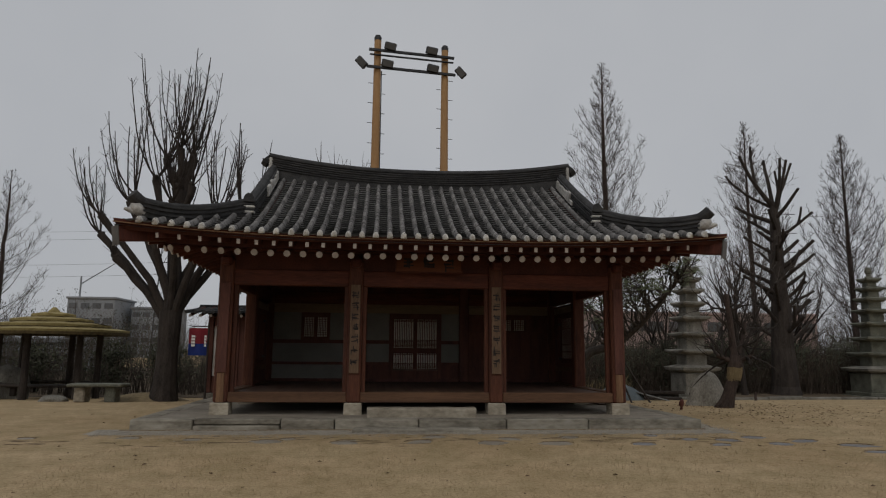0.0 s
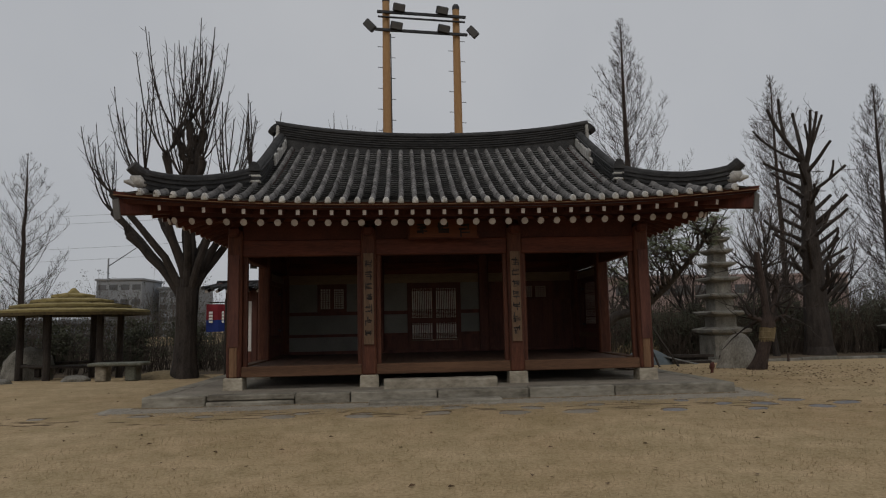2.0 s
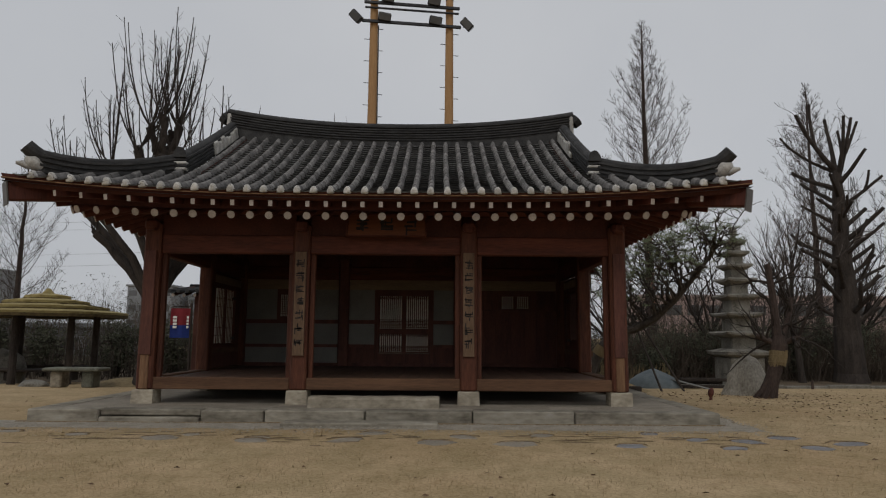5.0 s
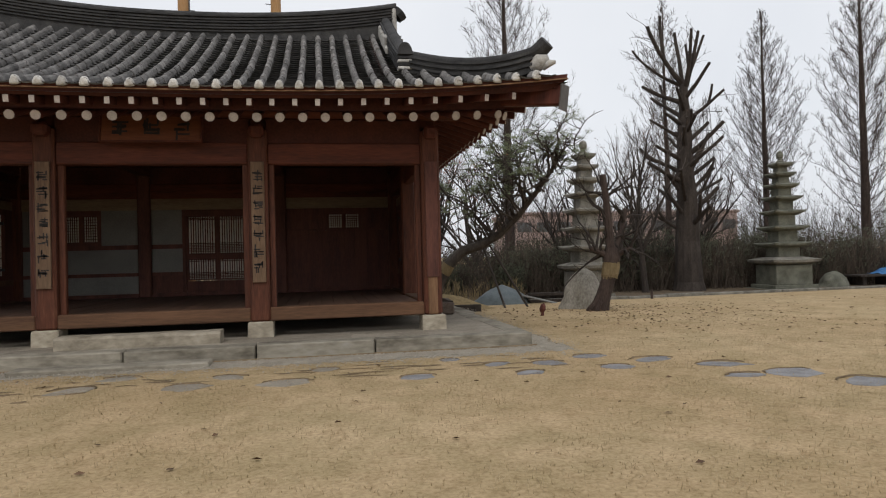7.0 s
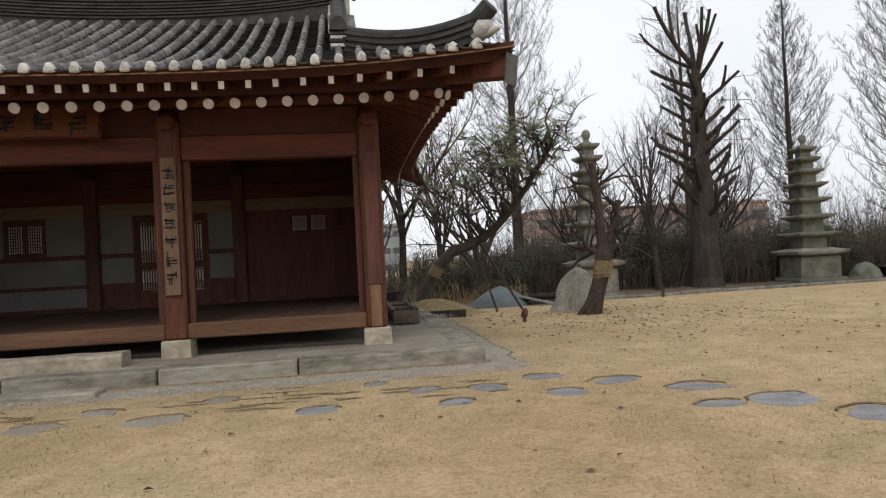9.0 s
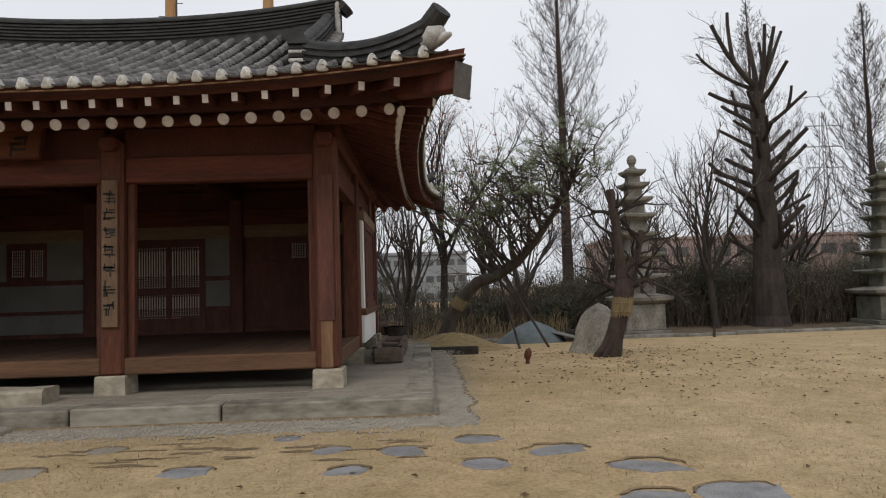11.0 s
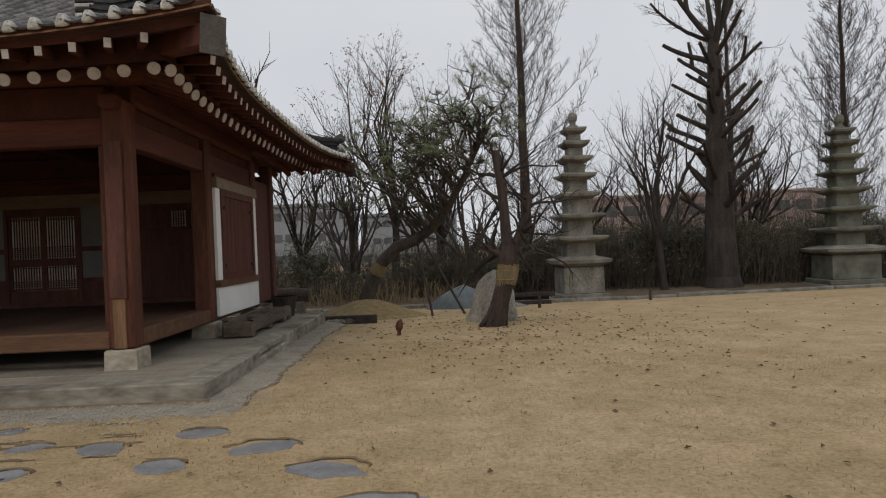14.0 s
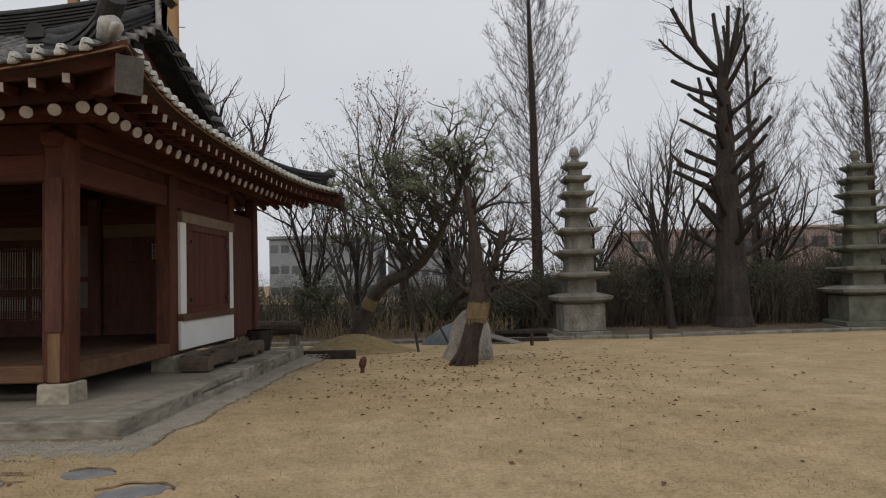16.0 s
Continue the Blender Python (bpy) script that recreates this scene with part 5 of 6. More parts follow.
def limbs(wood, twig, start, way, length, r, depth, spec):
    """Forking limbs down to fine twigs."""
    n = 5 if depth > 1 else 3
    pts = wander(start, way, length, n, spec["bend"], spec["lift"])
    tip = 0.45 if depth > 0 else 0.35
    (wood if depth > 1 else twig).tube(pts, [r * (1 - (1 - tip) * i / n) for i in range(n + 1)], 6 if depth > 1 else 4 if depth == 1 else 3, False)
    spec["tips"].append(pts[-1])
    if depth == 0:
        return
    for k in range(spec["kids"][depth]):
        f = rng.uniform(0.25, 1.0) if k else 1.0
        p, d = along(pts, f)
        limbs(wood, twig, p, side_way(d, rng.uniform(*spec["spread"]), spec["up"]), length * rng.uniform(*spec["shrink"]), r * tip * rng.uniform(0.75, 1.15), depth - 1, spec)


def leaf_cloud(s, tips, each, spread, size, sharp=False):
    for p in tips:
        for _ in range(each):
            c = p + Vector((rng.gauss(0, spread), rng.gauss(0, spread), rng.gauss(0, spread * 0.6)))
            a = Vector((rng.uniform(-1, 1), rng.uniform(-1, 1), rng.uniform(-0.4, 1))).normalized()
            b = a.orthogonal().normalized()
            k = size * rng.uniform(0.6, 1.3)
            if sharp:
                s.add([c - b * k * 0.09, c + b * k * 0.09, c + a * k], [(0, 1, 2)])
            else:
                s.add([c, c + a * k * 0.5 + b * k * 0.28, c + a * k, c + a * k * 0.5 - b * k * 0.28], [(0, 1, 2, 3)])


def tree_thing(name, label, x, y, z, parts, group="", turn=0):
    t = thing(name, label, "tree", (x, y, z), group, turn)
    for nm, s, m, lab in parts:
        part(nm, s, m, t, lab)
    return t


def conifer(name, x, y, h, wide, label, r0, n=170, z=None, dense=1.0):
    """A tall bare redwood: a straight stem, upswept side branches in a slender spindle, fine twigs."""
    wood, twig = Shape(), Shape()
    stem = [Vector((0.06 * noise.noise((k, x, 0)), 0.06 * noise.noise((x, k, 0)), h * k / 14 - (0.1 if k == 0 else 0))) for k in range(15)]
    wood.tube(stem, [r0 * (1.3 if k == 0 else 1) * (1 - k / 14) ** 0.9 + 0.012 for k in range(15)], 8, False)
    for i in range(n):
        f = 0.13 + 0.855 * (i / n) ** 0.95
        p, _ = along(stem, f)
        reach = wide * min(1.0, 0.55 + (f - 0.13) * 2.4) * max(0.04, 1 - ((f - 0.25) / 0.76) ** 1.5 if f > 0.25 else 1.0) * rng.uniform(0.6, 1.08)
        a = i * 2.4 + rng.uniform(-0.5, 0.5)
        up = rng.uniform(0.15, 0.5) + 0.5 * f
        pts = wander(p, (math.cos(a), math.sin(a), up), reach * 1.5, 7, 0.11, 0.15)
        rb = 0.012 + 0.022 * (1 - f)
        twig.tube(pts, [rb, rb * 0.82, rb * 0.66, rb * 0.52, rb * 0.4, rb * 0.3, rb * 0.22, 0.004], 3, False)
        for _ in range(int((4 + reach * 7) * dense)):
            g = rng.uniform(0.15, 1.0)
            q, d = along(pts, g)
            l2 = (0.25 + reach * rng.uniform(0.08, 0.24)) * (1.15 - 0.5 * g)
            e = wander(q, side_way(d, rng.uniform(0.35, 1.0), 0.25), l2, 3, 0.3, 0.14)
            twig.tube(e, [0.0095, 0.0075, 0.006, 0.004], 3, False)
            for _ in range(3):
                q2, d2 = along(e, rng.uniform(0.2, 0.95))
                twig.tube([q2, q2 + side_way(d2, 0.7, 0.25) * l2 * rng.uniform(0.25, 0.55)], [0.006, 0.0035], 3, False)
    return tree_thing(name, label, x, y, ground_z(x, y) if z is None else z, (("trunk", wood, BARK_RED, ""), ("crown", twig, TWIG, "bare fine twigs")), "tall bare conifers")


def bare_tree(name, x, y, h, label, spec, r, lean=(0, 0, 1), trunk=0.3, leaves=None, bark=BARK, group=""):
    wood, twig = Shape(), Shape()
    spec = dict(spec, tips=[])
    z = ground_z(x, y)
    pts = wander((0, 0, -0.1), lean, h * trunk, 5, 0.05, 0.02)
    wood.tube(pts, [r * (1.3 if k == 0 else 1.0 - 0.06 * k) for k in range(6)], 9, False)
    for k in range(spec["arms"]):
        p, d = along(pts, 1.0 if k < 2 else rng.uniform(0.55, 1.0))
        limbs(wood, twig, p, side_way(d, rng.uniform(*spec["first"]), spec["up"]), h * (1 - trunk) * rng.uniform(0.42, 0.6), r * rng.uniform(0.4, 0.62), spec["depth"], spec)
    parts = [("trunk", wood, bark, ""), ("crown", twig, TWIG, "bare twigs")]
    if leaves:
        m, each, spread, size, share = leaves
        s = Shape()
        leaf_cloud(s, [p for p in spec["tips"] if rng.random() < share], each, spread, size)
        parts.append(("leaves", s, m, "few withered leaves"))
    return tree_thing(name, label, x, y, z, parts, group)


ROUND = {"bend": 0.16, "lift": 0.05, "kids": {3: 4, 2: 4, 1: 4}, "spread": (0.35, 0.85), "shrink": (0.45, 0.72), "up": 0.12, "arms": 6, "first": (0.35, 0.9), "depth": 3}


def pruned_giant(x, y):
    """A thick ginkgo cut back to blunt rising stubs all the way up, forking into a few leaders at the top."""
    wood, twig, allstubs = Shape(), Shape(), []
    h = 9.7
    stem = [Vector((0.12 * noise.noise((k * 0.6, 3, 0)), 0.12 * noise.noise((5, k * 0.6, 0)), h * k / 16 - 0.1)) for k in range(17)]
    wood.tube(stem, [0.8, 0.66, 0.61, 0.58, 0.55, 0.53, 0.5, 0.47, 0.44, 0.41, 0.38, 0.35, 0.32, 0.29, 0.26, 0.22, 0.19], 12, False)

    def stub(p, way, ln, r, fork, lift=0.015, bend=0.08):
        s = Shape()
        pts = wander(p, way, ln, 5, bend, lift)
        s.tube(pts, [r * 1.5, r * 1.15, r, r * 0.9, r * 0.82, r * 0.75], 8, True)
        if fork:
            q, d = along(pts, rng.uniform(0.3, 0.65))
            e = wander(q, side_way(d, rng.uniform(0.35, 0.7), 0.45), ln * rng.uniform(0.4, 0.7), 4, 0.08, 0.12)
            s.tube(e, [r * 0.9, r * 0.8, r * 0.74, r * 0.7, r * 0.66], 7, True)
        allstubs.append(s)
        return pts

    n = 32
    for i in range(n):
        f = 0.27 + 0.68 * i / n
        p, d = along(stem, f)
        a = i * 2.4 + rng.uniform(-0.45, 0.45)
        pts = stub(p, (math.cos(a), math.sin(a), rng.uniform(0.4, 0.8)), rng.uniform(1.5, 2.7) * (1.1 - 0.3 * f), rng.uniform(0.08, 0.12) * (1.15 - 0.35 * f), rng.random() < 0.5)
        if rng.random() < 0.4:
            q, d2 = along(pts, rng.uniform(0.6, 1.0))
            e = wander(q, side_way(d2, 0.8, 0.1), rng.uniform(0.8, 2.0), 5, 0.18, 0.02)
            twig.tube(e, [0.022, 0.018, 0.014, 0.01, 0.007, 0.004], 3, False)
            for _ in range(4):
                q3, d3 = along(e, rng.uniform(0.4, 1))
                twig.tube([q3, q3 + side_way(d3, 0.7, 0.2) * 0.4], [0.007, 0.003], 3, False)
    top = stem[-1]
    for k, (a, up, ln, r) in enumerate(((3.3, 0.75, 3.2, 0.1), (2.7, 0.3, 2.7, 0.07), (0.4, 1.1, 2.0, 0.085), (1.5, 2.6, 3.0, 0.095), (4.7, 1.6, 2.8, 0.085), (5.8, 2.2, 2.9, 0.09))):
        pts = stub(top - Vector((0, 0, 0.08 * k)), (math.cos(a), math.sin(a), up), ln, r, True, 0.16, 0.07)
        for _ in range(3 if k > 1 else 12):
            q, d = along(pts, rng.uniform(0.45, 1.0))
            e = wander(q, side_way(d, 0.9, 0.15), rng.uniform(0.5, 1.3), 4, 0.2, 0.03)
            twig.tube(e, [0.018, 0.014, 0.01, 0.007, 0.004], 3, False)
            for _ in range(4):
                q3, d3 = along(e, rng.uniform(0.3, 1))
                twig.tube([q3, q3 + side_way(d3, 0.7, 0.2) * 0.35], [0.006, 0.003], 3, False)
    tree_thing("pruned_tree", "thick dark tree pruned back to blunt rising stubs", x, y, ground_z(x, y), [("trunk", wood, BARK, ""), ("crown", twig, TWIG, "few thin shoots")] + [("branch_stub", q, BARK, "") for q in allstubs])


def pollard(x, y):
    """A heavy-limbed tree with knobbed pollard heads, each with a fan of long shoots that turn upright."""
    wood, shoots = Shape(), Shape()
    z = ground_z(x, y)
    trunk = wander((0, 0, -0.1), (0.0, 0, 1), 3.2, 5, 0.02)
    wood.tube(trunk, [0.52, 0.4, 0.36, 0.35, 0.37, 0.38], 12, False)

    def limb(p, q, r0, r1, sag=1.0):
        """A thick limb that leaves outwards (sag under 1) or climbs first (over 1), and ends in a knob."""
        p, q = Vector(p), Vector(q)
        pts = []
        for k in range(8):
            f = k / 7
            c = p.lerp(q, f)
            out = Vector((q.x - p.x, q.y - p.y, 0)) * (f ** sag - f)
            pts.append(c + out + Vector((rng.uniform(-0.05, 0.05), rng.uniform(-0.05, 0.05), 0)))
        rad = [r0 + (r1 - r0) * k / 7 for k in range(8)]
        rad[6], rad[7] = r1 * 1.35, r1 * 1.55
        wood.tube(pts, rad, 9, True)
        for _ in range(4):
            d = Vector((rng.uniform(-1, 1), rng.uniform(-1, 1), rng.uniform(0.1, 1))).normalized()
            wood.tube([pts[-1] - d * 0.05, pts[-1] + d * r1 * 1.3, pts[-1] + d * r1 * 1.9], [r1 * 0.9, r1 * 0.75, r1 * 0.45], 6, True)
        return pts[-1]

    fork = trunk[-1]
    mast = limb(fork, fork + Vector((0.05, 0, 4.3)), 0.27, 0.16)
    heads = []
    for dx, dy, dz, reach in ((-0.5, 0.1, 8.6, 3.9), (0.05, -0.15, 8.9, 3.8), (0.5, 0.1, 8.6, 3.7), (0.1, 0.5, 8.5, 3.7)):
        heads.append((limb(mast - Vector((0, 0, 0.2)), (dx, dy, dz), 0.14, 0.1, 0.8), reach, 7))
    for dx, dy, dz, reach in ((-0.7, -0.3, 7.7, 4.1), (0.6, -0.5, 7.45, 3.8), (-0.1, 0.8, 7.4, 3.8)):
        heads.append((limb(fork + Vector((0, 0, 2.2)), (dx, dy, dz), 0.13, 0.095, 0.7), reach, 7))
    for dx, dy, dz, reach in ((-1.85, 0.5, 7.0, 3.0), (-1.05, -1.2, 6.9, 3.0), (-2.3, -0.7, 6.3, 2.8), (-2.75, 0.6, 5.85, 2.7), (1.3, 0.9, 6.8, 3.2), (2.35, -0.3, 6.7, 2.9), (1.7, -1.4, 6.3, 2.9), (0.5, -2.0, 6.5, 2.9), (-0.4, 2.1, 6.6, 2.9), (2.9, 0.5, 6.5, 2.6), (-1.9, -0.2, 4.9, 0.5), (1.2, 0.2, 5.0, 0.4)):
        heads.append((limb(trunk[-1] - Vector((0, 0, rng.uniform(0.0, 0.9))), (dx, dy, dz), 0.16, 0.085, 1.35), reach, 6))
    for hpt, reach, n in heads:
        side = math.hypot(hpt.x, hpt.y)
        for k in range(n):
            a = rng.uniform(0, 2 * math.pi)
            w = Vector((math.cos(a) * 0.75, math.sin(a) * 0.75, 0.75)) + Vector((hpt.x, hpt.y, 0)) * (0.22 if side > 1 else 0.0)
            e = wander(hpt, w, reach * rng.uniform(0.62, 1.08), 8, 0.05, 0.3)
            r = rng.uniform(0.022, 0.033)
            shoots.tube(e, [r * (1.15 - 0.075 * j) for j in range(9)], 4, True)
            for _ in range(9 if reach > 1 else 2):
                q, d2 = along(e, rng.uniform(0.2, 0.98))
                g = wander(q, side_way(d2, rng.uniform(0.5, 1.1), 0.2), rng.uniform(0.15, 0.6), 2, 0.1, 0.1)
                shoots.tube(g, [0.009, 0.007, 0.004], 3, False)
    tree_thing("pollarded_tree", "large dark pollarded tree with knobbed heads and upright bare shoots", x, y, z, (("trunk", wood, BARK, ""), ("crown", shoots, BARK, "long upright bare shoots")))


def pine(x, y):
    """A leaning garden pine with a bent stem and loose needle pads."""
    wood, twig, needles = Shape(), Shape(), Shape()
    stem = [Vector(p) for p in ((0, 0, -0.1), (0.2, -0.1, 0.45), (0.5, -0.25, 1.0), (0.95, -0.45, 1.45), (1.5, -0.75, 1.62), (2.0, -1.2, 1.95), (2.45, -1.8, 2.5), (2.8, -2.4, 3.1), (3.1, -3.0, 3.7), (3.3, -3.5, 4.2))]
    wood.tube(stem, [0.24, 0.2, 0.185, 0.17, 0.15, 0.13, 0.1, 0.075, 0.055, 0.03], 10, False)
    band = Shape().tube([(0.36, -0.18, 0.74), (0.44, -0.22, 0.88), (0.52, -0.26, 1.02)], [0.208, 0.208, 0.2], 20, False)
    tips = []
    for i in range(48):
        f = (i + rng.random()) / 48
        goal = Vector((0.1, -0.9, 3.15)).lerp(Vector((3.6, -4.0, 4.45)), f)
        goal += Vector((rng.uniform(-1.6, 1.2), rng.uniform(-1.3, 1.3), rng.uniform(-0.9, 0.95)))
        p, d = along(stem, 0.42 + 0.56 * f)
        pts = [p]
        for k in range(1, 8):
            g = k / 7
            bow = Vector((0, 0, 0.3 * math.sin(math.pi * g) * rng.uniform(-0.6, 1.0)))
            pts.append(p.lerp(goal, g) + bow + Vector((rng.gauss(0, 0.11), rng.gauss(0, 0.11), rng.gauss(0, 0.09))) * (1 if k < 7 else 0))
        twig.tube(pts, [0.045, 0.036, 0.03, 0.026, 0.022, 0.018, 0.014, 0.008], 5, False)
        for _ in range(13):
            q, d2 = along(pts, rng.uniform(0.55, 1.0))
            a = rng.uniform(0, 6.28)
            g = wander(q, (math.cos(a), math.sin(a), rng.uniform(-0.1, 0.5)), rng.uniform(0.25, 0.62), 3, 0.28, 0.12)
            twig.tube(g, [0.014, 0.011, 0.009, 0.006], 3, False)
            tips.append(g[-1])
    for p in tips:
        if rng.random() < 0.6:
            for _ in range(30):
                w = Vector((rng.gauss(0, 1), rng.gauss(0, 1), rng.gauss(0.7, 0.7))).normalized()
                b = w.orthogonal().normalized() * 0.008
                c = p + Vector((rng.gauss(0, 0.06), rng.gauss(0, 0.06), rng.gauss(0, 0.02)))
                needles.add([c - b, c + b, c + w * rng.uniform(0.1, 0.19)], [(0, 1, 2)])
    t = tree_thing("leaning_pine", "leaning garden pine with loose dark needle pads", x, y, 0.12, (("trunk", wood, BARK_GREY, ""), ("crown", twig, BARK_GREY, ""), ("needles", needles, NEEDLE, "dull green needles"), ("straw_band", band, STRAW, "band of yellow straw")))
    for ax, ay, bx, by, bz in ((9.1, 23.1, 8.75, 24.3, 1.66), (9.95, 23.5, 8.9, 24.15, 1.76)):
        pz = ground_z(ax, ay) - 0.05
        solid("prop_pole", Shape().tube([(ax, ay, pz), (bx, by, bz)], [0.035, 0.03], 8), BARK, "thin dark pole propping the leaning pine", "prop", group="props under the pine")


def wrapped_tree(x, y):
    """A short lopped tree with a straw band round its stem."""
    wood, twig = Shape(), Shape()
    stem = [Vector(p) for p in ((-0.17, 0.18, -0.05), (-0.13, 0.14, 0.12), (-0.03, 0.07, 0.5), (0.09, 0.03, 0.92), (0.15, 0.04, 1.25), (0.16, 0.05, 1.5))]
    wood.tube(stem, [0.21, 0.19, 0.17, 0.165, 0.2, 0.15], 14, False)
    for i in range(9):
        a = i * 0.7
        wood.tube([(-0.03 + math.cos(a) * 0.13, 0.07 + math.sin(a) * 0.13, 0.5), (-0.12 + math.cos(a) * 0.165, 0.13 + math.sin(a) * 0.165, 0.18), (-0.2 + math.cos(a) * 0.25, 0.19 + math.sin(a) * 0.25, -0.03)], [0.03, 0.05, 0.04], 7, False)
    arms = [((0.14, 0.05, 1.4), (-0.12, 0.06, 1.0), 1.9, 0.105), ((0.2, 0.05, 1.35), (0.42, 0.15, 1.0), 1.2, 0.08), ((0.1, 0.05, 1.3), (-0.8, 0.2, 0.35), 0.5, 0.08), ((0.2, 0.05, 1.3), (0.7, -0.4, 0.35), 0.5, 0.075)]
    for p, d, ln, r in arms:
        e = wander(p, d, ln, 5, 0.07, 0.03)
        wood.tube(e, [r * 1.2, r, r * 0.9, r * 0.85, r * 0.8, r * 0.75], 8, True)
        for _ in range(11):
            q, d2 = along(e, rng.uniform(0.25, 1.0))
            g = wander(q, side_way(d2, 1.2, 0.2), rng.uniform(0.5, 1.5), 6, 0.42, 0.08)
            twig.tube(g, [0.04, 0.032, 0.026, 0.02, 0.015, 0.01, 0.006], 5, False)
            for _ in range(4):
                q3, d3 = along(g, rng.uniform(0.3, 1))
                twig.tube([q3, q3 + side_way(d3, 0.6, 0.3) * rng.uniform(0.2, 0.45)], [0.008, 0.003], 3, False)
    band = Shape()
    band.tube([(0.065, 0.027, 0.78), (0.085, 0.03, 0.88), (0.105, 0.03, 1.0), (0.125, 0.035, 1.12)], [0.175, 0.19, 0.192, 0.2], 28, False)
    for i in range(150):
        a = rng.uniform(0, 2 * math.pi)
        b = a + rng.uniform(-0.25, 0.25)
        z0, z1 = rng.uniform(0.74, 0.84), rng.uniform(1.05, 1.16)
        band.tube([(0.063 + math.cos(a) * 0.18, 0.027 + math.sin(a) * 0.18, z0), (0.093 + math.cos((a + b) / 2) * 0.197, 0.03 + math.sin((a + b) / 2) * 0.197, (z0 + z1) / 2), (0.125 + math.cos(b) * 0.203, 0.035 + math.sin(b) * 0.203, z1)], [0.007, 0.008, 0.006], 4, True)
    for z in (0.86, 1.03):
        band.tube([(0.09 + (z - 0.93) * 0.2 + math.cos(2 * math.pi * k / 24) * 0.202, 0.03 + math.sin(2 * math.pi * k / 24) * 0.202, z) for k in range(25)], [0.012] * 25, 5, False)
    tree_thing("straw_wrapped_tree", "short lopped tree with a straw band round its dark stem", x, y, 0, (("trunk", wood, BARK_RED, ""), ("crown", twig, BARK, "crooked bare twigs"), ("straw_band", band, STRAW, "band of yellow straw")))


def thicket(name, x0, x1, y0, y1, n, h, label, leafy=0.0, leaf=SHRUB_LEAF, wood=None):
    """A bare thicket: many thin forked stems, too many to count."""
    s, lv = Shape(), Shape()
    tips = []
    for _ in range(n):
        x, y = rng.uniform(x0, x1), rng.uniform(y0, y1)
        z = ground_z(x, y) - 0.05
        hh = h * rng.uniform(0.5, 1.15)
        e = wander((x, y, z), (rng.uniform(-0.3, 0.3), rng.uniform(-0.3, 0.3), 1), hh, 3, 0.12, 0.02)
        r = rng.uniform(0.008, 0.02)
        s.tube(e, [r * 1.3, r, r * 0.7, r * 0.3], 3, False)
        for _ in range(4):
            q, d = along(e, rng.uniform(0.2, 1.0))
            g = q + side_way(d, rng.uniform(0.4, 0.9), 0.2) * hh * rng.uniform(0.15, 0.4)
            s.tube([q, g], [r * 0.6, r * 0.2], 3, False)
            tips.append(g)
    solid(name, s, wood or THICKET, label, "shrubs", "stuff")
    if leafy:
        leaf_cloud(lv, [p for p in tips if rng.random() < leafy], 9, 0.14, 0.1)
        solid("withered_leaves", lv, leaf, "withered leaves hanging in the thicket", "leaves", "stuff")


def evergreen_bush(x, y, w, h, label):
    tips = []
    s, lv = Shape(), Shape()
    for _ in range(26):
        a = rng.uniform(0, 6.28)
        k = rng.uniform(0.1, 1)
        e = wander((rng.uniform(-0.1, 0.1), rng.uniform(-0.1, 0.1), -0.05), (math.cos(a) * k * w / h, math.sin(a) * k * w / h, 1), h * rng.uniform(0.6, 1.0), 4, 0.14, 0.03)
        s.tube(e, [0.03, 0.024, 0.018, 0.012, 0.006], 4, False)
        for i in range(1, 5):
            for _ in range(3):
                g = e[i] + side_way(Vector((0, 0, 1)), rng.uniform(0.4, 1.3)) * rng.uniform(0.15, 0.5)
                s.tube([e[i], g], [0.01, 0.004], 3, False)
                tips.append(g)
    leaf_cloud(lv, tips, 13, 0.13, 0.1)
    t = thing("evergreen_bush", label, "bush", (x, y, ground_z(x, y)), "evergreen bushes in the border")
    part("stem", s, BARK, t)
    part("foliage", lv, SHRUB_LEAF, t, "dull dark green leaves")


def build_garden():
    build_kerb()
    pagoda("stone_pagoda", 14.1, 28.8, 0.84, "seven-storey grey stone pagoda on a broad base", OLD_STONE, 3, 1.02)
    pagoda("stone_pagoda", 24.6, 30.9, 1.05, "mossy green-grey seven-storey stone pagoda on a broad base", MOSS_STONE, -6, 0.88)
    build_mound()
    build_small_things()
    pine(7.2, 25.1)
    wrapped_tree(10.44, 18.72)
    pruned_giant(20.25, 31.6)
    pollard(-7.15, 23.9)
    conifer("bare_conifer", 13.8, 38.6, 20.3, 3.6, "tall slender bare conifer with a straight stem", 0.3)
    conifer("bare_conifer", 30.6, 40.0, 16.7, 3.4, "tall bare conifer with upswept branches", 0.25)
    conifer("bare_conifer", 27.4, 46.0, 19.6, 3.6, "tall bare conifer half hidden behind the pruned tree", 0.25)
    conifer("bare_conifer", 36.2, 38.5, 20.0, 3.7, "broad bare conifer at the garden's edge", 0.32)
    conifer("bare_conifer", -20.5, 38.0, 11.9, 3.2, "open bare tree standing beyond the thatched shelter", 0.2, n=70, dense=0.6)
    bare_tree("bare_tree", 7.5, 36.0, 11.8, "bare tree with rust-red withered leaves", dict(ROUND, arms=8, first=(0.2, 0.75), lift=0.09), 0.2, (0.02, 0, 1), 0.36, (RUST_LEAF, 9, 0.1, 0.09, 0.5))
    bare_tree("bare_tree", 6.0, 33.0, 8.0, "spreading many-limbed bare tree", dict(ROUND, arms=8, first=(0.5, 1.0), up=0.22), 0.2, (-0.1, 0, 1), 0.16)
    bare_tree("bare_tree", 10.6, 33.5, 7.5, "dense bare tree behind the pine", dict(ROUND, arms=7), 0.16, (0, 0, 1), 0.25, (RUST_LEAF, 4, 0.2, 0.1, 0.15))
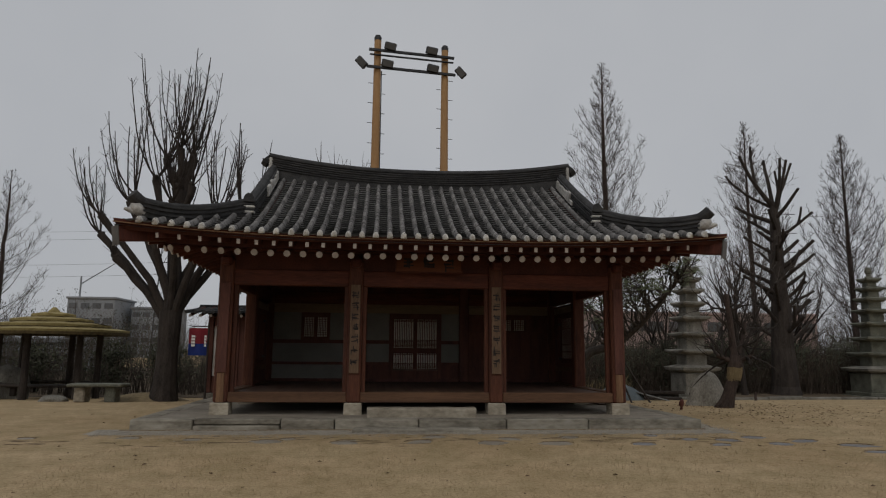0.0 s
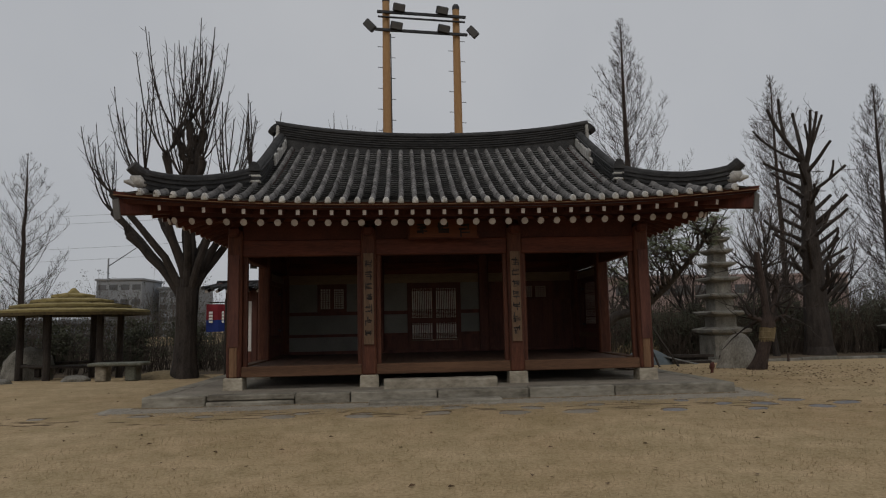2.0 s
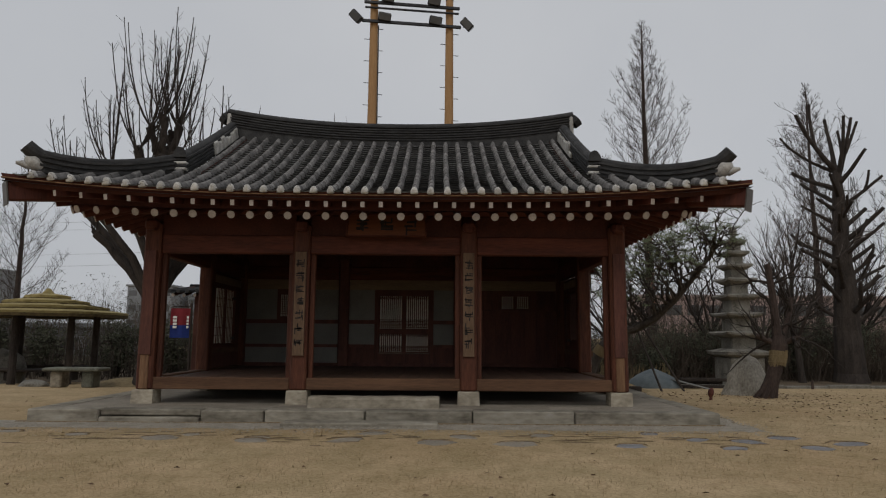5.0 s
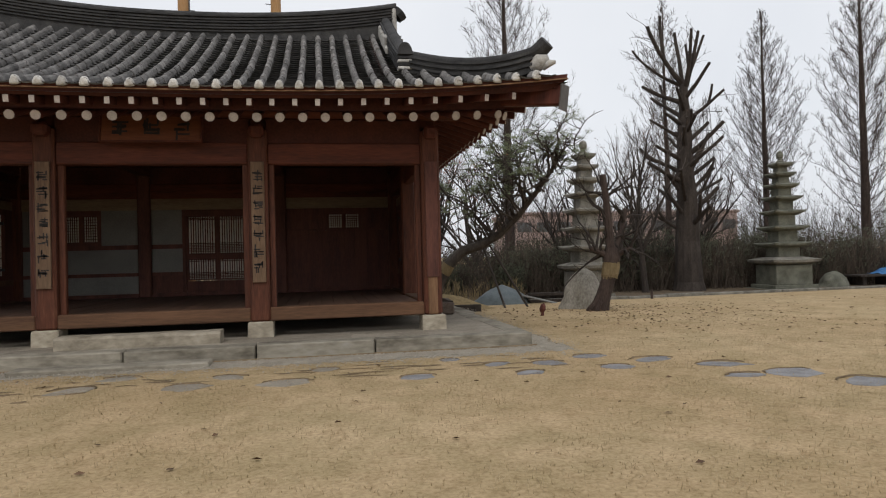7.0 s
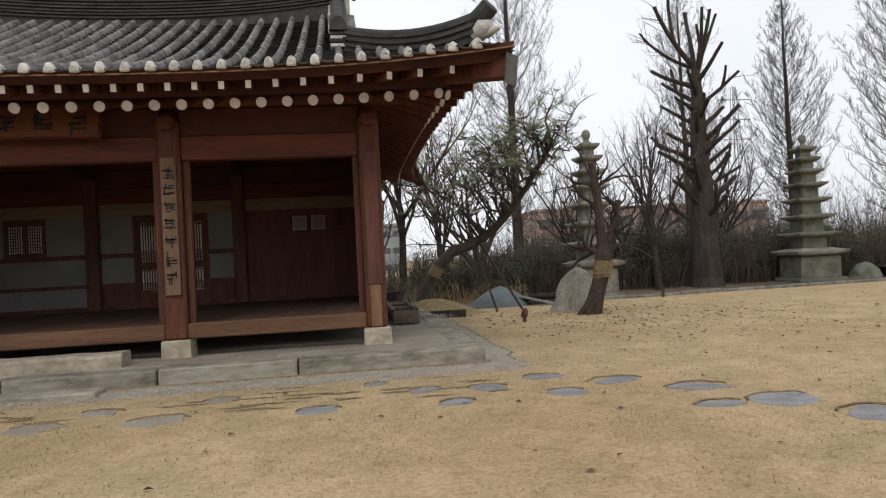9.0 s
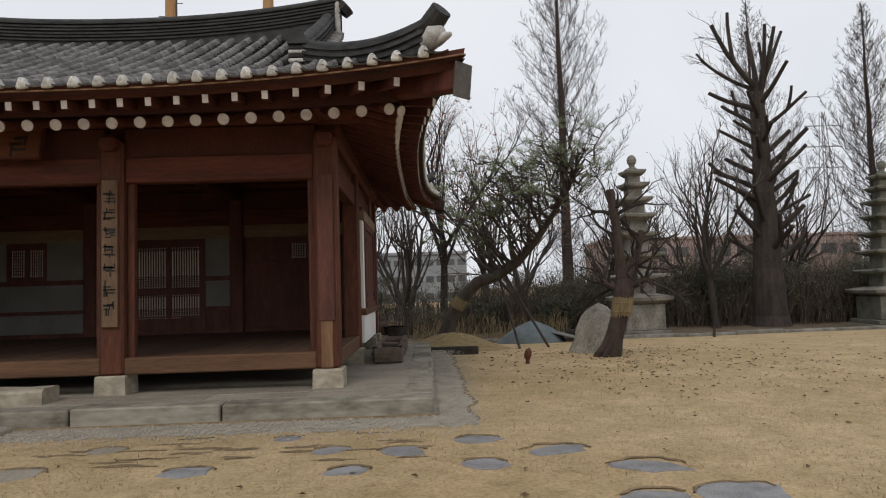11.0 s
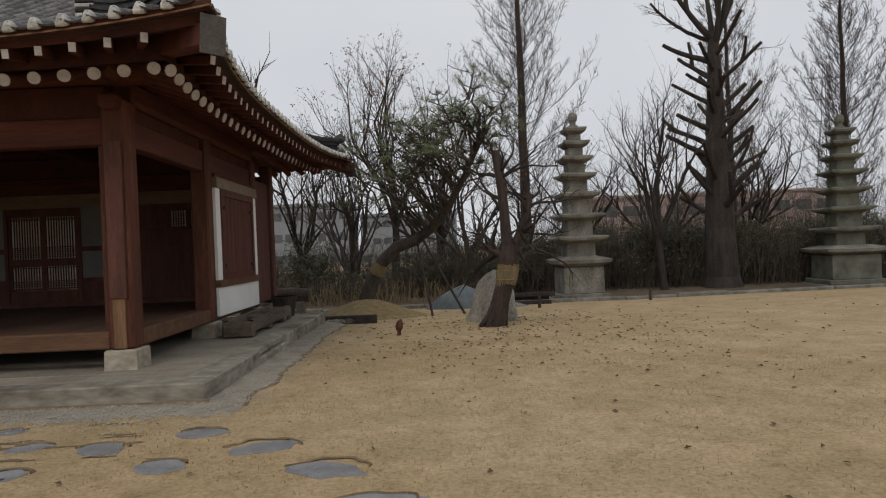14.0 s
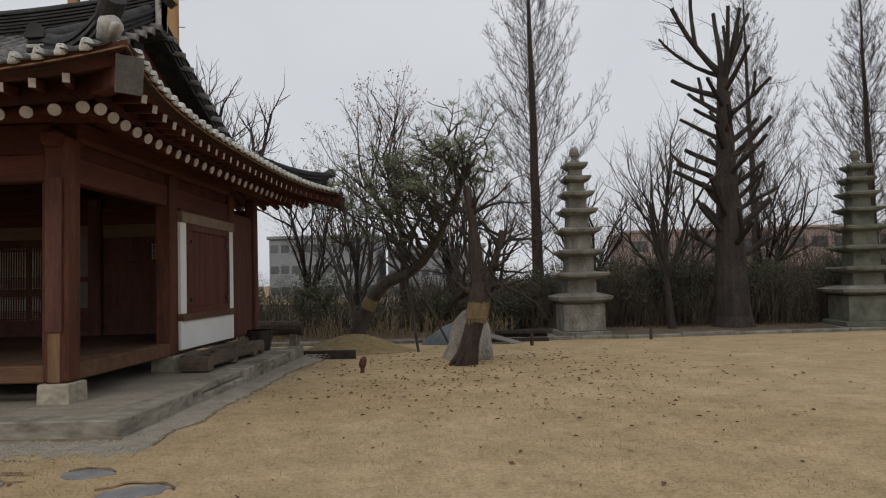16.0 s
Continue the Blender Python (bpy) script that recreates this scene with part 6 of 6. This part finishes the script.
    bare_tree("bare_tree", 17.85, 31.1, 8.9, "slim bare tree with a few clinging leaves", dict(ROUND, arms=7, first=(0.25, 0.6), lift=0.08), 0.15, (-0.04, 0, 1), 0.3, (DEAD_LEAF, 3, 0.05, 0.07, 0.3))
    bare_tree("bare_tree", -0.9, 35.4, 12.4, "bare tree rising behind the pavilion", dict(ROUND, arms=9, first=(0.2, 0.7), lift=0.1), 0.4, (0, 0, 1), 0.4, None, BARK_GREY)
    bare_tree("bare_tree", 16.0, 36.0, 7.8, "dense bare tree behind the pagoda", dict(ROUND, arms=7), 0.15, (0, 0, 1), 0.25)
    bare_tree("bare_tree", 24.0, 37.0, 8.4, "dense bare tree behind the border", dict(ROUND, arms=7), 0.16, (0, 0, 1), 0.25)
    bare_tree("bare_tree", -24.5, 35.0, 6.8, "small bare tree beyond the thatched shelter", dict(ROUND, arms=6), 0.1, (0, 0, 1), 0.25)
    bare_tree("bare_tree", 3.2, 36.6, 8.6, "bare tree with many rising limbs", dict(ROUND, arms=8, first=(0.3, 0.9)), 0.17, (0, 0, 1), 0.22, (RUST_LEAF, 3, 0.2, 0.1, 0.12))
    bare_tree("bare_tree", 9.6, 38.0, 9.6, "bare tree with rust-red withered leaves", dict(ROUND, arms=8, first=(0.3, 0.9)), 0.17, (0, 0, 1), 0.25, (RUST_LEAF, 8, 0.1, 0.09, 0.45))
    bare_tree("bare_tree", 20.0, 38.5, 8.0, "dense bare tree behind the border", dict(ROUND, arms=8), 0.16, (0, 0, 1), 0.2)
    thicket("border_thicket", 8.0, 42.0, 32.0, 36.0, 4800, 2.2, "dense brown winter thicket in the border", 0.14, SHRUB_LEAF)
    thicket("border_thicket", -40.0, 8.0, 30.5, 36.0, 3000, 1.6, "dense brown winter thicket behind the pavilion", 0.16, SHRUB_LEAF)
    thicket("pale_stems", 3.0, 12.0, 29.5, 31.0, 240, 0.9, "pale yellowish dry stems along the border", wood=STRAW)
    thicket("far_thicket", -50.0, -14.0, 46.0, 62.0, 1500, 4.6, "brown tangle of distant undergrowth", 0.35, SHRUB_LEAF)
    thicket("far_thicket", -14.0, 17.0, 46.0, 56.0, 900, 2.4, "low brown tangle of distant undergrowth", 0.35, SHRUB_LEAF)
    thicket("far_thicket", 17.0, 70.0, 46.0, 62.0, 2300, 5.4, "brown tangle of distant undergrowth", 0.35, SHRUB_LEAF)
    for x, y, w, h in ((19.2, 33.8, 1.6, 2.7), (23.6, 35.5, 1.6, 2.9), (29.3, 35.2, 1.7, 2.7), (15.8, 35.5, 1.6, 2.8), (9.2, 32.8, 1.1, 1.3), (3.9, 33.6, 1.4, 2.4), (18.2, 33.0, 1.6, 2.9), (20.8, 35.0, 1.7, 3.0), (26.6, 36.0, 1.7, 3.0), (13.4, 33.8, 1.4, 2.2), (28.4, 36.4, 1.8, 3.0), (32.6, 35.5, 1.8, 2.9), (12.6, 35.2, 1.4, 2.0), (17.0, 34.5, 1.5, 2.6), (22.0, 34.0, 1.4, 2.5), (25.8, 34.5, 1.5, 2.6), (27.8, 33.0, 1.3, 1.8), (31.0, 34.0, 1.6, 2.2), (14.8, 33.0, 1.3, 2.2), (11.8, 32.0, 1.1, 1.4), (1.0, 33, 1.4, 1.9), (34, 33, 1.5, 2.0),
                       (-9.5, 32.0, 1.3, 2.3), (-12.5, 33.0, 1.4, 2.4), (-15.5, 32.5, 1.3, 2.2), (-18.5, 33.5, 1.5, 2.6), (-6.5, 32.0, 1.2, 2.2), (-3.0, 32.5, 1.3, 2.1)):
        evergreen_bush(x, y, w, h, "dull evergreen bush among bare shrubs")


build_garden()


# ---- poles with flood lamps ----
def build_lamp_poles():
    t = thing("floodlight_mast", "two ochre poles joined by dark bars with flood lamps", "light mast", (0, 0, -0.3))
    a, b = Vector((-0.15, 23.82, 0)), Vector((2.45, 24.17, 0))
    way = (b - a).normalized()
    for p, top in ((a, 13.52), (b, 13.4)):
        part("pole", Shape().tube([(p.x, p.y, 0), (p.x, p.y, top)], [0.2, 0.13], 14), POLE_PAINT, t, "ochre painted round pole")
        part("pole_cap", Shape().tube([(p.x, p.y, top), (p.x, p.y, top + 0.12), (p.x, p.y, top + 0.2)], [0.14, 0.14, 0.1], 12), STEEL, t)
        for k in range(22):
            z = 4.0 + k * 0.39
            sg = 1 if k % 2 else -1
            q = Vector((p.x, p.y, z))
            part("climbing_step", Shape().tube([q, q + way * sg * 0.32], [0.012, 0.012], 5), STEEL, t)
    part("cable", Shape().tube([(a.x + 0.19, a.y - 0.02, 3), (a.x + 0.16, a.y - 0.02, 12.3)], [0.02, 0.02], 5), STEEL, t)
    ang = math.degrees(math.atan2(way.y, way.x))
    for z, lo, hi, th in ((13.05, -0.35, 2.95, 0.1), (12.86, -0.32, 2.92, 0.05), (12.37, -0.42, 3.0, 0.1)):
        part("cross_bar", Shape().box(lo, hi, -0.24, -0.16, z - th / 2, z + th / 2, 0.01), STEEL, t, m=pose(a.x, a.y, 0, 0, 0, ang))
    for s, z, dz in ((0.45, 13.23, 0), (2.05, 13.23, 0), (0.35, 12.53, 0), (2.1, 12.53, 0), (-0.62, 12.47, 1), (3.2, 12.47, 1)):
        lamp = part("flood_lamp", Shape().box(-0.22, 0.22, -0.12, 0.12, -0.14, 0.14, 0.03), STEEL, t, "dark box-shaped flood lamp", m=pose(a.x, a.y, 0, 0, 0, ang) @ pose(s, -0.25, z, 25, 8 if dz == 0 else 45, 0))
        part("glass", Shape().box(-0.19, 0.19, -0.13, -0.118, -0.11, 0.11, 0.004), FAR_GLASS, lamp)
    for k in (-0.5, 3.08):
        part("lamp_bracket", Shape().tube([(k, -0.2, 12.37), (k + (0.05 if k > 0 else -0.05), -0.22, 12.47)], [0.02, 0.02], 6), STEEL, t, m=pose(a.x, a.y, 0, 0, 0, ang))


build_lamp_poles()


# ---- the thatched shelter and what stands round it ----
def build_shelter():
    t = thing("thatched_shelter", "open six-sided shelter with a layered straw roof", "shelter", (-12.55, 27.3, -0.28))
    t.scale = (0.97, 0.97, 1.06)
    n = 6
    for k in range(n):
        a = 2 * math.pi * k / n + 0.5
        part("post", Shape().tube([(math.cos(a) * 1.75, math.sin(a) * 1.75, -0.25), (math.cos(a) * 1.75, math.sin(a) * 1.75, 2.4)], [0.14, 0.12], 10), BARK, t, "dark round post")
    m = 36
    for j in range(4):
        f0, f1 = j / 4, (j + 1) / 4
        r0, r1 = 2.75 * (1 - f0) + 0.1, 2.75 * (1 - f1) - 0.02
        z0, z1 = 2.3 + 0.5 * f0 + 0.07 * j, 2.3 + 0.5 * f1 + 0.07 * j
        s = Shape()
        rows = []
        for r, z in ((r0 * 0.9, z0 - 0.02), (r0, z0 - 0.05), (r0 * 1.01, z0 + 0.05), (r1 * 0.5 + r0 * 0.5, (z0 + z1) / 2 + 0.05), (max(r1 - 0.1, 0.05), z1 + 0.03)):
            rows.append([(math.cos(2 * math.pi * i / m) * r * (1 - 0.045 * abs(math.sin(3 * (2 * math.pi * i / m - 0.5)))) * (1 + 0.02 * noise.noise((i * 1.7, j, r))), math.sin(2 * math.pi * i / m) * r * (1 - 0.045 * abs(math.sin(3 * (2 * math.pi * i / m - 0.5)))), z + 0.03 * noise.noise((i * 0.9, j * 3, z))) for i in range(m + 1)])
        s.grid(rows)
        part("thatch_layer", s, THATCH, t, "layer of yellow straw thatch")
        # ring under each layer's trimmed edge, coloured dark as the gap's shade
        part("thatch_edge", Shape().grid([[(math.cos(2 * math.pi * i / m) * r * (1 - 0.045 * abs(math.sin(3 * (2 * math.pi * i / m - 0.5)))), math.sin(2 * math.pi * i / m) * r * (1 - 0.045 * abs(math.sin(3 * (2 * math.pi * i / m - 0.5)))), z + 0.02 * noise.noise((i * 1.3, j, 7))) for i in range(m + 1)] for r, z in ((r0 * 0.9, z0 - 0.09), (r0 * 1.01, z0 - 0.13), (r0 * 1.02, z0 - 0.03))]), THATCH_SHADE, t, "trimmed edge of the straw, darkened as the shade between layers")
    part("thatch_tip", Shape().tube([(0, 0, 2.92), (0, 0, 3.06), (0, 0, 3.2)], [0.28, 0.2, 0.06], 10), THATCH, t)
    part("ceiling", Shape().tube([(0, 0, 2.25), (0, 0, 2.28)], [2.5, 2.5], 24), BARK, t)
    part("seat", Shape().box(-1.3, 1.3, -0.5, 0.5, 0.3, 0.38, 0.02), BARK, t, "low dark seat")
    for x in (-1.1, 1.1):
        part("seat_leg", Shape().box(x - 0.1, x + 0.1, -0.4, 0.4, 0, 0.3, 0.02), BARK, t)
    for k in range(n):
        a, b = 2 * math.pi * k / n + 0.5, 2 * math.pi * (k + 1) / n + 0.5
        if k in (0, 1, 2, 3):
            part("rail", Shape().tube([(math.cos(a) * 1.75, math.sin(a) * 1.75, 0.42), (math.cos(b) * 1.75, math.sin(b) * 1.75, 0.42)], [0.06, 0.06], 8), BARK, t)
    tb = thing("stone_table", "low stone table on two pale legs", "table", (-8.9, 22.9, ground_z(0, 22.9)))
    part("tabletop", Shape().box(-0.85, 0.85, -0.4, 0.4, 0.5, 0.6, 0.03), MOSS_STONE, tb)
    for x, mm in ((-0.5, STONE), (0.45, MOSS_STONE)):
        part("leg", Shape().box(x - 0.17, x + 0.17, -0.25, 0.25, 0, 0.5, 0.04), mm, tb)
    boulder("boulder", -14.2, 27.5, 0.95, 0.7, 1.3, "rounded dark boulder behind the shelter", 3.4)
    boulder("boulder", -10.6, 23.6, 0.42, 0.3, 0.25, "low flat stone by the shelter", 4.4)
    boulder("boulder", -12.6, 22.6, 0.55, 0.35, 0.2, "low flat stone in the lawn", 6.4)
    boulder("boulder", -13.8, 20.0, 0.6, 0.4, 0.2, "low flat stone in the lawn", 7.4)
    m = Shape()
    m.grid([[(-7.9 + math.cos(2 * math.pi * i / 20) * 1.5 * (1 - j / 5), 24.3 + math.sin(2 * math.pi * i / 20) * 1.2 * (1 - j / 5), -0.27 + 0.3 * math.sin(j / 5 * math.pi / 2)) for i in range(21)] for j in range(6)])
    solid("straw_bedding", m, STRAW, "low spread of straw round the tree foot", "straw", smooth=True)
    arch = thing("ornamental_stone", "pale rough stone pillar with a crooked top", "garden stone", (-14.9, 24.0, ground_z(0, 24)))
    part("pillar", Shape().tube([(0, 0, 0), (0.05, 0, 0.8), (-0.02, 0, 1.7), (-0.25, 0, 2.1), (-0.6, 0, 2.25), (-0.85, 0, 2.0)], [0.2, 0.16, 0.15, 0.13, 0.11, 0.09], 9), OLD_STONE, arch)
    part("foot", Shape().box(-1.6, 0.3, -0.3, 0.3, 0, 0.8, 0.08), MOSS_STONE, arch)


def build_banner():
    t = thing("banner_stand", "red and blue cloth banner hanging from a post", "banner", (-5.88, 23.05, ground_z(0, 23.05)))
    part("post", Shape().tube([(0.3, 0.05, 0), (0.3, 0.05, 2.6)], [0.04, 0.035], 8), BARK, t)
    part("arm", Shape().tube([(-0.25, 0.05, 2.5), (0.32, 0.05, 2.5)], [0.02, 0.02], 6), BARK, t)
    part("red_cloth", Shape().grid([[(-0.32 + 0.078 * i, 0.03 * math.sin(i), 2.44 - 0.13 * j) for i in range(9)] for j in range(5)]), BANNER_RED, t, "red upper cloth")
    part("blue_cloth", Shape().grid([[(-0.32 + 0.078 * i, 0.03 * math.sin(i), 1.92 - 0.13 * j) for i in range(9)] for j in range(4)]), BANNER_BLUE, t, "blue lower cloth")
    s = Shape()
    for z in (2.16, 2.06, 1.96, 1.86):
        s.box(-0.22, -0.1, -0.05, -0.045, z - 0.035, z + 0.035, 0.001)
        s.box(0.2, 0.27, -0.05, -0.045, z - 0.035, z + 0.035, 0.001)
    part("lettering", s, WHITE, t, "white lettering too small to read", kind="stuff")


def build_rear_house():
    """A small low tiled house behind the pavilion: dark walls between posts, one white panel, round rafter ends."""
    t = thing("rear_house", "small tiled house with dark timber walls and a white panel", "house", (-4.76, 24.05, ground_z(0, 24.05)))
    part("wall", Shape().box(-0.16, 2.6, -0.1, 0.1, 0.3, 2.95, 0.02), DARKWOOD, t, "dark boarded wall")
    part("wall", Shape().box(-0.85, -0.16, -0.08, 0.08, 2.6, 2.95, 0.02), DARKWOOD, t)
    part("wall", Shape().box(-0.85, -0.16, -0.08, 0.08, 0.3, 0.87, 0.02), DARKWOOD, t)
    part("white_panel", Shape().box(-0.85, -0.16, -0.05, 0.05, 0.87, 2.6, 0.01), WHITE, t, "white plaster panel")
    part("side_wall", Shape().box(2.5, 2.7, 0.1, 2.6, 0.3, 2.95, 0.02), DARKWOOD, t)
    part("side_wall", Shape().box(-1.0, -0.8, 0.1, 2.6, 0.3, 2.95, 0.02), DARKWOOD, t)
    part("back_wall", Shape().box(-0.9, 2.6, 2.6, 2.8, 0.3, 2.95, 0.02), DARKWOOD, t)
    part("foundation", Shape().box(-1.0, 2.8, -0.2, 2.9, -0.1, 0.3, 0.03), OLD_STONE, t)
    for x in (-0.95, -0.06, 1.2, 2.6):
        part("post", Shape().box(x - 0.1, x + 0.1, -0.14, 0.06, 0.3, 3.0, 0.02), DARKWOOD, t)
    for i in range(15):
        x = -1.55 + 4.8 * i / 14
        r = part("rafter", Shape().tube([(x, -0.62, 2.93), (x, 1.2, 3.3)], [0.055, 0.055], 8), WOOD_Y, t)
        part("painted_end", Shape().tube([(x, -0.635, 2.927), (x, -0.62, 2.93)], [0.054, 0.055], 8), ENDPAINT, r)
    s = Shape()
    for sg in (-1, 1):
        s.grid([[(-1.7 + 5.1 * i / 10, 1.35 + sg * 2.1 * (1 - j / 6), 3.02 + 0.26 * (j / 6) ** 1.2) for i in range(11)] for j in range(7)])
    roof = part("roof", s, TILE_DARK, t, "dark tiled roof")
    for i in range(18):
        x = -1.65 + 5.0 * i / 17
        for sg in (-1, 1):
            part("roof_rib", Shape().tube([(x, 1.35 + sg * 2.1 * (1 - j / 6), 3.05 + 0.26 * (j / 6) ** 1.2) for j in range(7)], [0.065] * 7, 6), TILE_DARK, roof)
    part("ridge", Shape().box(-1.75, 3.45, 1.22, 1.48, 3.2, 3.42, 0.04), RIDGE, roof)


build_shelter()
build_banner()
build_rear_house()


# ---- buildings in the distance ----
def far_building(name, x0, x1, y, depth, h, wall, floors, bays, label, z0=-1.0, band=None):
    t = thing(name, label, "building", ((x0 + x1) / 2, y, z0), "buildings in the distance")
    w = x1 - x0
    part("wall", Shape().box(-w / 2, w / 2, 0, depth, 0, h, 0.1), wall, t)
    part("roof", Shape().box(-w / 2 - 0.3, w / 2 + 0.3, -0.3, depth + 0.3, h, h + 0.5, 0.1), band or wall, t)
    pane = Shape().box(-0.5, 0.5, -0.06, 0.06, -0.5, 0.5, 0.02).mesh("window", FAR_GLASS)
    fh = h / floors
    for f in range(floors):
        for b in range(bays):
            ww = w / bays
            part("window", pane, FAR_GLASS, t, m=Matrix.Translation((-w / 2 + ww * (b + 0.5), 0, fh * (f + 0.55))) @ Matrix.Diagonal((ww * 0.72, 1, fh * 0.36, 1)))
    return t


far_building("long_building", 36, 78, 112, 14, 9.2, PINK_WALL, 2, 12, "long low pink-brown building behind the trees")
far_building("office_building", -19, -3, 104, 12, 9.4, CONCRETE, 3, 10, "pale grey flat-roofed building behind the trees")
far_building("office_building", -1.5, 13, 106, 12, 7.6, CONCRETE, 3, 9, "pale grey low building behind the trees")
b = far_building("unfinished_tower", -68, -58, 152, 12, 13.2, CONCRETE, 4, 4, "unfinished concrete building with a rooftop crane")
part("crane_mast", Shape().box(-4.05, -3.75, 3, 3.3, 13.5, 18.5, 0.05), CONCRETE, b)
part("crane_jib", Shape().tube([(-3.9, 3.3, 16.8), (4.5, 3.3, 22.5)], [0.14, 0.08], 5), CONCRETE, b)
far_building("apartment_block", -56.5, -47.5, 158, 12, 11.5, CONCRETE, 4, 4, "pale apartment block in the distance")
far_building("apartment_block", -118, -100, 150, 14, 17.0, CONCRETE, 5, 6, "grey apartment block beyond the garden")
far_building("shed", -36, -26, 60, 8, 2.9, CONCRETE, 1, 4, "grey shed behind the bare trees")
pyl = thing("power_line", "overhead power line between two steel masts", "power line", (0, 120, -1))
for x in (-160, -38):
    for sx in (-1, 1):
        part("mast_leg", Shape().tube([(x + sx * 1.4, 0, 0), (x + sx * 0.3, 0, 25)], [0.14, 0.08], 5), STEEL, pyl)
    for k in range(9):
        w0, w1 = 1.4 - 0.12 * k, 1.28 - 0.12 * k
        part("mast_brace", Shape().tube([(x - w0, 0, k * 2.7), (x + w1, 0, (k + 1) * 2.7)], [0.05, 0.05], 4), STEEL, pyl)
for z in (15.5, 17.6, 22.0, 23.4):
    part("wire", Shape().tube([(-160 + 122 * i / 12, 0, z - 1.6 * (1 - ((i - 6) / 6) ** 2)) for i in range(13)], [0.022] * 13, 4), CONCRETE, pyl)
    for x in (-160, -38):
        part("cross_arm", Shape().tube([(x - 1.6, 0, z), (x + 1.6, 0, z)], [0.07, 0.07], 4), STEEL, pyl)


def far_pylon(x, y, h):
    t = thing("lattice_pylon", "pale steel lattice pylon far behind the trees", "pylon", (x, y, -1))
    legs = [(sx, sy) for sx in (-1, 1) for sy in (-1, 1)]
    for sx, sy in legs:
        part("leg", Shape().tube([(sx * 3, sy * 3, 0), (sx * 0.9, sy * 0.9, h * 0.7), (sx * 0.4, sy * 0.4, h)], [0.16, 0.12, 0.08], 4), CONCRETE, t)
    for k in range(9):
        z0, z1 = h * k / 9, h * (k + 1) / 9
        w0, w1 = 3 - 2.6 * k / 9, 3 - 2.6 * (k + 1) / 9
        for sg in (-1, 1):
            part("brace", Shape().tube([(-sg * w0, -w0, z0), (sg * w1, -w1, z1)], [0.08, 0.08], 4), CONCRETE, t)
    for z in (0.68, 0.8, 0.92):
        part("cross_arm", Shape().tube([(-4.5, 0, h * z), (4.5, 0, h * z)], [0.14, 0.14], 4), CONCRETE, t)


far_pylon(103, 160, 42)


# ---- fallen leaves and grass ----
def build_litter():
    lv = Shape()
    for _ in range(1500):
        if rng.random() < 0.6:
            x, y = rng.gauss(10.6, 2.0), rng.gauss(18.0, 2.2)
        else:
            x, y = rng.uniform(-8, 20), rng.uniform(3, 26)
        if -5.2 < x < 7.4 and 12.6 < y < 21.6:
            continue
        a, k = rng.uniform(0, 6.28), rng.uniform(0.018, 0.042)
        z = ground_z(x, y) + 0.012
        c, s = math.cos(a) * k, math.sin(a) * k
        lv.add([(x - c, y - s, z), (x + s * 0.6, y - c * 0.6, z + rng.uniform(0, 0.02)), (x + c, y + s, z + 0.005), (x - s * 0.6, y + c * 0.6, z + rng.uniform(0, 0.025))], [(0, 1, 2, 3)])
    solid("fallen_leaves", lv, DEAD_LEAF, "scattered dark dead leaves on the lawn", "leaves", "stuff")
    g = Shape()
    n = 0
    while n < 60000:
        x, y = rng.uniform(-4, 14), 4.0 + 13.0 * rng.random() ** 1.2
        if -5.0 < x < 7.25 and 12.7 + 0.35 * rng.random() < y < 21.3:
            continue
        if noise.noise((x * 1.3, y * 1.3, 0)) < rng.uniform(-0.6, 0.35):
            continue
        a, h, l = rng.uniform(0, 6.28), rng.uniform(0.012, 0.03), rng.uniform(0, 0.03)
        c, s = math.cos(a), math.sin(a)
        g.v.extend([(x - s * 0.0035, y + c * 0.0035, 0), (x + s * 0.0035, y - c * 0.0035, 0), (x + c * l, y + s * l, h)])
        k = len(g.v)
        g.f.append((k - 3, k - 2, k - 1))
        n += 1
    solid("grass_blades", g, BLADE, "short dry grass blades", "grass", "stuff")


build_litter()
